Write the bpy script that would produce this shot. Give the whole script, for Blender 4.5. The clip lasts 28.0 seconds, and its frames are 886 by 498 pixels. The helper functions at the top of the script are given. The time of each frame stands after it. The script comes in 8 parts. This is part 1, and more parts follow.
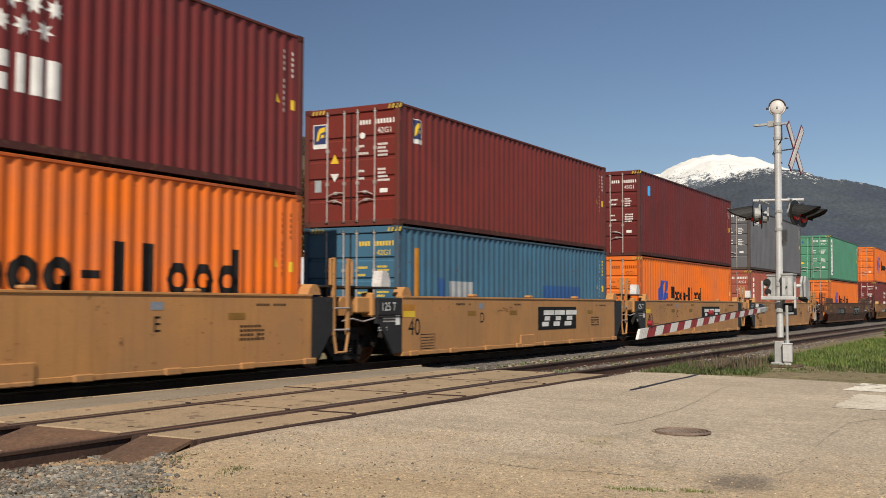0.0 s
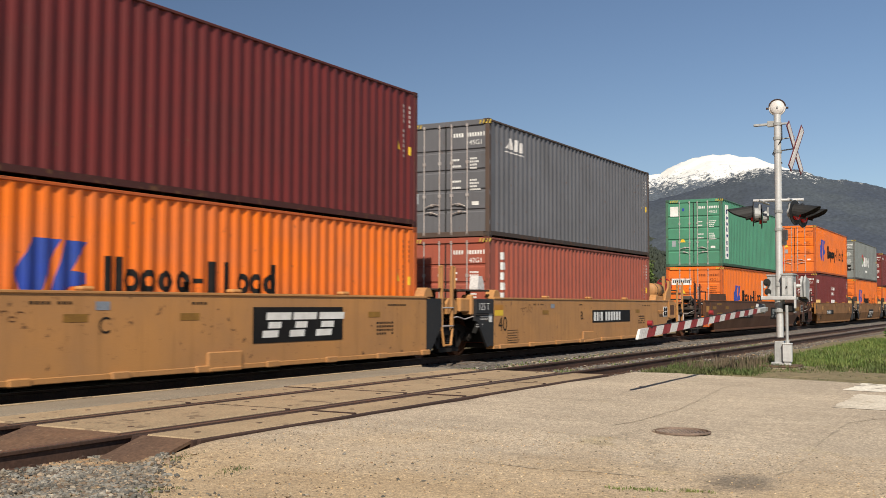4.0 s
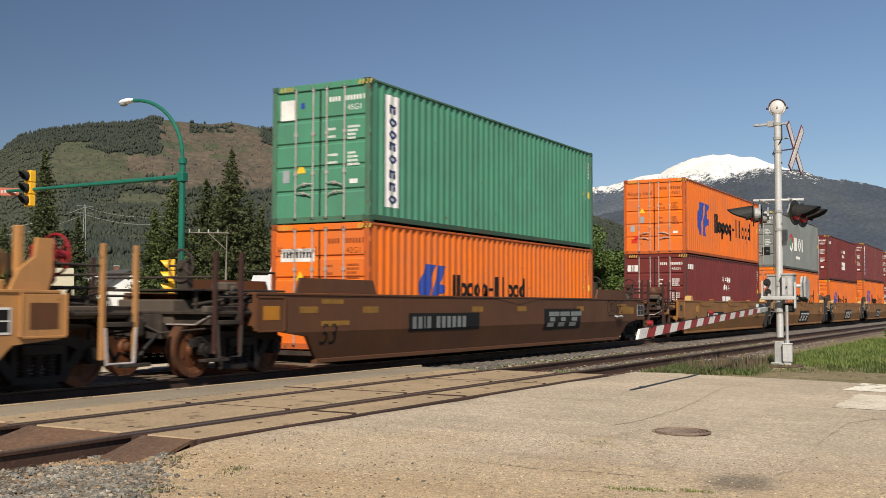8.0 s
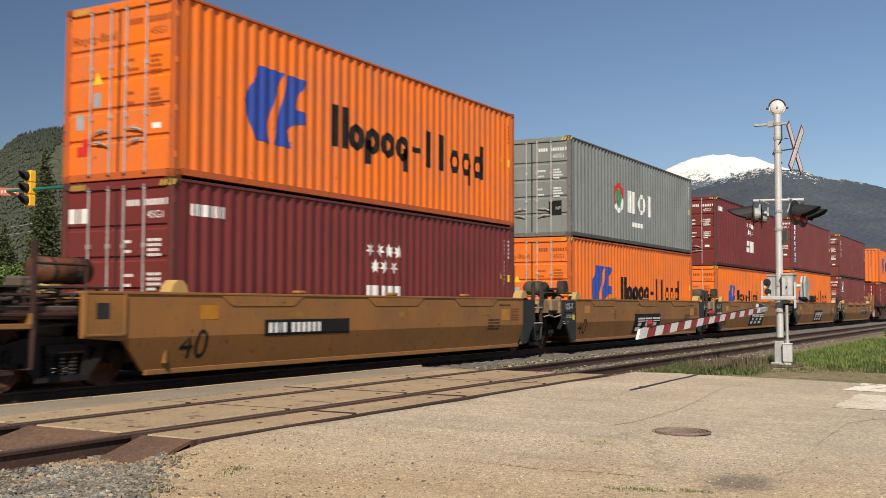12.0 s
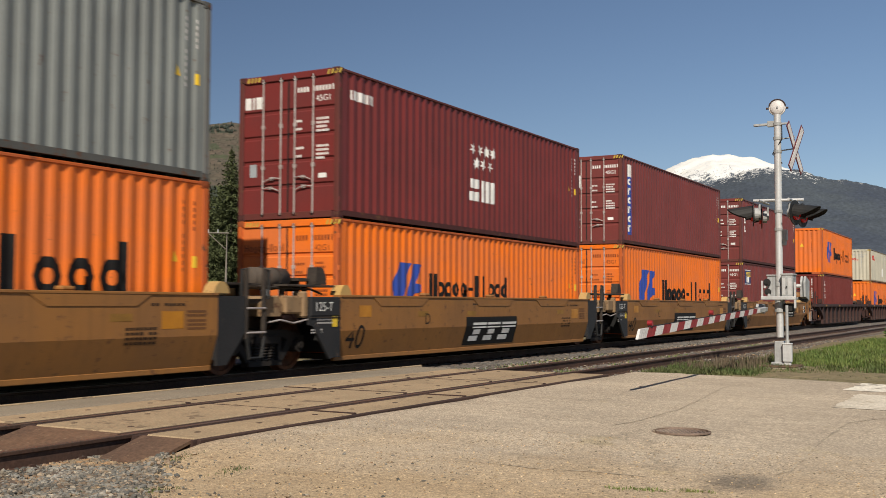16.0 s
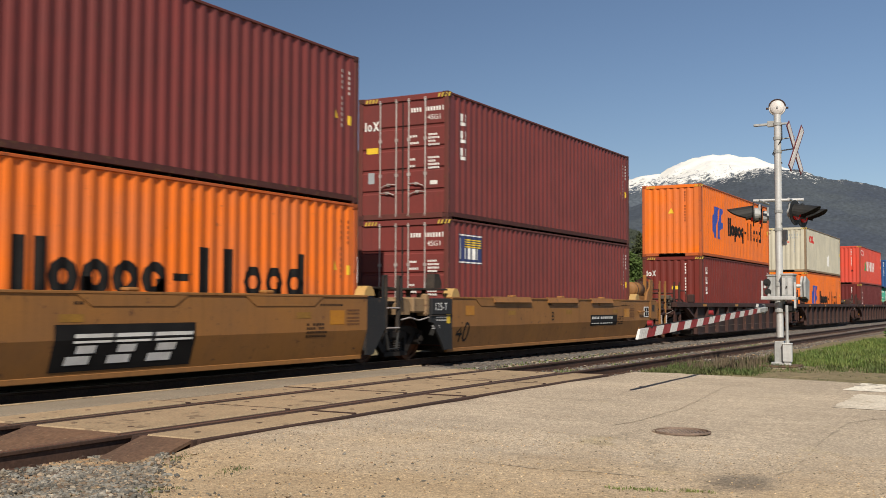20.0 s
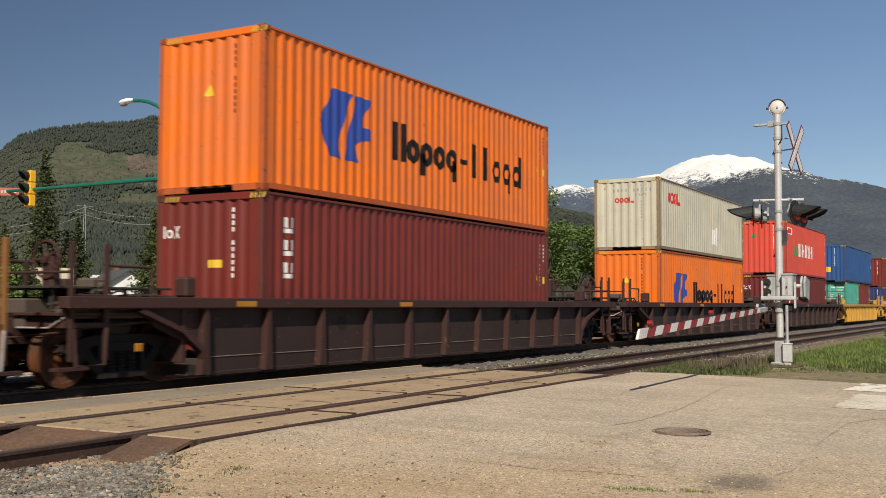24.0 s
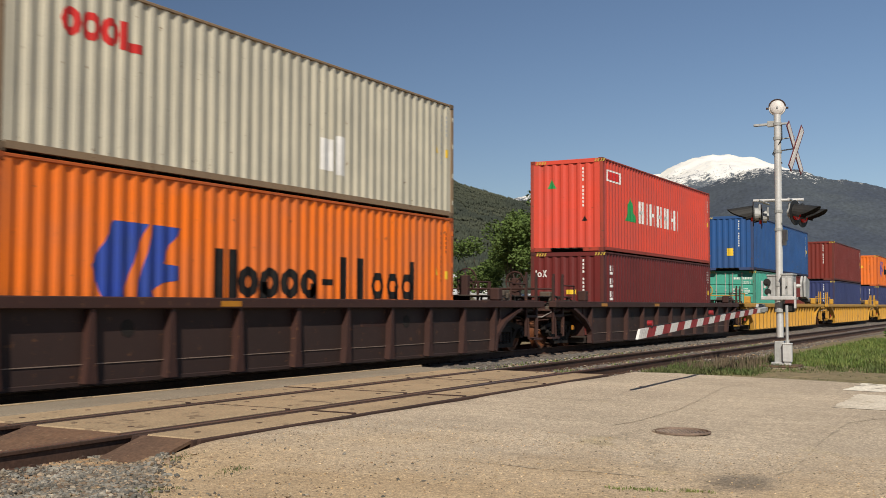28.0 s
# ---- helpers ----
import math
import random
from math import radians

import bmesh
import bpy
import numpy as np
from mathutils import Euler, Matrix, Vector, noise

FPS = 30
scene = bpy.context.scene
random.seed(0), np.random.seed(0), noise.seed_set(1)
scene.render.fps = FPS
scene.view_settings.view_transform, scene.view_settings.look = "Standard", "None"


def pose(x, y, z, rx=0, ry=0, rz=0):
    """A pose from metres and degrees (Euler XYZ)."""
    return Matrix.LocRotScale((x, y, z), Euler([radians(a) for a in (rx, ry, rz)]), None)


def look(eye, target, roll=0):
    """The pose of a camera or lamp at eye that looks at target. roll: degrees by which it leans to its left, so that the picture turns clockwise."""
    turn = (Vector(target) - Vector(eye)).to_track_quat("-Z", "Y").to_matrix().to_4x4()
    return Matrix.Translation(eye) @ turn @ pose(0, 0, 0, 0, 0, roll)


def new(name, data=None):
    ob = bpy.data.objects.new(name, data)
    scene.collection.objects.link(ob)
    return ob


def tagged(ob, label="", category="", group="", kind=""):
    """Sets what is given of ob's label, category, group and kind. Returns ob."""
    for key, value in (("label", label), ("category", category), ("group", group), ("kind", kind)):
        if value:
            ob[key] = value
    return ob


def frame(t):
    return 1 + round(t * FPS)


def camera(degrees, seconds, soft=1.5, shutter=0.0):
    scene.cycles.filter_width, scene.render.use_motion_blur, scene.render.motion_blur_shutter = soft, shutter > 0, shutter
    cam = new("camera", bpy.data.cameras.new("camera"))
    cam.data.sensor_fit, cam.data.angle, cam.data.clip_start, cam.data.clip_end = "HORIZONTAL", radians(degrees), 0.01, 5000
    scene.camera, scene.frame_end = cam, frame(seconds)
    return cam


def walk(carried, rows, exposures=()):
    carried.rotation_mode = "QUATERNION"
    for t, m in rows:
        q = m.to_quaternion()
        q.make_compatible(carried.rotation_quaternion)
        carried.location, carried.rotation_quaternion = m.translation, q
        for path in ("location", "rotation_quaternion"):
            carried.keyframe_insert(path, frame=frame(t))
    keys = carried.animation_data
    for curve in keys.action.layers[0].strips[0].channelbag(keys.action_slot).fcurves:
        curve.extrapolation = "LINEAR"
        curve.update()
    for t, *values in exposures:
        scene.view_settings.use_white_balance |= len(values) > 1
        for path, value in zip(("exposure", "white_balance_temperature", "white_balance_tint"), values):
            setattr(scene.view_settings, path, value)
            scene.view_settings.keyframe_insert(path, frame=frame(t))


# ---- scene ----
# ---- camera: still, on a stand beside the level crossing ----
cam = camera(45.42, 28.0, 0.6, 0.35)
EYE, AIM = Vector((0, 0, 1.199)), Vector((87.13, 48.78, 6.405))
walk(cam, [(0, look(EYE, AIM, 0.197)), (28, look(EYE, AIM, 0.197))], [(0, 0.17), (2, 0.37), (6, 0.32), (11.5, 0.35), (15.5, 0.19), (19, 0.20), (21, 0.30), (24, 0.22), (28, 0.17)])

# ---- light: clear late-spring sun from behind the left shoulder ----
SUN_FROM = Vector((-1.0, -0.47, 0.98)).normalized()
sun_data = bpy.data.lights.new("sun", "SUN")
sun_data.energy, sun_data.angle, sun_data.color = 5.0, radians(0.53), (1.0, 0.93, 0.82)
sun = new("sun", sun_data)
sun.matrix_world = look(SUN_FROM * 50, (0, 0, 0))
world = bpy.data.worlds.new("sky")
scene.world = world
world.use_nodes = True
wn = world.node_tree
sky_tex = wn.nodes.new("ShaderNodeTexSky")
sky_tex.sky_type, sky_tex.sun_disc = "NISHITA", False
sky_tex.sun_elevation = math.asin(SUN_FROM.z)
sky_tex.sun_rotation = math.atan2(SUN_FROM.x, SUN_FROM.y)
sky_tex.altitude, sky_tex.air_density, sky_tex.dust_density, sky_tex.ozone_density = 700, 1.0, 0.25, 4.0
wn.nodes["Background"].inputs["Strength"].default_value = 0.053
# brightness and tint gradient multiplied onto the sky, dim north-west to bright south-east
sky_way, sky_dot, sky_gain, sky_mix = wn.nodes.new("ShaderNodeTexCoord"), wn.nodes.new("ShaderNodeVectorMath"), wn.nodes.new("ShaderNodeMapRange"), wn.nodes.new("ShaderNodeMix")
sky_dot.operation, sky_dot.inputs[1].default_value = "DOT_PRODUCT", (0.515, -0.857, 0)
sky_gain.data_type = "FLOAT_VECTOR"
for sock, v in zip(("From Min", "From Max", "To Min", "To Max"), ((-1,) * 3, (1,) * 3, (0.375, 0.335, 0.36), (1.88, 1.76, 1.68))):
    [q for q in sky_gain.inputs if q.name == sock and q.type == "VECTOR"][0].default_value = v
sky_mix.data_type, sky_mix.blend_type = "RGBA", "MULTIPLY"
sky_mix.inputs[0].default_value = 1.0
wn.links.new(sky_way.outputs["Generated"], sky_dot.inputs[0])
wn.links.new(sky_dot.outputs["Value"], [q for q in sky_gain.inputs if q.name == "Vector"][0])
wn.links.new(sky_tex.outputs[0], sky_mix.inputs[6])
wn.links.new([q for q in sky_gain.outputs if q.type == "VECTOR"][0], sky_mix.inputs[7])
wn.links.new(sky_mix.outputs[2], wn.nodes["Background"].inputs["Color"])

# ---- materials ----


def surf(name, c1, c2=None, scale=1.5, fine=40.0, rough=0.6, metal=0.0, bump=0.15, spots=None, amount=0.35, spot_scale=9.0,
         stretch=(1, 1, 1), streak=0.0, streak_col=(0.12, 0.09, 0.07), grain=0.25, gloss=0.3, depth=0.02, island=0.0, chips=0.0, chip_scale=70.0):
    """A worn surface: two tones at a large scale, grain at a small one, spots and upright streaks."""
    m = bpy.data.materials.new(name)
    m.use_nodes = True
    nt, N, L = m.node_tree, m.node_tree.nodes, m.node_tree.links
    bsdf = N["Principled BSDF"]
    tc, info = N.new("ShaderNodeTexCoord"), N.new("ShaderNodeObjectInfo")
    off = N.new("ShaderNodeVectorMath")
    off.operation = "MULTIPLY_ADD"
    off.inputs[1].default_value = (37, 23, 11)
    L.new(info.outputs["Random"], off.inputs[0])
    L.new(tc.outputs["Object"], off.inputs[2])
    mp = N.new("ShaderNodeMapping")
    mp.inputs["Scale"].default_value = stretch
    L.new(off.outputs[0], mp.inputs["Vector"])

    def noise_tex(sc, detail=4.0, vec=None, r=0.6):
        n = N.new("ShaderNodeTexNoise")
        n.inputs["Scale"].default_value, n.inputs["Detail"].default_value, n.inputs["Roughness"].default_value = sc, detail, r
        L.new(vec or mp.outputs[0], n.inputs["Vector"])
        return n.outputs["Fac"]

    def band(fac, lo, hi, top=1.0):
        r = N.new("ShaderNodeMapRange")
        r.inputs["From Min"].default_value, r.inputs["From Max"].default_value, r.inputs["To Max"].default_value = lo, hi, top
        L.new(fac, r.inputs["Value"])
        return r.outputs[0]

    def mix(fac, a, b, kind="MIX"):
        x = N.new("ShaderNodeMix")
        x.data_type, x.blend_type = "RGBA", kind
        for sock, v in ((x.inputs[0], fac), (x.inputs[6], a), (x.inputs[7], b)):
            if isinstance(v, (int, float)):
                sock.default_value = v
            elif isinstance(v, tuple):
                sock.default_value = (*v, 1)
            else:
                L.new(v, sock)
        return x.outputs[2]

    c2 = c2 or tuple(v * 0.8 for v in c1)
    big = noise_tex(scale)
    col = mix(band(big, 0.35, 0.65), c1, c2)
    small = noise_tex(fine, 3.0)
    lo = tuple(v * (1 - grain) for v in (1, 1, 1))
    hi = tuple(1 + grain for v in (1, 1, 1))
    col = mix(1.0, col, mix(band(small, 0.3, 0.7), lo, hi), "MULTIPLY")
    if island:
        geo = N.new("ShaderNodeNewGeometry")
        col = mix(1.0, col, mix(geo.outputs["Random Per Island"], (1 - island,) * 3, (1 + island,) * 3), "MULTIPLY")
    if chips:
        vo = N.new("ShaderNodeTexVoronoi")
        vo.inputs["Scale"].default_value = chip_scale
        L.new(mp.outputs[0], vo.inputs["Vector"])
        sep = N.new("ShaderNodeSeparateColor")
        L.new(vo.outputs["Color"], sep.inputs[0])
        col = mix(1.0, col, mix(band(sep.outputs[0], 0.0, 1.0), (1 - chips,) * 3, (1 + chips,) * 3), "MULTIPLY")
    if streak:
        sm = N.new("ShaderNodeMapping")
        sm.inputs["Scale"].default_value = (7, 7, 0.35)
        L.new(off.outputs[0], sm.inputs["Vector"])
        col = mix(band(noise_tex(1.6, 4.0, sm.outputs[0]), 0.52, 0.72, streak), col, streak_col)
    if spots:
        col = mix(band(noise_tex(spot_scale, 5.0, None, 0.7), 0.66 - 0.12 * amount, 0.72 - 0.12 * amount), col, spots)
    L.new(col, bsdf.inputs["Base Color"])
    L.new(band(big, 0.2, 0.8), bsdf.inputs["Roughness"])
    rr = bsdf.inputs["Roughness"].links[0].from_node
    rr.inputs["To Min"].default_value, rr.inputs["To Max"].default_value = max(0.05, rough - 0.1), min(1, rough + 0.12)
    bsdf.inputs["Metallic"].default_value = metal
    bsdf.inputs["Specular IOR Level"].default_value = gloss
    if bump:
        b = N.new("ShaderNodeBump")
        b.inputs["Strength"].default_value, b.inputs["Distance"].default_value = bump, depth
        L.new(small, b.inputs["Height"])
        L.new(b.outputs[0], bsdf.inputs["Normal"])
    return m


def paint(name, c, rust=0.3, streak=0.25, rough=0.5, fade=0.85):
    """Weathered paint on steel."""
    g = sum(c) / 3
    c2 = tuple(fade * (0.9 * v + 0.1 * g) for v in c)
    return surf(name, c, c2, 0.8, 55, rough, 0, 0.04, (0.10, 0.045, 0.022), rust, 7.0, streak=streak,
                streak_col=tuple(0.5 * v + q for v, q in zip(c, (0.009, 0.007, 0.006))), grain=0.07)


def glow(name, col, strength):
    m = bpy.data.materials.new(name)
    m.use_nodes = True
    b = m.node_tree.nodes["Principled BSDF"]
    b.inputs["Base Color"].default_value = (*col, 1)
    b.inputs["Emission Color"].default_value, b.inputs["Emission Strength"].default_value = (*col, 1), strength
    return m


M = {
    "orange": paint("orange_paint", (0.71, 0.146, 0.008), 0.05, 0.12),
    "maroon": paint("maroon_paint", (0.150, 0.023, 0.020), 0.1, 0.2),
    "maroon2": paint("dark_maroon_paint", (0.125, 0.018, 0.016), 0.1, 0.2),
    "brick": paint("faded_brick_red_paint", (0.32, 0.080, 0.048), 0.15, 0.25),
    "brownred": paint("brown_red_paint", (0.158, 0.023, 0.016), 0.15, 0.25),
    "wine": paint("wine_paint", (0.165, 0.034, 0.029), 0.15, 0.3),
    "blue": paint("steel_blue_paint", (0.045, 0.122, 0.190), 0.25, 0.4),
    "green": paint("sea_green_paint", (0.070, 0.235, 0.140), 0.12, 0.25),
    "teal": paint("teal_paint", (0.06, 0.33, 0.24), 0.1, 0.2),
    "slate": paint("slate_grey_paint", (0.120, 0.117, 0.124), 0.2, 0.3),
    "grey": paint("pale_grey_paint", (0.19, 0.20, 0.185), 0.2, 0.35),
    "cream": paint("cream_white_paint", (0.50, 0.455, 0.345), 0.08, 0.35),
    "red": paint("bright_red_paint", (0.58, 0.062, 0.034), 0.05, 0.15),
    "royal": paint("royal_blue_paint", (0.02, 0.075, 0.22), 0.1, 0.2),
    "navy": paint("navy_paint", (0.03, 0.04, 0.12), 0.1, 0.2),
    "tan": paint("tan_paint", (0.43, 0.204, 0.065), 0.28, 0.42, 0.55),
    "ochre": paint("ochre_brown_paint", (0.264, 0.114, 0.028), 0.40, 0.4, 0.6),
    "rustbrown": paint("rusty_brown_paint", (0.104, 0.041, 0.016), 0.5, 0.4, 0.65),
    "carbrown": paint("red_brown_car_paint", (0.048, 0.020, 0.015), 0.4, 0.3, 0.65),
    "carpanel": paint("dark_grey_brown_car_panel", (0.037, 0.020, 0.016), 0.35, 0.4, 0.7),
    "greasy": paint("greasy_ochre_paint", (0.24, 0.15, 0.075), 0.8, 0.6, 0.7),
    "guide": paint("bright_rubbed_ochre", (0.42, 0.26, 0.085), 0.3, 0.3, 0.55),
    "dusty": paint("dusty_brown_beam", (0.085, 0.064, 0.047), 0.5, 0.4, 0.8),
    "dullamber": surf("faded_yellow_band", (0.27, 0.135, 0.02), (0.19, 0.095, 0.02), 3, 40, 0.6, 0, 0.02, grain=0.15),
    "yellowcar": paint("yellow_car_paint", (0.50, 0.26, 0.03), 0.25, 0.3),
    "hazard": surf("dull_hazard_yellow", (0.52, 0.37, 0.05), (0.36, 0.25, 0.05), 4, 30, 0.6, 0, 0.02, grain=0.2),
    "castbar": surf("worn_iron_bar", (0.27, 0.195, 0.15), (0.20, 0.145, 0.11), 4, 40, 0.6, 0.2, 0.1),
    "black": surf("black_steel", (0.013, 0.013, 0.013), (0.022, 0.020, 0.018), 2, 40, 0.6, 0, 0.1),
    "gusset": surf("weathered_black_gusset_paint", (0.016, 0.0155, 0.016), (0.023, 0.021, 0.021), 2, 40, 0.6, 0, 0.05, (0.07, 0.045, 0.03), 0.25, 6.0),
    # truck steel blackened for the shade under the car bodies
    "grimeblack": surf("grimy_shade_black_truck_steel", (0.011, 0.009, 0.008), (0.022, 0.016, 0.012), 2.5, 35, 0.75, 0, 0.2),
    "numerals": surf("dull_white_stencil", (0.50, 0.47, 0.44), (0.40, 0.37, 0.34), 3, 50, 0.6, 0, 0.02, grain=0.12),
    "labelblue": surf("grey_blue_label", (0.17, 0.19, 0.22), (0.22, 0.24, 0.27), 8, 60, 0.5, 0, 0.0),
    "underframe": surf("grimy_underframe_steel", (0.024, 0.018, 0.014), (0.048, 0.036, 0.027), 2.5, 35, 0.75, 0, 0.2),
    "wheel": surf("rusty_wheel_steel", (0.17, 0.058, 0.022), (0.06, 0.032, 0.020), 3, 40, 0.6, 0.3, 0.15),
    "tread": surf("bright_rolled_steel", (0.45, 0.43, 0.41), (0.32, 0.30, 0.28), 3, 60, 0.3, 1.0, 0.03),
    "rod": surf("galvanised_lock_rod", (0.50, 0.45, 0.42), (0.36, 0.30, 0.27), 3, 40, 0.45, 0.4, 0.05),
    "white": surf("white_marking_paint", (0.72, 0.70, 0.66), (0.58, 0.56, 0.52), 3, 50, 0.5, 0, 0.02, grain=0.08),
    "ink": surf("black_marking_paint", (0.010, 0.009, 0.009), (0.016, 0.015, 0.014), 3, 50, 0.65, 0, 0.02, grain=0.08, gloss=0.12),
    "brandblue": surf("blue_marking_paint", (0.025, 0.055, 0.30), (0.03, 0.06, 0.25), 3, 50, 0.5, 0, 0.02, grain=0.08),
    "skyblue": surf("sky_blue_marking", (0.05, 0.38, 0.75), (0.05, 0.33, 0.68), 3, 50, 0.5, 0, 0.02, grain=0.08),
    "brandred": surf("red_marking_paint", (0.52, 0.025, 0.02), (0.45, 0.025, 0.02), 3, 50, 0.5, 0, 0.02, grain=0.08),
    "brandgreen": surf("green_marking_paint", (0.02, 0.25, 0.07), (0.02, 0.22, 0.06), 3, 50, 0.5, 0, 0.02, grain=0.08),
    "yellow": surf("yellow_marking", (0.72, 0.47, 0.03), (0.62, 0.40, 0.03), 3, 50, 0.5, 0, 0.02, grain=0.08),
    "amber": surf("amber_reflector", (0.42, 0.17, 0.012), (0.36, 0.14, 0.012), 5, 60, 0.35, 0, 0.02, grain=0.08),
    "greysticker": surf("grey_sticker", (0.30, 0.32, 0.33), (0.25, 0.26, 0.27), 3, 50, 0.5, 0, 0.02, grain=0.08),
    "steel_galv": surf("galvanised_steel", (0.60, 0.59, 0.57), (0.48, 0.47, 0.45), 2, 20, 0.45, 0.35, 0.03, (0.25, 0.16, 0.10), 0.05, streak=0.25, streak_col=(0.25, 0.20, 0.16), grain=0.07),
    "castgrey": surf("grey_cast_housing", (0.40, 0.40, 0.385), (0.29, 0.29, 0.28), 3, 20, 0.55, 0.15, 0.04, streak=0.3, streak_col=(0.15, 0.12, 0.10), grain=0.08),
    "polegreen": surf("dark_green_pole_paint", (0.012, 0.13, 0.085), (0.012, 0.10, 0.07), 1, 40, 0.4, 0, 0.02),
    "lampgreen": surf("faded_grey_green_pole_paint", (0.09, 0.13, 0.11), (0.07, 0.10, 0.085), 1, 40, 0.5, 0, 0.02),
    "signal_yellow": surf("signal_yellow_paint", (0.80, 0.42, 0.02), (0.72, 0.37, 0.02), 2, 50, 0.45, 0, 0.02),
    "lens_red": glow("red_signal_lens", (0.35, 0.008, 0.006), 0.15),
    "lamp_glass": surf("milky_lamp_glass", (0.8, 0.8, 0.78), (0.72, 0.72, 0.7), 4, 40, 0.3, 0, 0.02),
    "buck_white": surf("weathered_white_sheeting", (0.60, 0.57, 0.54), (0.50, 0.46, 0.43), 3, 40, 0.5, 0, 0.02),
    "gate_red": surf("dull_red_gate_paint", (0.24, 0.014, 0.018), (0.20, 0.014, 0.016), 3, 40, 0.5, 0, 0.02),
    "gate_white": surf("dull_white_gate_paint", (0.58, 0.56, 0.53), (0.50, 0.47, 0.44), 3, 40, 0.5, 0, 0.02),
    "orangeink": surf("brown_stencil_paint", (0.20, 0.045, 0.012), (0.17, 0.04, 0.012), 3, 40, 0.5, 0, 0.02),
    "buck_red": surf("faded_red_sheeting", (0.13, 0.02, 0.022), (0.10, 0.018, 0.02), 3, 40, 0.5, 0, 0.02),
}

PAINTS = {"orange": (0.74, 0.135, 0.008), "maroon": (0.150, 0.023, 0.020), "maroon2": (0.125, 0.018, 0.016), "brick": (0.32, 0.080, 0.048), "brownred": (0.172, 0.025, 0.017), "wine": (0.165, 0.034, 0.029),
          "blue": (0.045, 0.122, 0.190), "green": (0.070, 0.235, 0.140), "teal": (0.06, 0.33, 0.24), "slate": (0.115, 0.082, 0.065), "grey": (0.19, 0.20, 0.185), "cream": (0.40, 0.27, 0.15),
          "red": (0.52, 0.058, 0.030), "royal": (0.02, 0.075, 0.22), "navy": (0.03, 0.04, 0.12)}
for key, c in PAINTS.items():
    # corner posts and rails are chipped and rusty; the _rail colour holds grime and the shade under the walls
    M[key + "_post"] = paint(key + "_chipped_post", tuple(0.58 * v + q for v, q in zip(c, (0.022, 0.012, 0.008))), 0.5, 0.5, 0.6)
    M[key + "_rail"] = paint(key + "_grimy_rail", tuple(0.34 * v + q for v, q in zip(c, (0.016, 0.011, 0.009))), 0.9, 0.5, 0.75)

# ---- small mesh tools ----


def box(bm, x0, x1, y0, y1, z0, z1):
    v = [bm.verts.new((x, y, z)) for x in (x0, x1) for y in (y0, y1) for z in (z0, z1)]
    for f in ((0, 1, 3, 2), (4, 6, 7, 5), (0, 4, 5, 1), (2, 3, 7, 6), (0, 2, 6, 4), (1, 5, 7, 3)):
        bm.faces.new([v[i] for i in f])
    return bm


def boxes(*rows, bevel=0.0):
    bm = bmesh.new()
    for r in rows:
        box(bm, *r)
    if bevel:
        bmesh.ops.bevel(bm, geom=bm.edges[:], offset=bevel, segments=1, affect="EDGES")
    return bm


def rod(bm, a, b, r, seg=8, r2=None):
    a, b = Vector(a), Vector(b)
    d = b - a
    m = Matrix.Translation((a + b) / 2) @ d.to_track_quat("Z", "Y").to_matrix().to_4x4()
    bmesh.ops.create_cone(bm, cap_ends=True, segments=seg, radius1=r, radius2=r if r2 is None else r2, depth=d.length, matrix=m)
    return bm


def rods(*rows, seg=8):
    bm = bmesh.new()
    for a, b, r in rows:
        rod(bm, a, b, r, seg)
    return bm


def tube(points, r, seg=8):
    """A bent pipe through points, one skin from end to end."""
    pts = [Vector(q) for q in points]
    bm, rows, up = bmesh.new(), [], None
    for k, q in enumerate(pts):
        d = (pts[min(k + 1, len(pts) - 1)] - pts[max(k - 1, 0)]).normalized()
        if up is None or abs(up.dot(d)) > 0.95:
            up = Vector((0, 0, 1)) if abs(d.z) < 0.8 else Vector((1, 0, 0))
        u = (up - up.dot(d) * d).normalized()
        w, up = d.cross(u), u
        wide = r
        if 0 < k < len(pts) - 1:
            wide = r / max(0.6, math.cos((pts[k] - pts[k - 1]).angle(pts[k + 1] - pts[k]) / 2))
        rows.append([bm.verts.new(q + (u * math.cos(2 * math.pi * a / seg) + w * math.sin(2 * math.pi * a / seg)) * wide) for a in range(seg)])
    for a, b in zip(rows, rows[1:]):
        for k in range(seg):
            bm.faces.new((a[k], a[(k + 1) % seg], b[(k + 1) % seg], b[k]))
    bm.faces.new(rows[0])
    bm.faces.new(rows[-1][::-1])
    return bm


def prism(outline, y0, y1, bm=None, axis="y"):
    """An outline in x, z (or y, z) pulled out along y (or x)."""
    bm = bm or bmesh.new()
    put = (lambda u, w, d: (u, d, w)) if axis == "y" else ((lambda u, w, d: (d, u, w)) if axis == "x" else (lambda u, w, d: (u, w, d)))
    a = [bm.verts.new(put(u, w, y0)) for u, w in outline]
    b = [bm.verts.new(put(u, w, y1)) for u, w in outline]
    n = len(outline)
    bm.faces.new(a)
    bm.faces.new(b[::-1])
    for i in range(n):
        bm.faces.new((a[i], b[i], b[(i + 1) % n], a[(i + 1) % n]))
    bmesh.ops.recalc_face_normals(bm, faces=bm.faces[:])
    return bm


def mesh_of(name, bm, smooth=False):
    me = bpy.data.meshes.new(name)
    if bm.faces:
        bmesh.ops.recalc_face_normals(bm, faces=bm.faces[:])
    bm.to_mesh(me)
    bm.free()
    if smooth:
        me.polygons.foreach_set("use_smooth", [True] * len(me.polygons))
    me.materials.append(None)
    return me


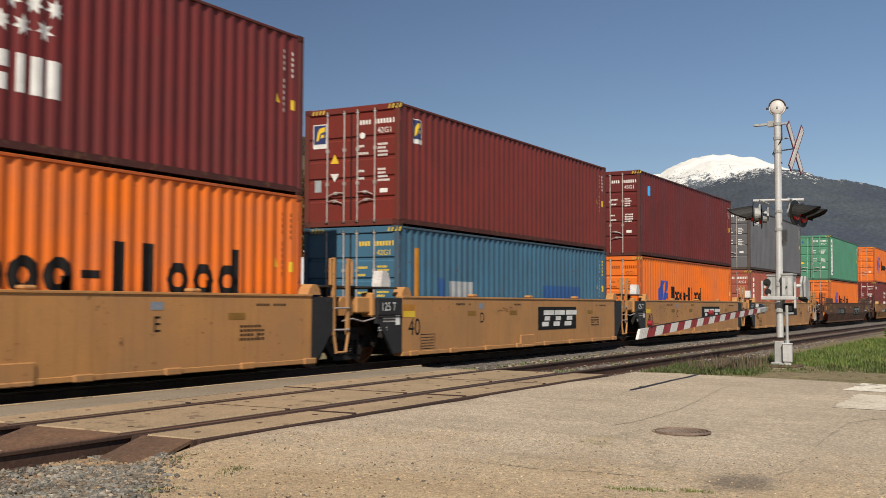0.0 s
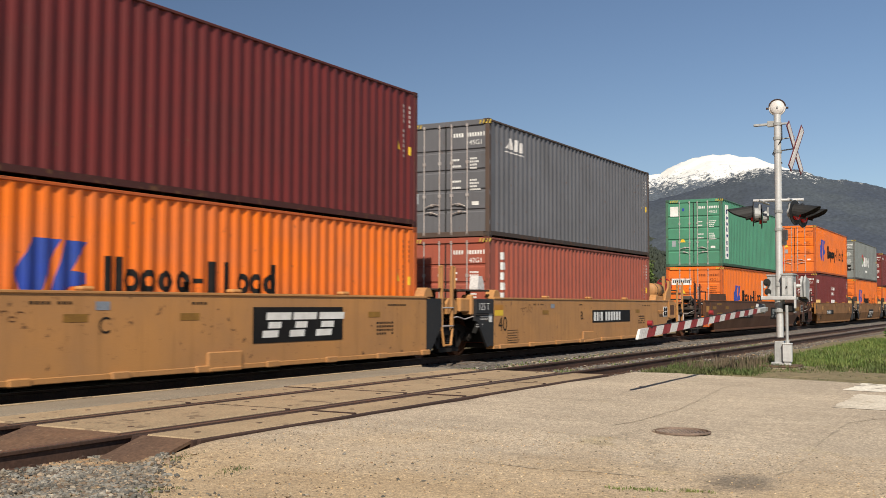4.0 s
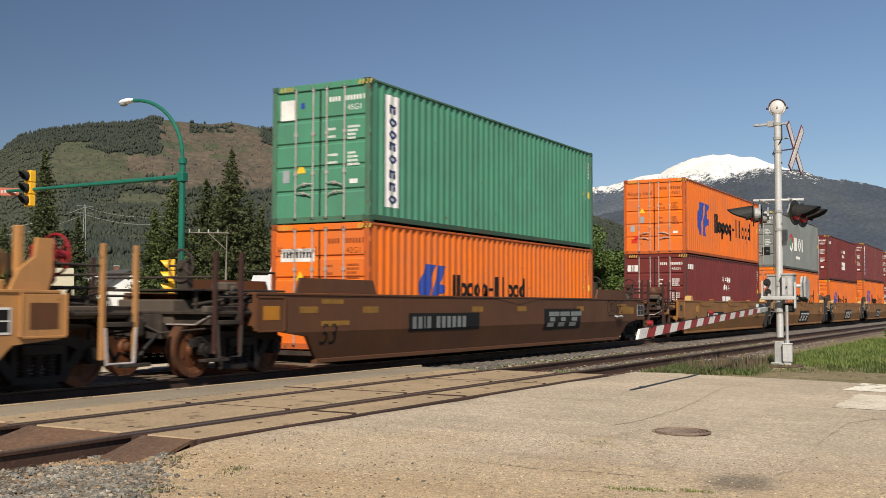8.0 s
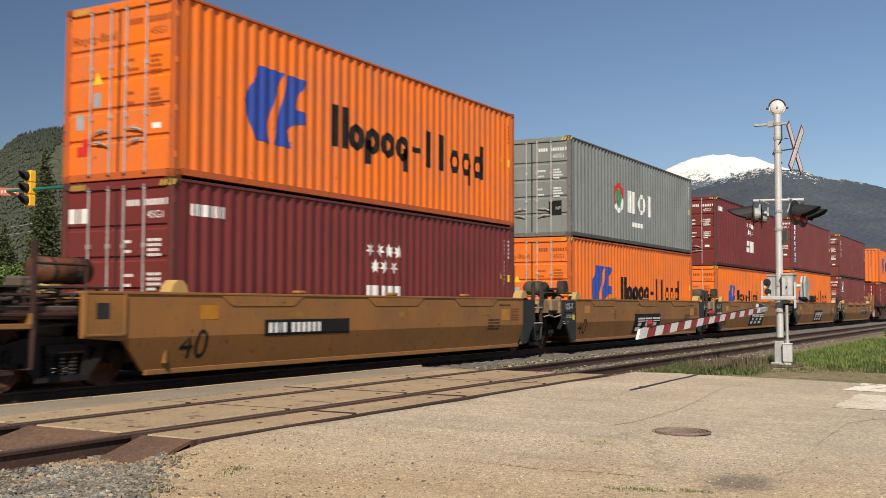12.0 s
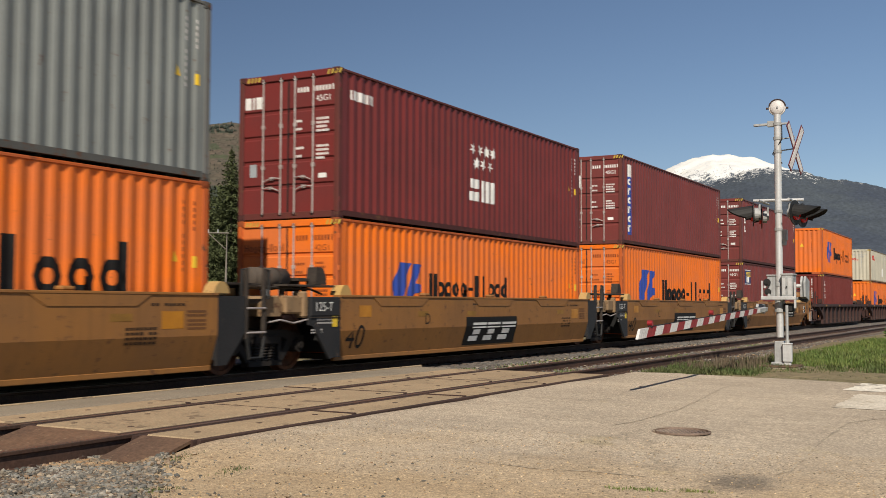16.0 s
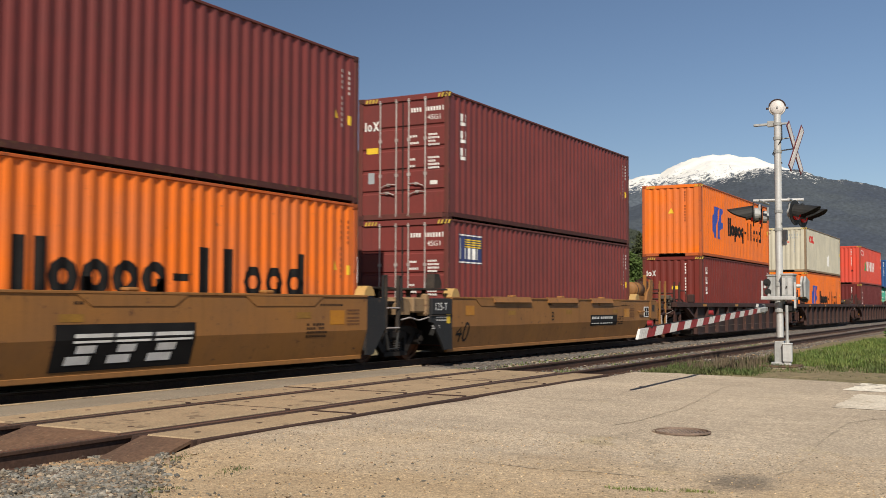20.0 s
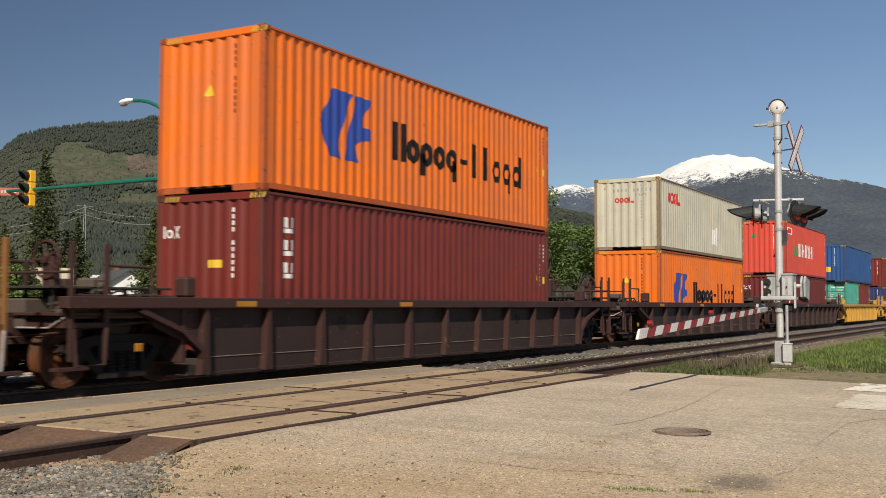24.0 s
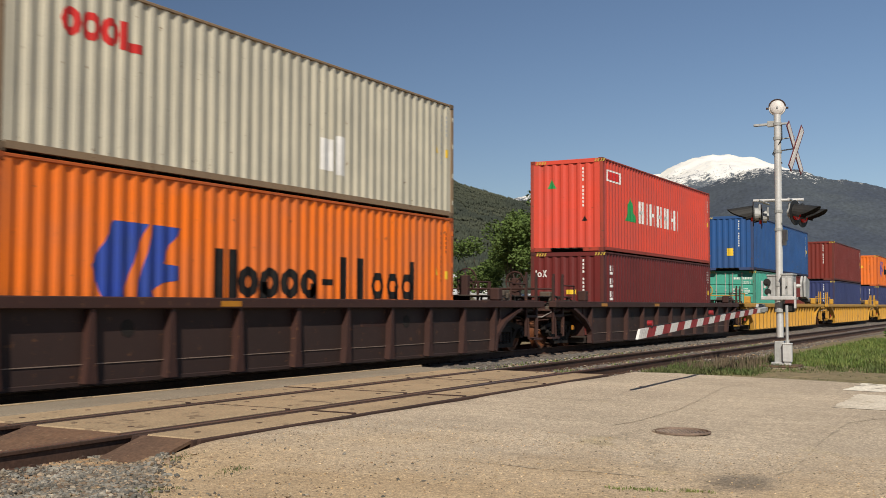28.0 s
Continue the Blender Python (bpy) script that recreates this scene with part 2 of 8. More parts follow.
def part(name, bm, material, parent, label="", m=None, smooth=False):
    """One mesh object under a thing or a part; bm may be a mesh that several parts share."""
    me = bm if isinstance(bm, bpy.types.Mesh) else mesh_of(name, bm, smooth)
    ob = new(name, me)
    ob.parent = parent
    if m is not None:
        ob.matrix_basis = m
    ob.material_slots[0].link = "OBJECT"
    ob.material_slots[0].material = M[material] if isinstance(material, str) else material
    return tagged(ob, label)


def thing(name, label, category, m=None, group="", kind=""):
    ob = new(name)
    ob.empty_display_size = 0.3
    if m is not None:
        ob.matrix_basis = m
    return tagged(ob, label, category, group, kind)


def whole(name, bm, material, label, category="", m=None, group="", kind="", smooth=False):
    """A thing that is one mesh."""
    ob = part(name, bm, material, None, label, m, smooth)
    return tagged(ob, label, category, group, kind)


CACHE = {}


def shared(key, make, smooth=False):
    if key not in CACHE:
        CACHE[key] = mesh_of(key, make(), smooth)
    return CACHE[key]


# ---- the train's way: metres gone by t seconds, towards -x ----
TRACK_Y, NEAR_Y = 12.735, 8.045


def gone(t):
    return 6.83 * t - 0.8 * (1 - math.exp(-t / 4))


RIDES, ROLLS = [], []

# ---- shipping containers ----
BOX_W = 2.438


def corr(u, length, pitch=0.2775, deep=0.036, margin=0.16):
    """Depth of the pressed wall at u along it, and 0 on its plain margins."""
    n = int((length - 2 * margin) / pitch)
    start = (length - n * pitch) / 2
    if u < start or u > start + n * pitch:
        return 0.0
    q = ((u - start) % pitch) / pitch
    return deep * min(1.0, max(0.0, (0.5 - abs(q - 0.5) - 0.13) / 0.24))


def corr_breaks(length, pitch=0.2775, margin=0.16):
    n = int((length - 2 * margin) / pitch)
    start = (length - n * pitch) / 2
    return [start + (i + q) * pitch for i in range(n) for q in (0.13, 0.37, 0.63, 0.87)]


def pressed_wall(length, z0, z1, inset=0.012):
    """A wall in the plane y = inset, pressed inwards in upright folds."""
    bm = bmesh.new()
    us = [0.06] + corr_breaks(length) + [length - 0.06]
    low = [bm.verts.new((u, inset + corr(u, length), z0)) for u in us]
    high = [bm.verts.new((u, inset + corr(u, length), z1)) for u in us]
    for i in range(len(us) - 1):
        bm.faces.new((low[i], low[i + 1], high[i + 1], high[i]))
    return bm


def door_leaf(h):
    """A door leaf with pressed fields, in the plane x = 0.055, 1.13 wide from y = 0 to 1.13."""
    out, n = [(0.10, 0.14), (0.034, 0.14)], 5
    for i in range(n):
        z1 = 0.20 + (i + 1) * (h - 0.42) / n
        if i < n - 1:
            out += [(0.034, z1 - 0.09), (0.062, z1 - 0.06), (0.062, z1 - 0.02), (0.034, z1 + 0.01)]
    return prism(out + [(0.034, h - 0.14), (0.10, h - 0.14)], 0.0, 1.13)


def lock_rod(h):
    bm = rods(((0.012, 0, 0.1), (0.012, 0, h - 0.08), 0.017))
    for z in (0.1, h * 0.36, h * 0.64, h - 0.12):
        box(bm, 0.0, 0.05, -0.036, 0.036, z - 0.035, z + 0.035)
    return bm


def door_handle():
    bm = rods(((0.0, 0.0, 0.0), (-0.01, 0.12, 0.015), 0.012), ((-0.01, 0.12, 0.015), (-0.012, 0.30, -0.01), 0.015), ((-0.012, 0.30, -0.01), (-0.01, 0.40, -0.05), 0.013))
    box(bm, -0.012, 0.035, 0.17, 0.25, -0.025, 0.04)
    return bm


def casting():
    bm = boxes((0, 0.178, 0, 0.162, 0, 0.118), bevel=0.008)
    for c, ax in (((0.089, 0.002, 0.06), "y"), ((0.002, 0.081, 0.06), "x")):
        d = Vector((0, 0.012, 0)) if ax == "y" else Vector((0.012, 0, 0))
        rod(bm, Vector(c) - d, Vector(c) - d * 0.2, 0.034, 10)
    return bm


def sliced(bm, length, ysurf):
    """Cut flat shapes in u, v at the folds of a pressed wall and lay them on it."""
    us = [v.co.x for v in bm.verts]
    lo, hi = min(us), max(us)
    for b in corr_breaks(length):
        if lo < b < hi:
            bmesh.ops.bisect_plane(bm, geom=bm.verts[:] + bm.edges[:] + bm.faces[:], plane_co=(b, 0, 0), plane_no=(1, 0, 0))
    for v in bm.verts:
        v.co = Vector((v.co.x, ysurf(v.co.x), v.co.y))
    return bm


def flat(*outlines):
    """Flat shapes in u, v; each outline a list of points."""
    bm = bmesh.new()
    for o in outlines:
        bm.faces.new([bm.verts.new((u, v, 0)) for u, v in o])
    return bm


def rect(u, v, w, h, lean=0.0):
    return [(u, v), (u + w, v), (u + w + lean * h, v + h), (u + lean * h, v + h)]


def ring(u, v, w, h, th):
    """A rounded ring in four pieces."""
    n, out = 10, []
    for i in range(n):
        a, b = 2 * math.pi * i / n, 2 * math.pi * (i + 1) / n
        p = lambda t, k: (u + w / 2 + (w / 2 - k) * math.cos(t), v + h / 2 + (h / 2 - k) * math.sin(t))
        out.append([p(a, 0), p(b, 0), p(b, th), p(a, th)])
    return out


def disc(u, v, r, n=16):
    return [(u + r * math.cos(2 * math.pi * i / n), v + r * math.sin(2 * math.pi * i / n)) for i in range(n)]


def star(u, v, r, n=7):
    return [(u + (r if i % 2 == 0 else r * 0.48) * math.cos(math.pi * i / n + math.pi / 2),
             v + (r if i % 2 == 0 else r * 0.48) * math.sin(math.pi * i / n + math.pi / 2)) for i in range(2 * n)]


def word_bars(u, v, h, widths, gap=0.25, lean=0.0, bold=0.3):
    """A word as plain bars and rings: 'i' a stem, 'o' a ring, 'n' two stems, '-' a dash, 'q' a ring that hangs low, 'b' a block."""
    out = []
    for ch in widths:
        if ch == "i":
            out.append(rect(u, v, h * bold * 0.62, h, lean)); u += h * bold * 0.62
        elif ch == "n":
            out += [rect(u, v, h * bold * 0.6, h, lean), rect(u + h * 0.5, v, h * bold * 0.6, h, lean), rect(u + h * 0.15, v + h * 0.42, h * 0.4, h * 0.16)]
            u += h * 0.5 + h * bold * 0.6
        elif ch == "o":
            out += ring(u, v, h * 0.56, h * 0.74, h * bold * 0.5); u += h * 0.56
        elif ch == "q":
            out += ring(u, v - 0.22 * h, h * 0.56, h * 0.92, h * bold * 0.5); u += h * 0.56
        elif ch == "O":
            out += ring(u, v, h * 0.85, h, h * bold * 0.6); u += h * 0.85
        elif ch == "b":
            out.append(rect(u, v, h * 0.62, h, lean)); u += h * 0.62
        elif ch == "x":
            out += [[(u, v), (u + .2 * h, v), (u + .75 * h, v + h), (u + .55 * h, v + h)], [(u + .55 * h, v), (u + .75 * h, v), (u + .2 * h, v + h), (u, v + h)]]
            u += h * 0.75
        elif ch == "-":
            out.append(rect(u, v + h * 0.3, h * 0.3, h * bold * 0.6)); u += h * 0.3
        elif ch == " ":
            u += h * 0.3
        u += h * gap * 0.55
    return out


def lettering(text, u, v, h):
    """Readable characters in the built-in font, flat in u, v, h high."""
    cu = bpy.data.curves.new("lettering", "FONT")
    cu.body, cu.size = text, h * 1.38
    ob = bpy.data.objects.new("lettering", cu)
    me = bpy.data.meshes.new_from_object(ob)
    bm = bmesh.new()
    bm.from_mesh(me)
    bpy.data.objects.remove(ob)
    bpy.data.curves.remove(cu)
    bpy.data.meshes.remove(me)
    bmesh.ops.translate(bm, verts=bm.verts[:], vec=(u, v, 0))
    return bm


def side_mark(c, bm, material, label=""):
    """Markings on a container's near side: u from its front, v above its base."""
    n = c["length"]
    ob = part("marking", sliced(bm, n, lambda u: -BOX_W / 2 + 0.012 + corr(u, n) - 0.004), material, c, label)
    return tagged(ob, kind="stuff")


def end_mark(c, bm, material, label=""):
    """Markings on the front end: u from the far edge towards the near one, v above the base."""
    if c["doors"]:
        for v in bm.verts:
            v.co = Vector((0.030, BOX_W / 2 - v.co.x, v.co.y))
    else:
        sliced(bm, BOX_W, lambda u: 0.012 + corr(u, BOX_W) - 0.004)
        for v in bm.verts:
            v.co = Vector((v.co.y, BOX_W / 2 - v.co.x, v.co.z))
    return tagged(part("marking", bm, material, c, label), kind="stuff")


def container(label, paint_name, h, length=12.192, doors=True, frame_paint=None, rods_paint="rod", hazard=True):
    """A steel box; its origin is the middle of its front lower edge, its length runs along +x."""
    W, c = BOX_W, thing("shipping_container", label, "shipping container", group="containers on the train")
    c["length"], c["doors"] = length, doors
    fp = frame_paint or paint_name
    turn = Matrix.Translation((length, 0, 0)) @ pose(0, 0, 0, 0, 0, 180)
    k = f"{length:.2f}_{h:.2f}"
    wall = shared("side_panel_" + k, lambda: pressed_wall(length, 0.13, h - 0.055))
    part("side_panel", wall, paint_name, c, m=pose(0, -W / 2, 0))
    part("side_panel", wall, paint_name, c, m=Matrix.Translation((length, W / 2, 0)) @ pose(0, 0, 0, 0, 0, 180))
    top = shared("top_rail_" + k, lambda: boxes((0.17, length - 0.17, 0, 0.06, h - 0.062, h - 0.012), bevel=0.008))
    low = shared("bottom_rail_" + k, lambda: prism([(0.006, 0.048), (0.006, 0.150), (0.11, 0.162), (0.11, 0.048)], 0.17, length - 0.17, axis="x"))
    for m in (pose(0, -W / 2, 0), Matrix.Translation((length, W / 2, 0)) @ pose(0, 0, 0, 0, 0, 180)):
        part("top_rail", top, fp + "_post", c, m=m)
        part("bottom_rail", low, fp + ("_post" if fp in ("orange", "red", "cream") else "_rail"), c, "grimy, darkened lower rail", m)
    roof = shared("roof_" + k, lambda: boxes((0.05, length - 0.05, -W / 2 + 0.04, W / 2 - 0.04, h - 0.06, h - 0.025)))
    part("roof", roof, paint_name, c)
    tagged(part("floor", shared("floor_" + k, lambda: boxes((0.05, length - 0.05, -W / 2 + 0.05, W / 2 - 0.05, 0.10, 0.14),
                                                    *[(x - 0.03, x + 0.03, -W / 2 + 0.16, W / 2 - 0.16, 0.02, 0.10) for x in np.arange(0.6, length - 0.3, 0.6)])), "underframe", c, "cross joists"), kind="stuff")
    post = shared(f"corner_post_{h:.2f}", lambda: boxes((0, 0.13, 0, 0.11, 0.11, h - 0.11), bevel=0.012))
    cast = shared("corner_casting", casting)
    for i, m in enumerate((pose(0, -W / 2, 0), pose(length, -W / 2, 0), pose(0, W / 2, 0), pose(length, W / 2, 0))):
        flip = Matrix.Diagonal((1 if i % 2 == 0 else -1, 1 if i < 2 else -1, 1, 1))
        part("corner_post", post, fp + "_post", c, m=m @ flip)
        part("corner_casting", cast, fp + "_rail", c, m=m @ flip)
        part("corner_casting", cast, fp + "_rail", c, m=m @ Matrix.Translation((0, 0, h - 0.118)) @ flip)
    head = shared(f"end_header_{h:.2f}", lambda: boxes((0, 0.1, -W / 2 + 0.16, W / 2 - 0.16, h - 0.14, h - 0.012), bevel=0.006))
    sill = shared("end_sill", lambda: boxes((0, 0.1, -W / 2 + 0.16, W / 2 - 0.16, 0.015, 0.14), bevel=0.006))
    foot = shared("end_sill_stub", lambda: boxes((0, 0.1, -W / 2 + 0.16, -0.55, 0.015, 0.14), bevel=0.006))
    near, far = Matrix.Identity(4), turn
    part("end_header", head, fp, c)
    part("end_header", head, fp, c, m=turn)
    part("end_sill", sill, fp + "_post", c, m=near if doors else far)
    for q in (Matrix.Identity(4), Matrix.Diagonal((1, -1, 1, 1))):
        part("end_sill_stub", foot, fp + "_post", c, m=(far if doors else near) @ q)
    blank = shared(f"end_panel_{h:.2f}", lambda: pressed_wall(W, 0.13, h - 0.10))
    put = Matrix.Translation((0, W / 2, 0)) @ pose(0, 0, 0, 0, 0, -90)
    part("end_panel", blank, paint_name, c, m=(turn @ put) if doors else put)
    base = Matrix.Identity(4) if doors else turn
    leaf = shared(f"door_{h:.2f}", lambda: door_leaf(h))
    bar = shared(f"lock_rod_{h:.2f}", lambda: lock_rod(h))
    grip = shared("door_handle", door_handle)
    hinge = shared("hinge", lambda: boxes((0.0, 0.06, -0.06, 0.06, -0.05, 0.05), bevel=0.006))
    for y in (-1.135, 0.005):
        d = part("door", leaf, paint_name, c, m=base @ pose(0, y, 0))
        inner, outer = (0.965, 0.525) if y < -1 else (0.165, 0.605)
        for q, z in ((inner, 0.28), (outer, 0.215)):
            part("lock_rod", bar, rods_paint, d, "galvanised lock rod", pose(0, q, 0))
            flip = Matrix.Diagonal((1, -1 if (q == inner) == (y < -1) else 1, 1, 1))
            part("handle", grip, rods_paint, d, m=pose(0, q, h * z) @ flip)
        part("gasket", shared(f"gasket_{h:.2f}", lambda: boxes((0.028, 0.05, -0.012, 0.012, 0.15, h - 0.15))), "black", d, "black rubber door seal", pose(0, 1.13 if y < -1 else 0.002, 0))
        for z in (0.35, h * 0.37, h * 0.63, h - 0.35):
            part("hinge", hinge, fp, d, m=pose(0.02, -0.03 if y < -1 else 1.16, z))
    if hazard:
        bm = flat(*[rect(0.2 + k * 0.09 + (1.6 if k > 3 else 0), h - 0.125, 0.045, 0.09, 0.4) for k in range(8)])
        for v in bm.verts:
            v.co = Vector((-0.004, W / 2 - v.co.x, v.co.y))
        tagged(part("hazard_stripe", bm, "hazard", c, "dull yellow height warning stripes"), kind="stuff")
    return c


def data_plates(c, h, material="white", seed=0, code=None, side=True):
    """The number, data lines and small stickers that every box carries, as plain bars."""
    r = random.Random(seed)
    if c["doors"]:
        rows = [rect(1.44 + k * 0.074, h - 0.42, 0.046, 0.10) for k in (0, 1, 2, 3, 5, 6, 7, 8, 9, 10)] + [rect(2.27, h - 0.42, 0.03, 0.11)]
        for j in range(8):
            z = h * 0.66 - j * 0.078 - (0.22 if j > 3 else 0)
            if j % 2 == 0:
                rows += [rect(1.41 + q * 0.05, z - 0.02, 0.034, 0.05) for q in range(r.randint(3, 5))]
            rows += [rect(1.90 + q * 0.05, z, 0.034, 0.045) for q in range(r.randint(4, 6))]
        end_mark(c, flat(*rows), material)
        if code:
            end_mark(c, lettering(code, 1.88, h - 0.62, 0.12), material)
        end_mark(c, flat(rect(1.95, h * 0.27, 0.19, 0.09)), "white", "small white sticker")
        end_mark(c, flat(rect(0.27, h * 0.30, 0.17, 0.26)), "greysticker", "grey plate")
    else:
        end_mark(c, flat(*[rect(1.74, h * 0.88 - j * 0.115, 0.05, 0.075) for j in range(11) if j != 4]), material)
    if side:
        n = c["length"]
        col = [rect(n - 0.58, h * 0.86 - j * 0.105, 0.032, 0.062) for j in range(11) if j != 4]
        col += [rect(n - 0.33, h * 0.86 - j * 0.10, 0.028, 0.06) for j in range(5)]
        side_mark(c, flat(*col), "numerals" if material == "white" else material)
        side_mark(c, flat([(n - 0.80, h * 0.55), (n - 0.64, h * 0.55), (n - 0.72, h * 0.55 + 0.17)]), "yellow", "yellow warning triangle")
        side_mark(c, flat(rect(n - 0.34, h * 0.52, 0.09, 0.18)), "yellow", "yellow plate")


def word_fit(u0, u1, v, h):
    """The long black word as plain bars and rings between u0 and u1: stems h high, rings lower, two that hang below."""
    w = (u1 - u0) / 11.0
    out, st, lo = [], 0.31 * w, 0.68 * h
    for k, ch in enumerate("HoqoqdIIoqo"):
        u = u0 + k * w + 0.06 * w
        if ch == "H":
            out += [rect(u, v, st, h), rect(u + 0.62 * w, v, st, h)]
        elif ch == "I":
            out.append(rect(u + 0.1 * w, v, st * 1.35, h))
        elif ch == "d":
            out.append(rect(u + 0.1 * w, v + 0.32 * h, 0.6 * w, 0.14 * h))
        else:
            out += ring(u, v, 0.88 * w, lo, 0.27 * w)
            if ch == "q":
                out.append(rect(u if k == 2 else u + 0.84 * w - st, v - 0.25 * h, st, 0.6 * h))
    out.append(rect(u0 + 10.9 * w - 0.05 * w - st * 0.6, v, st, h))
    return out


def liner_anchor(u, v, h, stretch=1.0):
    """A two-armed blue emblem as a plain shape, h high."""
    s = h / 1.9
    pts = lambda *q: [(u + a * s * 1.25 * stretch / 1.5 * 1.36, v + b * s) for a, b in q]
    return [pts((0.25, 0.05), (0.62, 0.0), (0.52, 0.42), (0.60, 0.72), (0.0, 0.95)), pts((0.0, 0.95), (0.60, 0.72), (0.72, 1.28), (0.92, 1.88), (0.35, 1.9), (0.2, 1.45)),
            pts((0.68, 0.0), (1.12, 0.0), (1.02, 0.45), (1.16, 0.62), (0.78, 0.62)), pts((0.78, 0.62), (1.16, 0.62), (1.50, 0.70), (1.50, 1.0), (1.18, 1.05), (0.86, 1.02)),
            pts((0.86, 1.02), (1.18, 1.05), (1.30, 1.45), (1.52, 1.85), (1.0, 1.88), (0.94, 1.45))]


def orange_liner(h, doors=True, big=False, seed=1, label=None):
    c = container(label or "orange corrugated steel container with blue emblem and black word", "orange", h, doors=doors)
    data_plates(c, h, "orangeink", seed, "45G1" if h > 2.7 else "42G1")
    if h > 2.7 or big:
        side_mark(c, flat(*liner_anchor(1.66, 0.82, 1.32, 1.5)), "brandblue", "blue twin-armed emblem")
        side_mark(c, flat(*word_fit(4.2, 10.5, 1.04, 0.80)), "ink", "black word in large bars")
    else:
        side_mark(c, flat(*liner_anchor(2.0, 0.86, 0.96, 1.4)), "brandblue", "blue twin-armed emblem")
        side_mark(c, flat(*word_fit(3.5, 7.42, 1.10, 0.52)), "ink", "black word in bars")
    if doors:
        end_mark(c, flat(*word_bars(0.16, h - 0.62, 0.15, "noqoq-iiooi", 0.3)), "orangeink", "small dark word")
        end_mark(c, flat([(0.62, h * 0.55), (0.86, h * 0.55), (0.74, h * 0.55 + 0.2)]), "yellow")
        end_mark(c, flat(rect(0.66, h * 0.42, 0.16, 0.24)), "greysticker", "grey plate")
        end_mark(c, flat(rect(0.30, h * 0.15, 0.24, 0.16), rect(0.42, h * 0.20, 0.20, 0.14)), "brandred", "scraped red label remains")
    if doors and seed == 3:
        end_mark(c, flat(rect(0.24, h - 0.78, 0.86, 0.27)), "white", "white name board")
        for b in (end_mark(c, flat(*[rect(0.30 + k * 0.085, h - 0.70, 0.05, 0.12) for k in range(9)]), "ink"),):
            b.location.x -= 0.004
        end_mark(c, flat(rect(0.45, h * 0.30, 0.22, 0.2), rect(1.4, h * 0.28, 0.5, 0.3)), "white", "paper labels")
    if not doors:
        end_mark(c, flat([(1.08, h * 0.60), (1.32, h * 0.60), (1.20, h * 0.60 + 0.22)]), "yellow", "yellow warning triangle")
    return c

# ---- well cars ----
WHEEL_R = 0.457


def lathe(profile, seg=28):
    """Rings (radius, y) turned round the y axis."""
    bm = bmesh.new()
    rows = [[bm.verts.new((r * math.cos(2 * math.pi * i / seg), y, r * math.sin(2 * math.pi * i / seg))) for i in range(seg)] for r, y in profile]
    for a, b in zip(rows, rows[1:]):
        for i in range(seg):
            bm.faces.new((a[i], a[(i + 1) % seg], b[(i + 1) % seg], b[i]))
    bm.faces.new(rows[0])
    bm.faces.new(rows[-1][::-1])
    return bm


def wheel_mesh():
    R = WHEEL_R
    bm = lathe([(0.09, -0.12), (0.12, -0.11), (0.14, -0.06), (0.30, -0.03), (R - 0.075, -0.06), (R - 0.07, -0.085), (R - 0.004, -0.085), (R, -0.06), (R + 0.004, 0.035), (R + 0.027, 0.05), (R + 0.02, 0.065), (R - 0.07, 0.065), (0.14, 0.05), (0.12, 0.09)])
    for i in range(5):
        a = 2 * math.pi * i / 5
        rod(bm, (0.23 * math.cos(a), -0.055, 0.23 * math.sin(a)), (0.23 * math.cos(a), -0.03, 0.23 * math.sin(a)), 0.022, 8)
    return bm


def frame_side():
    """The cast side of a truck, in the plane y = 0, with a window at each end and the springs' pocket."""
    top = [(-1.12, 0.50), (-1.12, 0.62), (-0.95, 0.66), (-0.55, 0.74), (0.55, 0.74), (0.95, 0.66), (1.12, 0.62), (1.12, 0.50), (0.70, 0.52), (0.46, 0.62), (-0.46, 0.62), (-0.70, 0.52)]
    bm = prism(top, -0.06, 0.06)
    prism([(-0.78, 0.50), (-0.62, 0.55), (-0.34, 0.20), (-0.44, 0.14)], -0.055, 0.055, bm)
    prism([(0.78, 0.50), (0.44, 0.14), (0.34, 0.20), (0.62, 0.55)], -0.055, 0.055, bm)
    box(bm, -0.46, 0.46, -0.075, 0.075, 0.12, 0.21)
    for x in (-0.46, 0.36):
        box(bm, x, x + 0.10, -0.055, 0.055, 0.2, 0.66)
    return bm


def springs():
    prof = [(0.05, 0.2)]
    for k in range(6):
        prof += [(0.06, 0.205 + k * 0.05), (0.088, 0.215 + k * 0.05), (0.088, 0.24 + k * 0.05), (0.06, 0.25 + k * 0.05)]
    bm = lathe(prof + [(0.05, 0.52)], 12)
    bmesh.ops.rotate(bm, verts=bm.verts[:], matrix=Matrix.Rotation(radians(90), 3, "X"))
    return bm


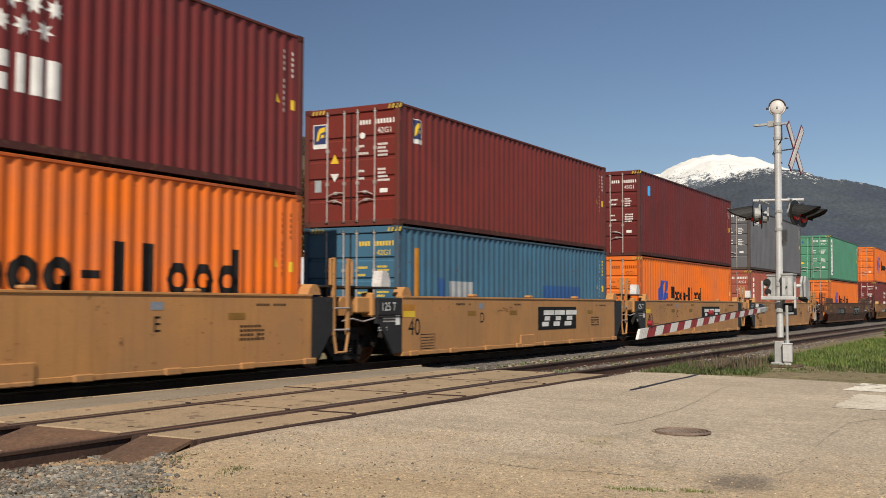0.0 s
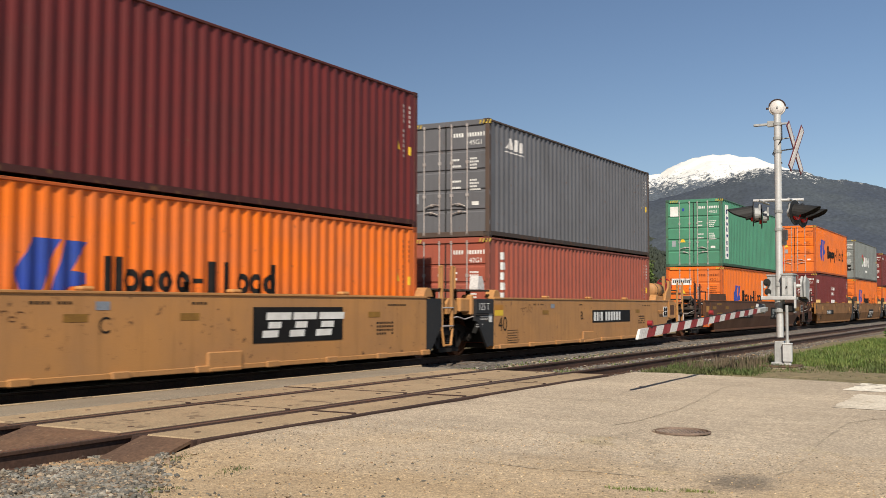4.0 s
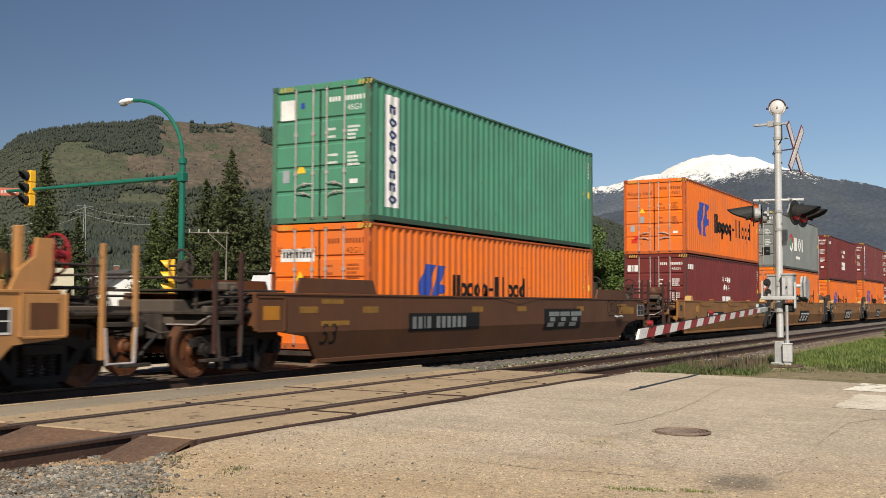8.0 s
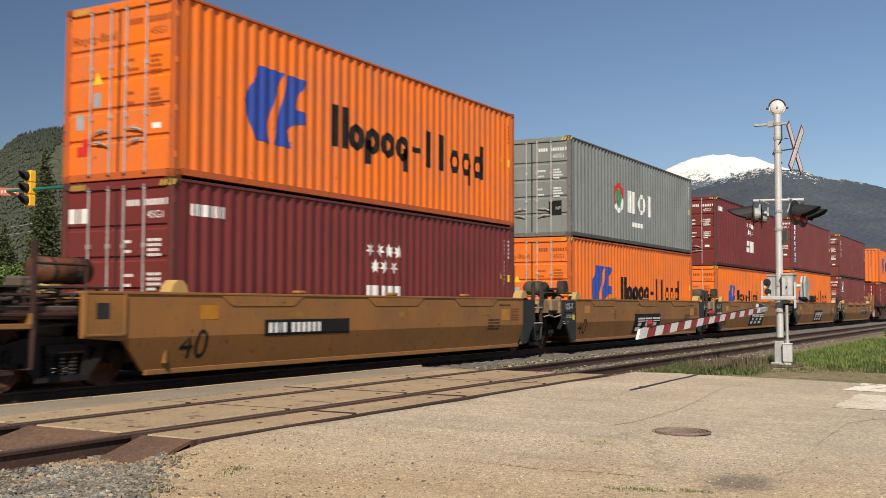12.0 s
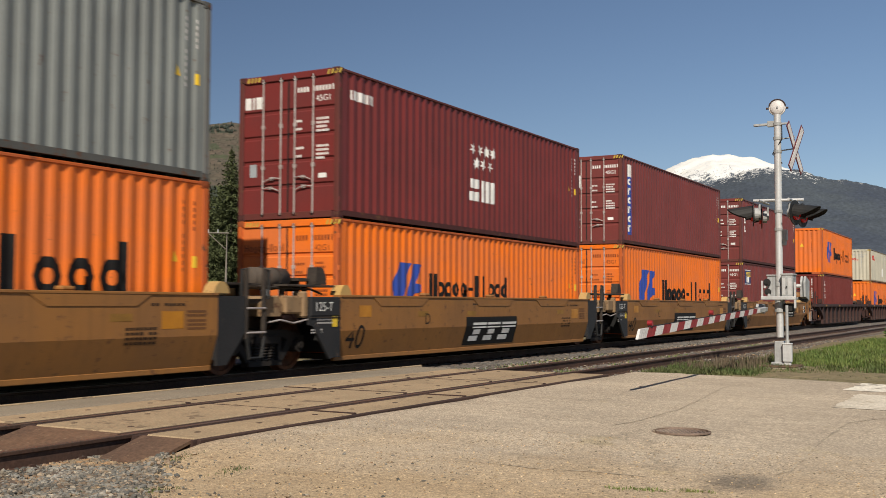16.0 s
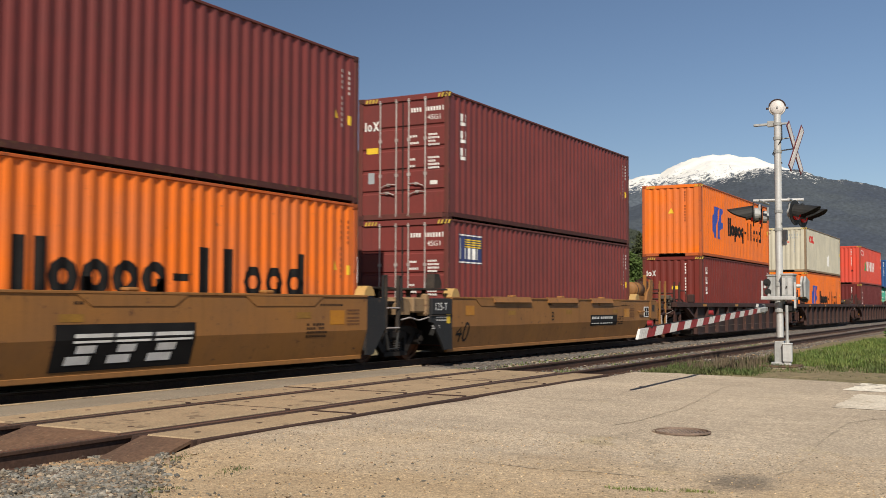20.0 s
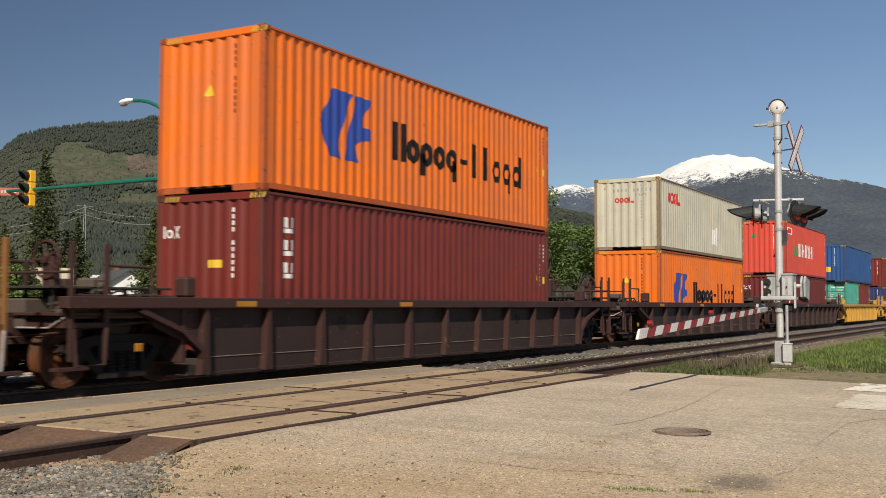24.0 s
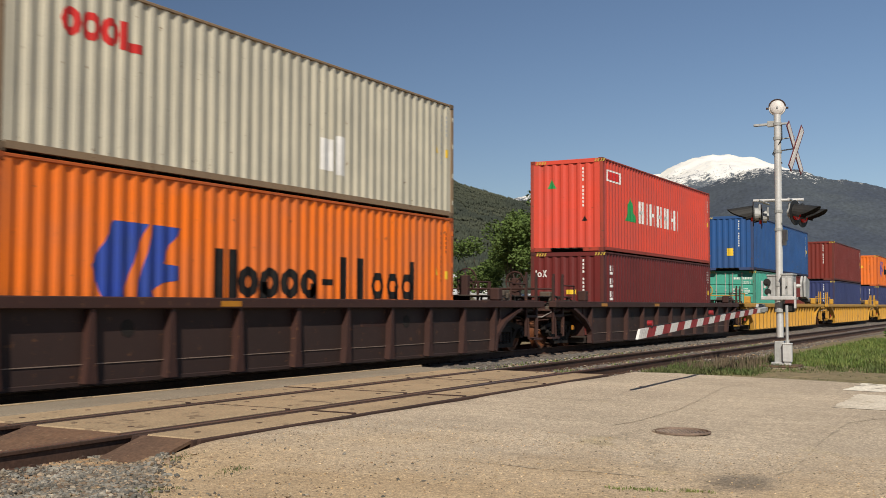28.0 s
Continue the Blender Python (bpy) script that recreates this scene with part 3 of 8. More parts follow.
def truck(car, x, gauge_half=0.7535):
    """A two-axle truck under a car, centred at x."""
    t = part("truck", shared("bolster", lambda: boxes((-0.22, 0.22, -1.05, 1.05, 0.48, 0.70), (-0.35, 0.35, -0.35, 0.35, 0.70, 0.82), bevel=0.02)), "grimeblack", car, "grimy steel truck bolster, blackened as shaded", pose(x, 0, 0))
    for y in (-1.0, 1.0):
        part("side_frame", shared("side_frame", frame_side), "grimeblack", t, m=pose(0, y, 0))
        part("spring_seat", shared("spring_seat", lambda: boxes((-0.32, 0.32, -0.11, 0.11, 0.50, 0.64), bevel=0.01)), "grimeblack", t, m=pose(0, y, 0))
        for sx in (-0.2, 0.0, 0.2):
            part("spring", shared("spring", springs, True), "grimeblack", t, m=pose(sx, y, 0))
        for ax in (-0.89, 0.89):
            part("bearing", shared("bearing", lambda: rods(((0, -0.11, 0), (0, 0.1, 0), 0.125), ((0, -0.15, 0), (0, -0.1, 0), 0.07), seg=14)), "grimeblack", t, m=pose(ax, y * 1.02, WHEEL_R) @ pose(0, 0, 0, 0, 0, 0 if y < 0 else 180))
    for ax in (-0.89, 0.89):
        a = part("wheelset", shared("axle", lambda: rods(((0, -0.95, 0), (0, 0.95, 0), 0.085), seg=12)), "wheel", t, "rusty wheelset", pose(ax, 0, WHEEL_R))
        for y in (-1, 1):
            part("wheel", shared("wheel", wheel_mesh, False), "wheel", a, m=pose(0, y * gauge_half, 0, 0, 0, 0 if y < 0 else 180))
        ROLLS.append((a, ax))
        part("brake_shoe", shared("brake_shoe", lambda: boxes((-0.04, 0.04, -0.82, -0.68, -0.14, 0.14), (-0.04, 0.04, 0.68, 0.82, -0.14, 0.14), (-0.05, 0.05, -0.82, 0.82, -0.05, 0.05), bevel=0.01)), "grimeblack", t, m=pose(ax * 0.43, 0, 0.43))
    return t


def coupler(car, x, face):
    bm = boxes((0, 0.75, -0.10, 0.10, 0.70, 0.93), (-0.22, 0.05, -0.17, 0.17, 0.66, 0.97), (-0.36, -0.2, -0.05, 0.17, 0.68, 0.95), bevel=0.02)
    rod(bm, (-0.28, 0.06, 0.62), (-0.28, 0.06, 1.0), 0.06, 10)
    part("coupler", bm, "underframe", car, "rusty knuckle coupler", pose(x, 0, 0, 0, 0, 0 if face < 0 else 180))
    hose = tube([(x + face * -0.2, -0.35, 0.72), (x + face * 0.1, -0.36, 0.5), (x + face * 0.25, -0.33, 0.3), (x + face * 0.42, -0.25, 0.42)], 0.028)
    part("air_hose", hose, "black", car, "black rubber brake hose")


def ladder(car, x, y, z0, z1, w, material, n=4):
    bm = rods(((x, y, z0), (x, y, z1), 0.022), ((x + w, y, z0), (x + w, y, z1), 0.022), seg=6)
    for i in range(n):
        z = z0 + (z1 - z0) * (i + 0.3) / n
        rod(bm, (x, y, z), (x + w, y, z), 0.016, 6)
    part("ladder", bm, material, car, "steel rung ladder")


def hand_posts(car, xs, y, z0, z1, material, flatbar=True):
    for x in xs:
        part("hand_post", boxes((x - 0.038, x + 0.038, y - 0.022, y + 0.022, z0, z1), (x - 0.02, x + 0.02, y + 0.022, y + 0.05, z0, z1 - 0.1), bevel=0.006) if flatbar else rods(((x, y, z0), (x, y, z1), 0.024)), material, car)


def brake_wheel(car, x, y, z, material, r=0.28):
    bm = bmesh.new()
    n = 20
    for i in range(n):
        a, b = 2 * math.pi * i / n, 2 * math.pi * (i + 1) / n
        rod(bm, (0, r * math.cos(a), r * math.sin(a)), (0, r * math.cos(b), r * math.sin(b)), 0.022, 6)
    for i in range(5):
        a = 2 * math.pi * i / 5
        rod(bm, (0, 0, 0), (0.03, r * math.cos(a), r * math.sin(a)), 0.018, 6)
    rod(bm, (-0.05, 0, 0), (0.2, 0, 0), 0.06, 10)
    part("brake_wheel", bm, material, car, "spoked hand-brake wheel", pose(x, y, z))


def end_gear(car, x0, face, main, grime, tank=True, post_col=None):
    """The platform, handrails, ladders, coupler and brake gear at a car's free end. x0: where the side ends; face -1 or 1 points outwards."""
    f = face
    lo, hi = sorted((x0 - f * 1.2, x0 + f * 1.45))
    part("end_platform", boxes((lo, hi, -0.42, 0.42, 0.62, 1.02), (lo, hi, -1.35, 1.35, 1.02, 1.07), (lo + 0.1, lo + 0.25, -1.35, 1.35, 0.85, 1.02), (hi - 0.25, hi - 0.1, -1.38, 1.38, 0.80, 1.05), bevel=0.01), grime, car, "steel end platform")
    part("walkway", boxes(*[(lo + 0.3 + k * 0.16, lo + 0.42 + k * 0.16, -1.3, 1.3, 1.07, 1.10) for k in range(10)]), grime, car, "slotted steel walkway")
    xe = x0 + f * 1.25
    pc = post_col or main
    hand_posts(car, (xe, xe - f * 0.62), -1.38, 0.40, 2.03, pc)
    hand_posts(car, (xe,), 1.36, 0.35, 1.98, pc)
    part("handrail", tube([(xe, -1.33, 1.62), (xe, 1.33, 1.62)], 0.02), grime, car)
    part("handrail", tube([(xe, -1.36, 1.3), (xe - f * 0.62, -1.36, 1.3)], 0.018), grime, car)
    part("handrail", tube([(xe - f * 0.62, -1.36, 1.72), (xe - f * 1.5, -1.36, 1.72), (xe - f * 1.5, -1.36, 1.07)], 0.018), grime, car)
    part("stirrup", tube([(xe - f * 0.60, -1.42, 0.85), (xe - f * 0.56, -1.42, 0.34), (xe - f * 0.06, -1.42, 0.34), (xe - f * 0.02, -1.42, 0.85)], 0.02), "rod" if tank else grime, car, "thin steel step stirrup")
    part("step", boxes((xe - 0.28, xe + 0.28, -1.44, -1.30, 0.28, 0.33), bevel=0.005), grime, car)
    coupler(car, x0 + f * 1.62, f)
    part("uncoupling_lever", tube([(xe + f * 0.15, -1.3, 0.8), (xe + f * 0.2, -0.4, 0.72), (xe + f * 0.3, 0, 0.9)], 0.016), grime, car)
    part("draft_sill", boxes((min(x0 - f * 1.0, x0 + f * 1.40), max(x0 - f * 1.0, x0 + f * 1.40), -0.62, 0.62, 0.86, 1.26), (min(x0 - f * 0.2, x0 + f * 1.34), max(x0 - f * 0.2, x0 + f * 1.34), -1.28, -1.16, 0.98, 1.16), bevel=0.02), "dusty", car, "dusty brown draft sill")
    part("step_box", boxes((x0 + f * 0.95 - 0.32, x0 + f * 0.95 + 0.32, -1.40, -1.12, 0.86, 0.93), (x0 + f * 0.95 - 0.32, x0 + f * 0.95 - 0.27, -1.40, -1.12, 0.86, 1.06), (x0 + f * 0.95 + 0.27, x0 + f * 0.95 + 0.32, -1.40, -1.12, 0.86, 1.06), bevel=0.006), grime if tank or main != "ochre" else main, car, "shallow step box")
    for k, (dx, z, r) in enumerate(((0.05, 1.22, 0.20), (0.42, 1.30, 0.16), (0.78, 1.16, 0.22), (-0.3, 1.26, 0.14))):
        loop = [(x0 + f * dx + r * math.cos(radians(q)), -1.02 - 0.06 * k, z + 0.8 * r * math.sin(radians(q))) for q in range(-20, 201, 22)]
        part("hose_loop", tube(loop, 0.018, 6), "black" if k % 2 else "underframe", car, "looped brake hose")
    if main == "ochre" and not tank:
        tk = bmesh.new()
        rod(tk, (x0 - f * 0.95, -0.55, 1.66), (x0 - f * 0.05, -0.55, 1.66), 0.19, 16)
        for q in (-0.95, -0.05):
            bmesh.ops.create_uvsphere(tk, u_segments=14, v_segments=8, radius=0.186, matrix=Matrix.Translation((x0 + f * q, -0.55, 1.66)) @ Matrix.Diagonal((0.4, 1, 1, 1)))
        rs = part("air_reservoir", tk, "wheel", car, "rust-brown air tank on the platform", smooth=True)
        part("tank_band", rods(((x0 - f * 0.75, -0.55, 1.66), (x0 - f * 0.69, -0.55, 1.66), 0.2), ((x0 - f * 0.31, -0.55, 1.66), (x0 - f * 0.25, -0.55, 1.66), 0.2), seg=16), "underframe", rs)
    if not tank:
        part("control_valve", boxes((x0 + f * 0.35 - 0.16, x0 + f * 0.35 + 0.16, -0.95, -0.62, 1.28, 1.56), (x0 + f * 0.35 - 0.08, x0 + f * 0.35 + 0.08, -1.02, -0.95, 1.34, 1.50), bevel=0.03), "dusty", car, "dusty brake control valve")
    if tank:
        bm = bmesh.new()
        rod(bm, (x0 - f * 1.85, -1.15, 1.70), (x0 - f * 1.0, -1.15, 1.70), 0.25, 18)
        for s, r in ((-1.85, 0.25), (-1.0, 0.25)):
            bmesh.ops.create_uvsphere(bm, u_segments=16, v_segments=8, radius=r * 0.98, matrix=Matrix.Translation((x0 + f * s, -1.15, 1.70)) @ Matrix.Diagonal((0.4, 1, 1, 1)))
        part("air_reservoir", bm, main, car, "painted air tank", smooth=True)
        part("tank_band", rods(((x0 - f * 1.72, -1.15, 1.70), (x0 - f * 1.66, -1.15, 1.70), 0.257), ((x0 - f * 1.16, -1.15, 1.70), (x0 - f * 1.10, -1.15, 1.70), 0.257), seg=18), grime, car)
        part("tank_foot", boxes((x0 - f * 1.4 - 0.45, x0 - f * 1.4 + 0.45, -1.35, -0.95, 1.33, 1.5), bevel=0.02), main, car)
        part("tank_cradle", prism([(x0 - f * 0.95, 1.33), (x0 - f * 0.80, 1.62), (x0 - f * 0.55, 1.80), (x0 - f * 0.52, 2.05), (x0 - f * 0.27, 2.05), (x0 - f * 0.27, 1.60), (x0 - f * 0.35, 1.33)], -1.42, -1.36), main, car)
        part("tank_post", boxes((x0 - f * 0.72 - 0.05, x0 - f * 0.72 + 0.05, -1.34, -1.24, 1.33, 2.2), bevel=0.01), main, car)
        brake_wheel(car, x0 + f * 0.08, -1.05, 1.86, "gate_red" if main == "tan" else grime)
        part("brake_stand", boxes((x0 - f * 0.12 - 0.12, x0 - f * 0.12 + 0.12, -1.22, -0.88, 1.45, 2.0), bevel=0.05), "gate_red" if main == "tan" else grime, car)
    else:
        brake_wheel(car, x0 + f * 0.35, 0.2, 1.85, grime)
        part("brake_stand", boxes((x0 + f * 0.25 - 0.09, x0 + f * 0.25 + 0.09, 0.08, 0.32, 1.07, 1.95), bevel=0.02), grime, car)
    part("running_board", boxes((min(x0 - f * 1.1, x0 + f * 1.3), max(x0 - f * 1.1, x0 + f * 1.3), -0.95, 1.3, 1.40, 1.435), bevel=0.006), "underframe", car, "grimy raised running board")
    for q in (-0.9, -0.2, 0.5, 1.15):
        part("board_strut", boxes((x0 + f * q - 0.025, x0 + f * q + 0.025, -0.9, -0.85, 1.07, 1.40), bevel=0.004), "underframe", car)
    for k, (z, y) in enumerate(((1.20, -1.12), (1.29, -1.05), (0.90, -1.20))):
        part("pipe", tube([(x0 - f * 1.15, y, z), (x0 - f * 0.2, y - 0.05, z + 0.02), (x0 + f * 0.7, y, z - 0.03), (x0 + f * 1.2, y + 0.2, z - 0.12)], 0.022 + 0.006 * (k == 1)), "underframe" if k else grime, car, "grimy brake pipe")
    part("brake_cylinder", rods(((x0 - f * 0.1, -0.98, 0.86), (x0 + f * 0.35, -0.98, 0.86), 0.13), ((x0 + f * 0.35, -0.98, 0.86), (x0 + f * 0.8, -0.98, 0.86), 0.035), seg=14), "underframe", car, "grimy brake cylinder")
    part("lever", boxes((x0 + f * 0.78 - 0.03, x0 + f * 0.78 + 0.03, -1.02, -0.94, 0.6, 1.15), bevel=0.008), grime, car)
    part("cut_lever", tube([(x0 + f * 1.36, -1.36, 1.0), (x0 + f * 1.40, -1.1, 0.86), (x0 + f * 1.42, -0.5, 0.86)], 0.014), "rod", car)
    part("valve_box", boxes((x0 - f * 0.4 - 0.22, x0 - f * 0.4 + 0.22, 0.1, 0.6, 1.07, 1.42), bevel=0.03), grime, car)
    part("brake_pipe", tube([(x0 - f * 1.2, -0.6, 1.15), (x0 + f * 0.2, -0.6, 1.2), (x0 + f * 0.8, -0.3, 1.15), (x0 + f * 1.3, -0.3, 0.8)], 0.03), grime, car)


def well_side(outline, profile_kind):
    """One long side: an outline in x, z given depth; 'fold' leans its lower half inwards."""
    def make():
        bm = bmesh.new()
        zs = [o[1] for o in outline]
        prism(outline, -1.49, -1.43, bm)
        if profile_kind == "fold":
            x0, x1 = min(o[0] for o in outline), max(o[0] for o in outline)
            bmesh.ops.bisect_plane(bm, geom=bm.verts[:] + bm.edges[:] + bm.faces[:], plane_co=(0, 0, 0.70), plane_no=(0, 0, 1))
            for v in bm.verts:
                if v.co.z < 0.70:
                    v.co.y += (0.70 - v.co.z) * 0.30
        return bm
    return make


def car_mark(car, bm, material, label="", y=-1.494, lean=0.0):
    """Flat markings on the near side of a car: u along it, v above the rail."""
    for v in bm.verts:
        u, w = v.co.x, v.co.y
        v.co = Vector((u, y + (max(0, 0.70 - w) * lean), w))
    tagged(part("marking", bm, material, car, label), kind="stuff")


def plate(car, u, v, w, h, bars, lean=0.0, back="ink", front="white"):
    """A dark plate with a word as plain bars."""
    part("sign_plate", boxes((u, u + w, -1.497, -1.489, v, v + h)) if not lean else sheared(u, v, w, h, lean), back, car, "dark plate with pale word")
    car_mark(car, flat(*bars), front, y=-1.501, lean=lean)


def sheared(u, v, w, h, lean):
    bm = bmesh.new()
    zs = [v, 0.70, v + h] if v < 0.70 < v + h else [v, v + h]
    rows = [[bm.verts.new((x, -1.495 + max(0, 0.70 - z) * lean, z)) for x in (u, u + w)] for z in zs]
    for a, b in zip(rows, rows[1:]):
        bm.faces.new((a[0], a[1], b[1], b[0]))
    return bm


def letters_three(u, v, h):
    """The pale emblem of the plates: three plain slanted shapes with speed bars."""
    out = []
    for k, (a, b) in enumerate(((0.0, 0.68), (0.74, 1.42), (1.50, 2.28))):
        out += [rect(u + a + 0.16, v + h * 0.70, b - a, h * 0.30, 0.15), rect(u + a + 0.22, v + h * 0.36, (b - a) * 0.5, h * 0.26, 0.15), rect(u + a + 0.06, v, (b - a) * 0.62, h * 0.28, 0.15)]
    return out


def well_car(label, kind, front, rear, letter="", number=True, emblem=True, first=False):
    """One well of a car. Local x runs back from the front of its container, z from the rail. front, rear: 'joint' or 'end'."""
    car = thing("well_car", label, "rail car", group="well cars of the train")
    main = {"tan": "tan", "ochre": "ochre"}[kind]
    L = 12.19
    fold = "fold" if kind == "ochre" else "straight"
    lean = 0.30 if kind == "ochre" else 0.0
    x0 = -0.28 if front == "joint" else -1.95
    x1 = L - 0.06 if rear == "joint" else L + 1.85
    for side in (0, 1):
        out = [(x0, 0.22), (x1, 0.22), (x1, 1.33), (x0, 1.33)]
        if front == "end":
            out = [(x0, 0.72), (x0 + 0.75, 0.66), (x0 + 1.25, 0.2), *out[1:3], (x0, 1.33)]
        if rear == "end":
            i = out.index((x1, 0.22))
            out[i:i + 1] = [(x1 - 1.25, 0.2), (x1 - 0.75, 0.66), (x1, 0.72)]
        key = f"side_wall_{kind}_{front}_{rear}"
        m = Matrix.Identity(4) if side == 0 else Matrix.Diagonal((1, -1, 1, 1))
        s = part("side_wall", shared(key, well_side(out, fold)), main, car, m=m)
        part("top_chord", shared(key + "_chord", lambda: boxes((x0, x1, -1.51, -1.33, 1.325, 1.365), bevel=0.006)), main, s)
        part("bottom_sill", shared(key + "_sill", lambda: boxes((x0 + (1.3 if front == "end" else 0), x1 - (1.3 if rear == "end" else 0), -1.50 + lean * 0.48, -1.28, 0.14, 0.225), bevel=0.01)), main, s)
        foot = shared(f"lashing_foot_{kind}", lambda: boxes((0, 0.34, -1.53 + lean * 0.48, -1.40, 0.13, 0.24), bevel=0.015))
        if kind == "tan":
            for k in range(8):
                part("lashing_foot", foot, main, s, m=pose(0.0 + k * 1.70, 0, 0))
            part("jacking_pad", shared("jacking_pad", lambda: boxes((0, 0.82, -1.525, -1.47, 0.16, 0.44), (0.03, 0.79, -1.545, -1.50, 0.13, 0.20), bevel=0.015)), main, s, m=pose(5.35, 0, 0))
        else:
            for u in (1.9, 6.1, 9.6):
                part("top_gusset", shared("top_gusset", lambda: prism([(0, 1.335), (0.3, 1.16), (1.9, 1.16), (2.2, 1.335)], -1.503, -1.487)), main, s, m=pose(u - 1.1, 0, 0))
        guide = shared("container_guide", lambda: prism([(-0.19, 1.36), (0.19, 1.36), (0.15, 1.47), (0.07, 1.545), (-0.05, 1.55), (-0.14, 1.47)], -1.47, -1.24))
        for u in (-0.08, L + 0.05):
            part("container_guide", guide, "guide" if kind == "ochre" else main, s, m=pose(u, 0, 0))
        cone = shared("stacking_lug", lambda: boxes((-0.12, 0.12, -1.46, -1.30, 1.36, 1.43), bevel=0.025))
        for u in (3.0, 6.1, 9.2):
            part("stacking_lug", cone, main, s, m=pose(u, 0, 0))
    bearers = bmesh.new()
    for u in np.arange(0.2, L, 1.19):
        box(bearers, u - 0.09, u + 0.09, -1.29, 1.29, 0.14, 0.245)
    tagged(part("well_floor", bearers, "underframe", car, "cross bearers of the well"), kind="stuff")
    for end, u, f in ((front, -0.28, -1), (rear, L - 0.06 if rear == "joint" else L + 0.28, 1)):
        a, b = sorted((u, u + f * 0.06))
        part("bulkhead", boxes((a, b, -1.43, 1.43, 0.3, 1.31), bevel=0.01), main if end == "end" else "black", car)
        if end == "joint":
            hood = [(u, 1.32), (u + f * 0.95, 1.32), (u + f * 0.95, 0.82), (u + f * 0.80, 0.80), (u + f * 0.35, 0.22), (u, 0.22)] if f < 0 else [(u, 1.32), (u + 0.66, 1.32), (u + 0.66, 0.72), (u + 0.22, 0.22), (u, 0.22)]
            for m in (Matrix.Identity(4), Matrix.Diagonal((1, -1, 1, 1))):
                part("end_gusset", prism(hood, -1.488, -1.43), "gusset", car, "black-painted end gusset", m)
                if f < 0:
                    lid = part("gusset_lid", boxes((u - 0.93, u - 0.02, -1.505, -1.45, 0.97, 1.325), bevel=0.02), "gusset", car, "", m)
                    part("brace", prism([(u - 0.86, 0.80), (u - 0.74, 0.86), (u - 0.24, 0.22), (u - 0.36, 0.20)], -1.505, -1.45), "gusset", car, "diagonal brace", m)
                    part("lid_edge", boxes((u - 0.94, u - 0.01, -1.51, -1.45, 0.945, 0.965), bevel=0.004), "underframe", lid)
            a, b = sorted((u, u + f * 1.55))
            part("joint_arm", boxes((a, b, -0.55, 0.55, 0.72, 1.15), (a, b, -0.3, 0.3, 1.15, 1.28), bevel=0.04), "underframe", car, "articulated joint casting")
            if f < 0:
                part("bearing_block", boxes((u - 1.55, u - 0.95, -1.42, -0.5, 1.02, 1.34), (u - 1.10, u - 0.95, -1.46, -1.2, 0.95, 1.42), bevel=0.03), "tan" if kind == "tan" else "greasy", car, "rust-streaked bearing block")
                part("side_bearing", prism([(u - 2.05, 0.98), (u - 1.62, 0.98), (u - 1.55, 1.16), (u - 1.66, 1.30), (u - 1.96, 1.33), (u - 2.08, 1.2)], -1.36, -0.7), "tan" if kind == "tan" else "greasy", car, "cast side bearing")
                part("pipe", tube([(u - 0.95, -1.44, 0.92), (u - 1.3, -1.40, 0.86), (u - 1.7, -1.42, 0.92), (u - 2.0, -1.40, 0.88)], 0.016), "rod", car, "thin bright pipe")
            part("joint_deck", boxes((a + 0.05, b - 0.45 if f > 0 else b - 0.05, -1.40, 1.40, 1.50, 1.54), (a + 0.2, a + 0.26, -1.2, -1.1, 1.2, 1.5), (b - 0.7, b - 0.64, -1.2, -1.1, 1.2, 1.5), bevel=0.006), "underframe", car, "thin raised walkway plank")
            xq = u + f * 0.62
            gz = 2.05 if kind == "tan" else 1.78
            if f > 0:
                hand_posts(car, (u + 0.72, u + 1.18), -1.46, 0.62, gz, main if kind == "tan" else "underframe")
                sp = main if kind == "tan" else "black"
                part("stirrup", tube([(u + 0.72, -1.47, 0.64), (u + 0.80, -1.47, 0.30), (u + 1.10, -1.47, 0.30), (u + 1.18, -1.47, 0.64)], 0.024), sp, car)
                for zr in (0.72, 1.12):
                    part("rung", rods(((u + 0.72, -1.49, zr), (u + 1.18, -1.49, zr), 0.018)), "rod", car)
                part("hand_loop", tube([(u + 0.66, -1.46, gz - 0.02), (u + 0.60, -1.46, gz - 0.02), (u + 0.60, -1.46, gz - 0.5), (u + 0.66, -1.46, gz - 0.5)], 0.018), sp, car)
                part("hand_loop", tube([(u + 1.24, -1.46, gz - 0.02), (u + 1.30, -1.46, gz - 0.02), (u + 1.30, -1.46, gz - 0.5), (u + 1.24, -1.46, gz - 0.5)], 0.018), sp, car)
            if f < 0 and kind == "ochre" and letter in ("D", "E"):
                tk = bmesh.new()
                rod(tk, (u - 1.95, -0.95, 1.64), (u - 1.05, -0.95, 1.64), 0.19, 16)
                for s in (-1.95, -1.05):
                    bmesh.ops.create_uvsphere(tk, u_segments=14, v_segments=8, radius=0.186, matrix=Matrix.Translation((u + s, -0.95, 1.64)) @ Matrix.Diagonal((0.4, 1, 1, 1)))
                rs = part("air_reservoir", tk, "dusty", car, "grimy painted air tank on the joint", smooth=True)
                for q in (-1.72, -1.36):
                    part("tank_band", rods(((u + q, -0.95, 1.64), (u + q + 0.06, -0.95, 1.64), 0.2), seg=16), "underframe", rs)
                part("valve_plate", boxes((u - 0.98, u - 0.62, -1.25, -0.7, 1.60, 1.66), (u - 0.90, u - 0.86, -1.2, -0.75, 1.42, 1.6), bevel=0.006), "underframe", car, "small steel bracket shelf")
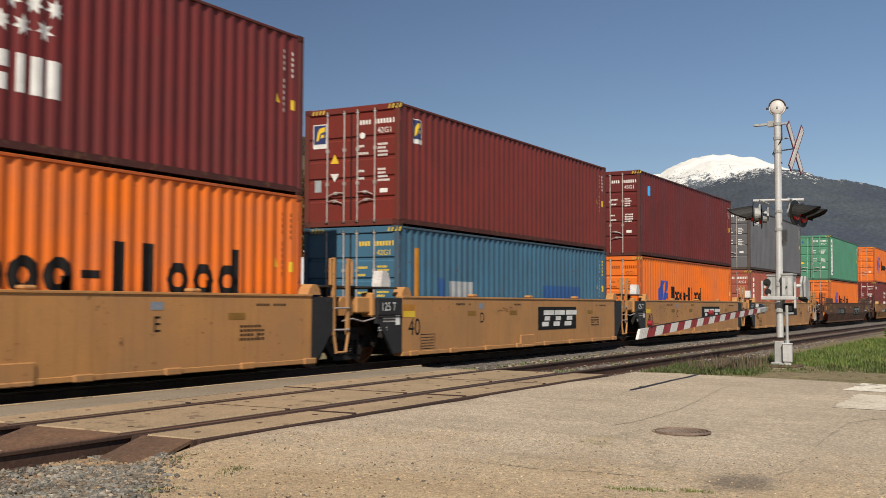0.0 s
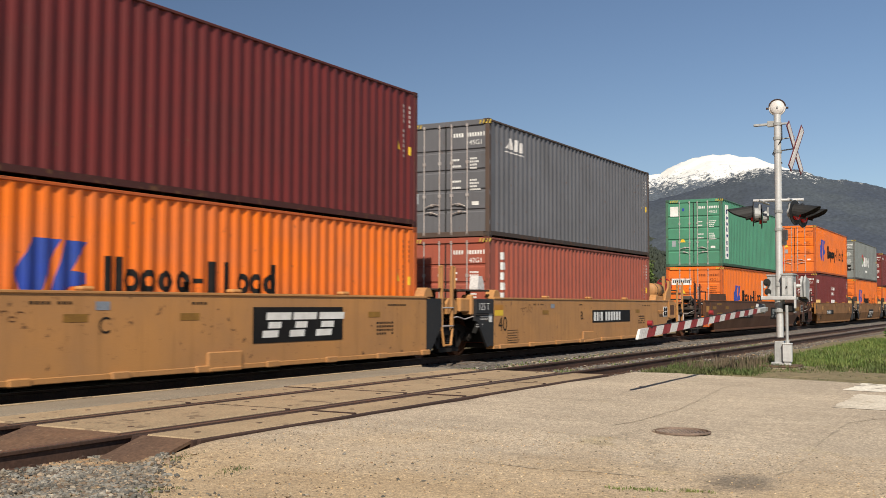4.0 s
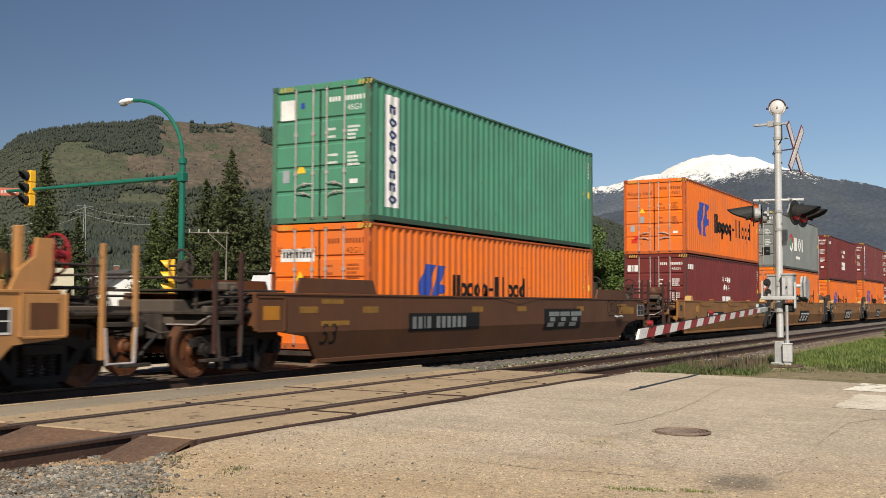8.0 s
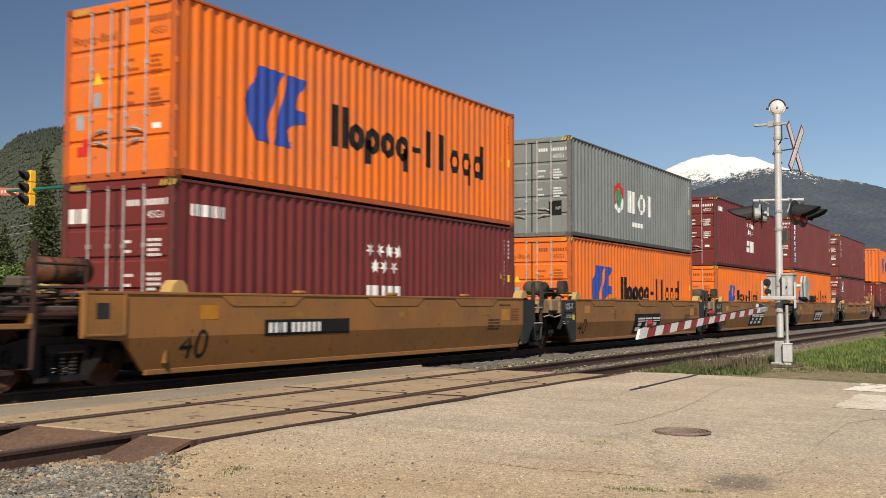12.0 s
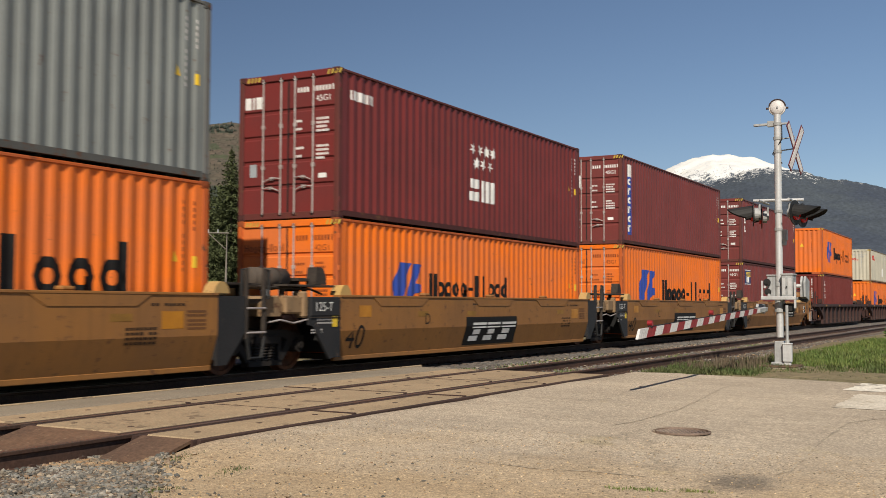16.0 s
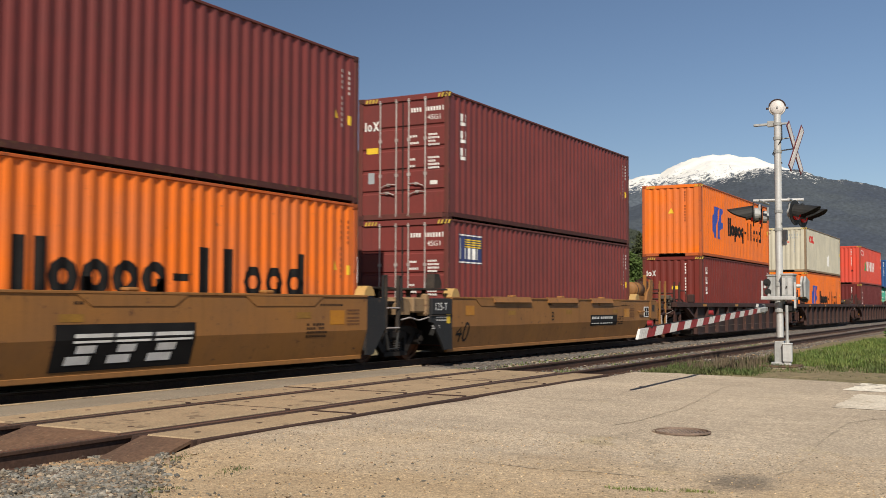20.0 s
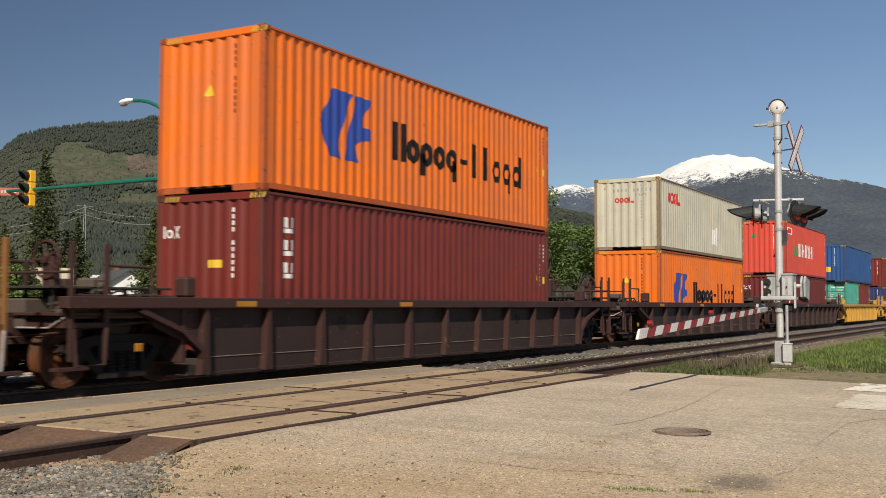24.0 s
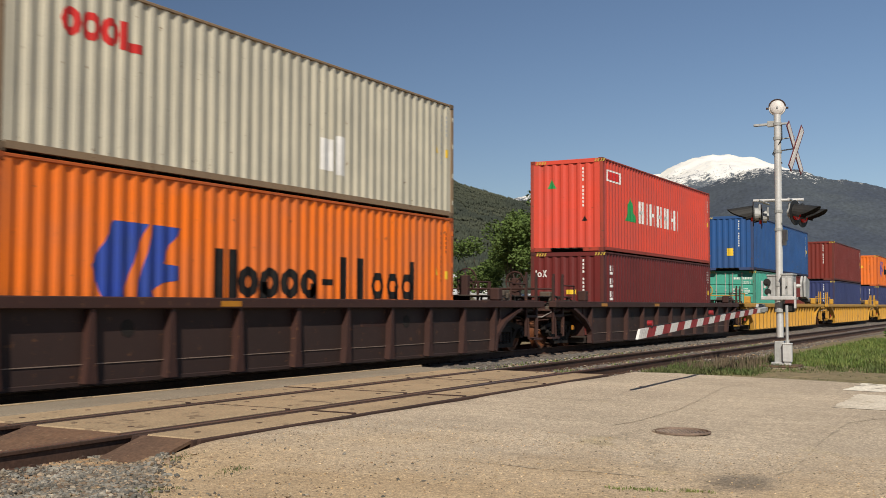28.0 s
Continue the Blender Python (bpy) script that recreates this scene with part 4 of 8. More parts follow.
                part("pipe", tube([(u - 2.0, -1.1, 1.50), (u - 1.2, -1.22, 1.47), (u - 0.6, -1.24, 1.46), (u - 0.2, -1.2, 1.38)], 0.022), "underframe", car, "grimy brake pipe")
                part("pipe", tube([(u - 1.5, -1.28, 1.30), (u - 1.25, -1.34, 1.0), (u - 1.0, -1.3, 0.86), (u - 0.7, -1.2, 0.95)], 0.03), "carbrown", car, "rusty brake pipe")
                part("brake_cylinder", rods(((u - 1.5, -1.22, 0.98), (u - 1.15, -1.22, 0.98), 0.11), ((u - 1.15, -1.22, 0.98), (u - 0.85, -1.22, 0.98), 0.035), seg=14), "carbrown", car, "rusty brake cylinder")
            part("brake_hose", tube([(u + f * 0.1, -0.9, 1.3), (u + f * 0.7, -1.0, 1.05), (u + f * 1.2, -0.85, 0.85), (u + f * 1.6, -0.8, 1.0)], 0.03), "black", car)
            if f < 0:
                bm = lettering("125 T" if kind == "tan" else "125-T", u - 0.82, 1.07, 0.17)
                car_mark(car, bm, "white", "white lettering", y=-1.509)
                car_mark(car, flat(*[rect(u - 0.72 + q * 0.07, v, 0.05, 0.03) for v in (0.90, 0.84) for q in range(7)], *[rect(u - 0.90 + q * 0.07, v, 0.05, 0.03) for v in (0.72, 0.67) for q in range(5)]), "numerals", y=-1.492)
                car_mark(car, flat(rect(u - 0.26, 0.78, 0.16, 0.22)), "yellow" if kind == "ochre" else "white", "small plate")
                part("bearing_cap", prism([(u - 0.66, 1.545), (u - 0.66, 1.60), (u - 0.61, 1.86), (u - 0.44, 1.86), (u - 0.33, 1.68), (u - 0.33, 1.545)], -1.40, -1.18), "buck_white" if kind == "tan" else "underframe", car, "cap on the deck")
        else:
            end_gear(car, u + f * 1.76, f, main, "carbrown" if kind == "ochre" else "underframe", tank=(f > 0), post_col="tan" if (kind == "tan" and f > 0) else ("ochre" if f > 0 else "carbrown"))
            if f > 0:
                part("label_board", boxes((L + 0.62, L + 1.07, -1.50, -1.488, 0.80, 1.14)), "white", car, "white-framed label board")
                car_mark(car, flat(rect(L + 0.65, 0.83, 0.18, 0.13), rect(L + 0.86, 0.83, 0.18, 0.13), rect(L + 0.65, 0.98, 0.18, 0.13), rect(L + 0.86, 0.98, 0.18, 0.13)), "ink", y=-1.503)
                part("side_grab", tube([(L + 0.05, -1.49, 1.0), (L + 0.05, -1.56, 0.98), (L + 0.45, -1.56, 0.98), (L + 0.45, -1.49, 1.0)], 0.016), main, car)
            x2, x3 = sorted((u + f * 0.92, u + f * 1.66))
            part("end_plate", boxes((x2, x3, -1.515, -1.45, 0.76, 1.31), (x2, x3, -1.53, -1.50, 0.74, 0.77), (x2, x2 + 0.025, -1.53, -1.50, 0.74, 1.33), (x3 - 0.025, x3, -1.53, -1.50, 0.74, 1.33), bevel=0.004), main, car, "framed end plate")
            car_mark(car, flat(rect(x2 + 0.14, 0.86, 0.46, 0.34)) if kind == "tan" else flat(rect(x2 + 0.2, 0.98, 0.24, 0.22)), "rustbrown" if kind == "tan" else "gusset", "dark square patch", y=-1.519)
            truck(car, u + f * 1.62)
    if rear == "joint":
        truck(car, L + 1.66)
    for a in (x0 - 0.4, x1 - 0.9):
        part("center_sill", boxes((a, a + 1.3, -0.3, 0.3, 0.55, 1.0), bevel=0.02), "underframe", car)
    # markings
    car_mark(car, lettering("40", -0.05, 0.56 if kind == "tan" else 0.36, 0.36 if kind == "tan" else 0.46), "ink", "black numerals", lean=lean)
    if kind == "tan":
        car_mark(car, flat(rect(-0.24, 0.93, 0.46, 0.13)), "yellow", "yellow reflective square")
        car_mark(car, flat(rect(-0.24, 1.06, 0.46, 0.13)), "amber", "amber reflective square")
        ruled = [rect(0.46, 0.56, 0.60, 0.012), rect(0.46, 0.26, 0.60, 0.012), rect(0.46, 0.26, 0.012, 0.30), rect(1.05, 0.26, 0.012, 0.30)]
        ruled += [rect(0.50 + q * 0.075, v, 0.055, 0.02) for v in (0.49, 0.43, 0.37, 0.31) for q in range(7)]
        car_mark(car, flat(*ruled), "ink", "small ruled data block")
        car_mark(car, flat(rect(3.1 if letter != "E" else 8.2, 1.10, 0.26, 0.12)), "labelblue", "grey-blue label")
        scr = random.Random(len(RIDES) + 7)
        u0 = scr.choice((0.8, 1.2, 4.2))
        car_mark(car, flat(*[q for k in range(6) for q in ring(u0 + k * 0.12, 1.0 + scr.uniform(-0.05, 0.08), 0.13, scr.uniform(0.06, 0.18), 0.012)[:scr.randint(4, 9)]]), "rustbrown", "thin sprayed scribble")
    else:
        car_mark(car, flat(rect(0.35, 0.95, 0.42, 0.22)), "amber", "faded amber reflective square")
        car_mark(car, flat(rect(10.9, 0.82, 0.46, 0.26)), "amber", "faded amber reflective square")
        car_mark(car, flat(*[rect(11.45 + q * 0.07, v, 0.05, 0.035) for v in (1.06, 1.0, 0.92, 0.86, 0.80) for q in range(6)]), "rustbrown", "faded data lines")
        car_mark(car, flat(rect(9.7, 1.20, 0.30, 0.10)), "labelblue", "grey-blue label")
    if letter:
        car_mark(car, lettering(letter, (8.25 if letter == "E" and kind == "tan" else 3.15 if kind == "tan" else 2.82) if emblem else 5.2, 0.78, 0.24), "ink", "black letter")
    for u in (2.55, 6.2 if not emblem else 4.75, 9.9):
        car_mark(car, flat(rect(u, 0.94, 0.42, 0.11)), "dullamber", "amber reflective strip")
    if emblem:
        pu, pv = (2.9 if letter == "E" else 6.45, 0.54) if kind == "tan" else (4.68, 0.27)
        plate(car, pu, pv, 2.58 if kind == "tan" else 2.68, 0.60 if kind == "tan" else 0.64, letters_three(pu + 0.17, pv + 0.09, 0.42), lean)
    else:
        u, pw, pv, ph = (6.12, 3.26, 0.68, 0.36) if kind == "tan" else ((1.92, 2.5, 0.66, 0.27) if front == "end" else (8.04, 2.2, 0.59, 0.31))
        plate(car, u, pv, pw, ph, word_bars(u + 0.10, pv + 0.05, ph - 0.10, "bbib bbbbbb", (pw / ph) * 0.052), lean)
    if kind == "ochre" and rear == "end":
        for u, w in ((1.74, 2.1), (4.95, 2.0), (8.1, 1.7)):
            part("side_lid", prism([(-1.495, 1.24), (-1.56, 1.25), (-1.50, 1.385), (-1.44, 1.385)], u, u + w, axis="x"), main, car, "hinged lid on the side")
    rnd = random.Random(len(RIDES))
    for u, v, n in ((2.0, 1.18, 8), (10.2, 0.60, 7), (10.6, 1.16, 9), (5.0, 1.18, 5)):
        rows = [rect(u + k * 0.09, v + (j * 0.07), 0.06, 0.04) for k in range(n) for j in range(1 if v > 1 else 4) if rnd.random() > 0.15]
        car_mark(car, flat(*rows), "ink", lean=lean)
    return car


def long_car(label, seed=0):
    """A brown well car for long boxes, smooth-sided, with folding flaps at its ends."""
    car = thing("well_car", label, "rail car", group="well cars of the train")
    a, b = -2.05, 14.24
    for m in (Matrix.Identity(4), Matrix.Diagonal((1, -1, 1, 1))):
        out = [(a - 1.75, 0.80), (a - 0.3, 0.62), (a + 0.15, 0.2), (b - 0.15, 0.2), (b + 0.3, 0.62), (b + 1.75, 0.80), (b + 1.75, 1.35), (a - 1.75, 1.35)]
        s = part("side_wall", shared("side_wall_long", well_side(out, "fold")), "rustbrown", car, m=m)
        part("top_chord", shared("top_chord_long", lambda: boxes((a - 1.75, b + 1.75, -1.51, -1.33, 1.345, 1.385), bevel=0.006)), "rustbrown", s)
        part("bottom_sill", shared("bottom_sill_long", lambda: boxes((a + 0.15, b - 0.15, -1.36, -1.2, 0.12, 0.205), bevel=0.01)), "rustbrown", s)
        for u, d in ((a - 0.47, 1), (b - 2.13, 1)):
            part("end_flap", shared("end_flap", lambda: prism([(0, 1.39), (0.12, 1.66), (2.48, 1.66), (2.6, 1.39)], -1.36, -1.31)), "rustbrown", s, "raised steel flap", pose(u, 0, 0))
        for u in (a - 1.74, b + 0.98):
            part("end_plate", shared("end_plate_long", lambda: boxes((0, 0.76, -1.515, -1.45, 0.74, 1.30), (0, 0.76, -1.53, -1.50, 0.72, 0.75), (0, 0.76, -1.53, -1.50, 1.29, 1.32), (0, 0.025, -1.53, -1.50, 0.72, 1.32), (0.735, 0.76, -1.53, -1.50, 0.72, 1.32), bevel=0.004)), "rustbrown", s, "framed end plate", pose(u, 0, 0))
        part("top_gusset", shared("top_gusset_long", lambda: prism([(0, 1.35), (1.4, 1.20), (2.8, 1.35)], -1.500, -1.486)), "rustbrown", s, m=pose(5.0, 0, 0))
    bearers = bmesh.new()
    for u in np.arange(a + 0.3, b, 1.5):
        box(bearers, u - 0.1, u + 0.1, -1.28, 1.28, 0.13, 0.245)
    tagged(part("well_floor", bearers, "underframe", car, "cross bearers of the well"), kind="stuff")
    for u, f in ((a - 1.6, -1), (b + 1.6, 1)):
        part("bulkhead", boxes((u - 0.05, u + 0.05, -1.43, 1.43, 0.82, 1.2), bevel=0.01), "rustbrown", car)
        end_gear(car, u - f * 0.25, f, "rustbrown", "underframe", tank=False, post_col="carbrown")
        truck(car, u)
        part("center_sill", boxes((u - 0.9, u + 0.9, -0.3, 0.3, 0.60, 1.0), bevel=0.02), "underframe", car)
    plate(car, 1.1, 0.63, 3.16, 0.38, word_bars(1.25, 0.69, 0.25, "bbib bbbbbb", 0.60), 0.3, "ink", "grey")
    plate(car, 7.97, 0.53, 2.52, 0.56, letters_three(8.1, 0.61, 0.40), 0.3, "ink", "grey")
    car_mark(car, lettering("53", -1.95, 0.46, 0.40), "ink", "black numerals", lean=0.3)
    for u in (-2.6, -0.6, 3.9, 6.3, 10.2, 14.0):
        car_mark(car, flat(rect(u, 1.03, 0.55, 0.12)), "dullamber", "amber reflective strip")
    scrawl = [q for k, (u, v, w, h) in enumerate(((12.62, 0.92, 0.30, 0.42), (12.95, 0.98, 0.24, 0.28), (13.22, 0.94, 0.30, 0.40), (13.52, 1.0, 0.22, 0.26), (13.78, 0.93, 0.28, 0.42))) for q in ring(u, v, w, h, 0.035)[k % 3:8 + k % 3]]
    scrawl += [rect(12.9, 0.86, 0.03, 0.5, 0.3), rect(13.5, 0.84, 0.03, 0.55, -0.2), rect(12.7, 0.86, 0.8, 0.025)]
    car_mark(car, flat(*scrawl), "ink", "dark sprayed scrawl", y=-1.496)
    car_mark(car, flat(rect(a - 1.58, 0.92, 0.44, 0.24)), "amber", "amber reflective square", y=-1.519)
    board = part("label_board", boxes((b + 1.06, b + 1.64, -1.524, -1.514, 0.84, 1.20)), "castgrey", car, "pale-framed label board")
    part("field", boxes(*[(b + 1.085 + 0.275 * k, b + 1.335 + 0.275 * k, -1.527, -1.52, z, z + 0.14) for k in range(2) for z in (0.88, 1.04)]), "gusset", board, "dark label fields")
    car_mark(car, flat(rect(b - 0.55, 0.92, 1.35, 0.20)), "dullamber", "long faded yellow band")
    car_mark(car, flat(rect(b - 0.75, 1.16, 0.85, 0.07), rect(a + 0.1, 1.20, 0.7, 0.08), rect(a + 0.1, 0.80, 0.9, 0.09)), "dullamber", "dull yellow streaks")
    part("side_grab", tube([(b - 0.95, -1.49, 0.86), (b - 0.95, -1.56, 0.84), (b - 0.45, -1.56, 0.84), (b - 0.45, -1.49, 0.86)], 0.02), "castgrey", car, "pale grab iron")
    return car


def ribbed_car(label, yellow=False):
    """A well car whose sides are panels between upright ribs under a heavy top chord."""
    car = thing("well_car", label, "rail car", group="well cars of the train")
    skin, rib = ("yellowcar", "yellowcar") if yellow else ("carpanel", "carbrown")
    a, b = -2.1, 14.3
    for m in (Matrix.Identity(4), Matrix.Diagonal((1, -1, 1, 1))):
        out = [(a - 0.75, 1.12), (a - 0.55, 0.85), (a - 0.2, 0.72), (a + 0.35, 0.5), (a + 0.55, 0.12), (b - 0.55, 0.12), (b - 0.35, 0.5), (b + 0.2, 0.72), (b + 0.55, 0.85), (b + 0.75, 1.12)]
        s = part("side_wall", shared("side_wall_ribbed", lambda: prism(out, -1.37, -1.33)), skin, car, "grimy dark side panels" if not yellow else "", m)
        part("top_chord", shared("top_chord_ribbed", lambda: boxes((a - 2.3, b + 2.3, -1.53, -1.32, 1.12, 1.29), bevel=0.015)), rib, s)
        part("bottom_sill", shared("bottom_sill_ribbed", lambda: boxes((a + 0.5, b - 0.5, -1.39, -1.30, 0.06, 0.13), bevel=0.01)), skin, s)
        # pale colour stands for light reflected off the weld
        part("seam", shared("seam_ribbed", lambda: boxes((a + 0.45, b - 0.45, -1.382, -1.365, 0.355, 0.368))), "castbar", s, "weld seam coloured pale for its gleam")
        for k in range(11 if not yellow else 20):
            u = (-1.65 + k * 1.545) if not yellow else (-1.2 + k * 0.77)
            part("rib", shared("rib", lambda: prism([(-0.11, 0.10), (0.11, 0.10), (0.07, 0.40), (0.04, 1.125), (-0.04, 1.125), (-0.07, 0.40)], -1.50, -1.365)), rib, s, m=pose(u, 0, 0))
        for f, u in ((-1, a), (1, b)):
            pts = [(u + f * (-0.55), 0.12), (u + f * (-0.42), 0.5), (u + f * 0.0, 0.80), (u + f * 0.5, 0.98), (u + f * 0.9, 1.12)]
            band = pts + [(q[0] + f * 0.09, q[1] - 0.045) for q in pts[::-1]]
            part("arch_flange", prism(band, -1.51, -1.36), rib, s)
        if not yellow:
            for u in (2.2, 9.9):
                # no hole is cut; the black disc stands for its dark inside
                part("drain_hole", shared("drain_hole", lambda: rods(((0, -1.376, 0.84), (0, -1.367, 0.84), 0.13), seg=16)), "grimeblack", s, "black disc for a round opening", pose(u, 0, 0))
    bearers = bmesh.new()
    for u in np.arange(a + 0.3, b, 1.5):
        box(bearers, u - 0.1, u + 0.1, -1.32, 1.32, 0.09, 0.245)
    tagged(part("well_floor", bearers, "underframe", car, "cross bearers of the well"), kind="stuff")
    for u, f in ((a - 0.86, -1), (b + 0.86, 1)):
        part("bulkhead", boxes((u - f * 0.9 - 0.05, u - f * 0.9 + 0.05, -1.40, 1.40, 0.3, 1.25), bevel=0.01), rib, car)
        for y0 in (-1.45, 1.2):
            part("box_stop", boxes((u - f * 1.0 - 0.12, u - f * 1.0 + 0.12, y0, y0 + 0.25, 1.29, 1.6), bevel=0.03), rib, car)
        end_gear(car, u - f * 0.0, f, rib, rib, tank=False, post_col=rib)
        part("handrail", tube([(u - f * 0.4, 1.36, 1.1), (u - f * 0.4, 1.36, 1.85), (u + f * 1.6, 1.36, 1.85), (u + f * 1.6, 1.36, 1.1)], 0.02), rib, car)
        hand_posts(car, (u - f * 0.2, u + f * 0.5, u + f * 1.1), 1.3, 1.07, 1.86, rib)
        truck(car, u)
        part("center_sill", boxes((u - 0.9, u + 0.9, -0.3, 0.3, 0.60, 1.0), bevel=0.02), "underframe", car)
    if not yellow:
        car_mark(car, flat(*word_bars(8.2, 0.75, 0.14, "bbib bbbbbb", 0.35)), "carbrown", y=-1.373)
        for u in (3.0, 8.0):
            car_mark(car, flat(rect(u - 4, 1.15, 0.5, 0.09)), "amber", y=-1.534)
    part("red_reflector", boxes((a - 1.0, a - 0.86, -1.46, -1.43, 0.5, 0.62), bevel=0.01), "brandred" if yellow else "amber", car)
    return car


# ---- the train's make-up ----
HC, ST, WELL = 2.896, 2.591, 0.25


def ride(ob, x, z):
    RIDES.append((ob, x, z))


def stack(x, car, low, high, low_h, high_dx=0.0):
    ride(car, x, 0)
    for c, dx in (low if isinstance(low, list) else [(low, 0.0)]):
        ride(c, x + dx, WELL)
    ride(high, x + high_dx, WELL + low_h)


def brand_box(label, paint_name, h, doors=True, code=None, seed=0, material="white", **kw):
    c = container(label, paint_name, h, doors=doors, **kw)
    data_plates(c, h, material, seed, code)
    return c


def build_train():
    tan = "tan-painted articulated well car, rust-freckled, carrying two containers"
    och = "grimy ochre articulated well car with leaning lower side"
    # first well: star-marked maroon box over an orange one
    def star_box(code, small=True):
        c = brand_box("maroon corrugated container with white stars and white word", "maroon", HC, True, code, 3)
        stars = [star(5.58 + k * 0.35, 2.03, 0.155) for k in range(4)] + [star(5.76 + k * 0.35, 1.70, 0.155) for k in range(3)]
        side_mark(c, flat(*stars), "white", "white stars")
        side_mark(c, flat(rect(5.42, 0.80, 0.46, 0.22), rect(5.46, 1.10, 0.46, 0.22), rect(6.02, 0.80, 0.13, 0.52), rect(6.26, 0.80, 0.20, 0.52), rect(6.52, 0.80, 0.24, 0.52)), "white", "white block word")
        side_mark(c, flat(*word_bars(0.45, HC - 0.57, 0.19, "ibibbiib", 0.25)), "white")
        end_mark(c, flat(*word_bars(0.14, HC - 0.66, 0.24, "bib", 0.3)), "white", "white block word")
        return c

    stack(3.18, well_car(tan, "tan", "joint", "joint", "E"), orange_liner(HC, seed=1), star_box("45G1"), HC)
    # second: maroon with a yellow-blue flag over steel blue
    flag = brand_box("maroon corrugated container with blue and yellow flag sticker", "brownred", ST, True, "42G1", 4)
    side_mark(flag, flat(rect(0.58, 1.80, 0.42, 0.53)), "white", "white sticker border")
    for ob, dy in ((side_mark(flag, flat(rect(0.60, 1.90, 0.38, 0.41)), "navy", "blue sticker"), 0.003), (side_mark(flag, flat([(0.68, 1.94), (0.75, 1.99), (0.79, 2.13), (0.94, 2.17), (0.94, 2.27), (0.77, 2.24), (0.71, 2.13)], [(0.80, 2.02), (0.91, 2.05), (0.91, 2.11), (0.82, 2.10)]), "yellow"), 0.006)):
        ob.location.y -= dy
    end_mark(flag, flat(rect(0.215, 1.73, 0.36, 0.53)), "white", "white sticker border")
    for ob, dx in ((end_mark(flag, flat(rect(0.235, 1.83, 0.32, 0.41)), "navy", "blue sticker"), 0.003), (end_mark(flag, flat([(0.30, 1.88), (0.36, 1.92), (0.40, 2.06), (0.53, 2.10), (0.53, 2.20), (0.38, 2.17), (0.33, 2.06)], [(0.41, 1.95), (0.50, 1.98), (0.50, 2.04), (0.43, 2.03)]), "yellow"), 0.006)):
        ob.location.x -= dx
    end_mark(flag, flat([(0.68, 1.38), (0.90, 1.38), (0.79, 1.58)]), "yellow")
    end_mark(flag, flat([(0.68, 1.16), (0.90, 1.16), (0.79, 0.98)]), "white")
    end_mark(flag, flat(disc(1.50, 1.94, 0.07)), "white", "round white sticker")
    steel = brand_box("weathered steel-blue corrugated container with patched paint", "blue", ST, True, "42G1", 5, "yellow")
    side_mark(steel, flat(rect(0.72, 1.0, 0.20, 1.15)), "amber", "rusty upright stain")
    side_mark(steel, flat(rect(1.74, 0.9, 0.32, 0.62), rect(7.42, 0.9, 0.9, 0.56), rect(8.4, 0.9, 1.75, 0.56)), "royal", "darker blue paint patches")
    side_mark(steel, flat(rect(2.2, 0.85, 1.22, 0.62)), "greysticker", "pale paint patch")
    stack(18.68, well_car(tan, "tan", "joint", "joint", "D"), steel, flag, ST)
    # third: maroon with blue discs over orange
    dot = brand_box("dark maroon corrugated container with round blue stickers", "maroon2", HC, True, "45G1", 6)
    side_mark(dot, flat(disc(1.05, HC - 0.62, 0.17)), "skyblue", "round sky-blue sticker")
    end_mark(dot, flat(disc(0.42, HC - 0.92, 0.12)), "skyblue", "round sky-blue sticker")
    end_mark(dot, flat(disc(0.82, HC - 0.9, 0.08)), "greysticker")
    stack(34.06, well_car(tan, "tan", "joint", "joint", "C"), orange_liner(ST, seed=2), dot, ST)
    # fourth: slate grey over brown-red with an upright white word
    slate = brand_box("slate-grey corrugated container with small pale marks", "slate", HC, True, "45G1", 7)
    side_mark(slate, flat([(0.98, 2.28), (1.38, 2.28), (1.30, 2.56), (1.22, 2.56)], rect(1.48, 2.26, 0.17, 0.30, 0.15), rect(1.80, 2.26, 0.19, 0.26, 0.15), rect(0.95, 2.18, 1.15, 0.03)), "buck_white", "pale emblem and bars")
    brick = brand_box("faded brown-red corrugated container with upright white bars", "brick", ST, True, "42G1", 8)
    side_mark(brick, flat(*[rect(0.70, 2.06 - k * 0.25, 0.28 if k % 2 else 0.16, 0.18) for k in range(7)]), "white", "upright white word in bars")
    stack(49.66, well_car("tan-painted end well of an articulated car with brake gear", "tan", "joint", "end", "B", emblem=False), brick, slate, ST)
    # fifth: green over orange in a long brown car
    green = brand_box("sea-green corrugated container with a white upright sign", "green", HC, True, "45G1", 9)
    side_mark(green, flat(rect(0.62, 0.34, 0.55, 2.32)), "white", "white upright sign")
    bars = []
    for k in range(8):
        z = 2.28 - k * 0.255 - (0.07 if k > 4 else 0)
        bars += ring(0.76, z - 0.02, 0.30, 0.20, 0.06) if k in (1, 2, 4, 7) else [rect(0.77, z, 0.07, 0.18), rect(0.77, z + 0.12, 0.26, 0.055), rect(0.96, z, 0.07, 0.11)]
    bm = flat(*bars)
    ob = side_mark(green, bm, "navy", "dark blue bars")
    ob.location.y -= 0.003
    end_mark(green, flat(rect(0.20, HC - 0.72, 0.36, 0.42)), "white", "white square sign")
    end_mark(green, flat(rect(0.72, HC - 0.50, 0.1, 0.12)), "brandblue")
    end_mark(green, flat([(0.62, 1.05), (0.86, 1.05), (0.80, 1.18), (0.68, 1.18)]), "yellow", "yellow plate")
    stack(71.5, long_car("rusty brown smooth-sided long well car with dull lettering plates"), orange_liner(ST, seed=3), green, ST)
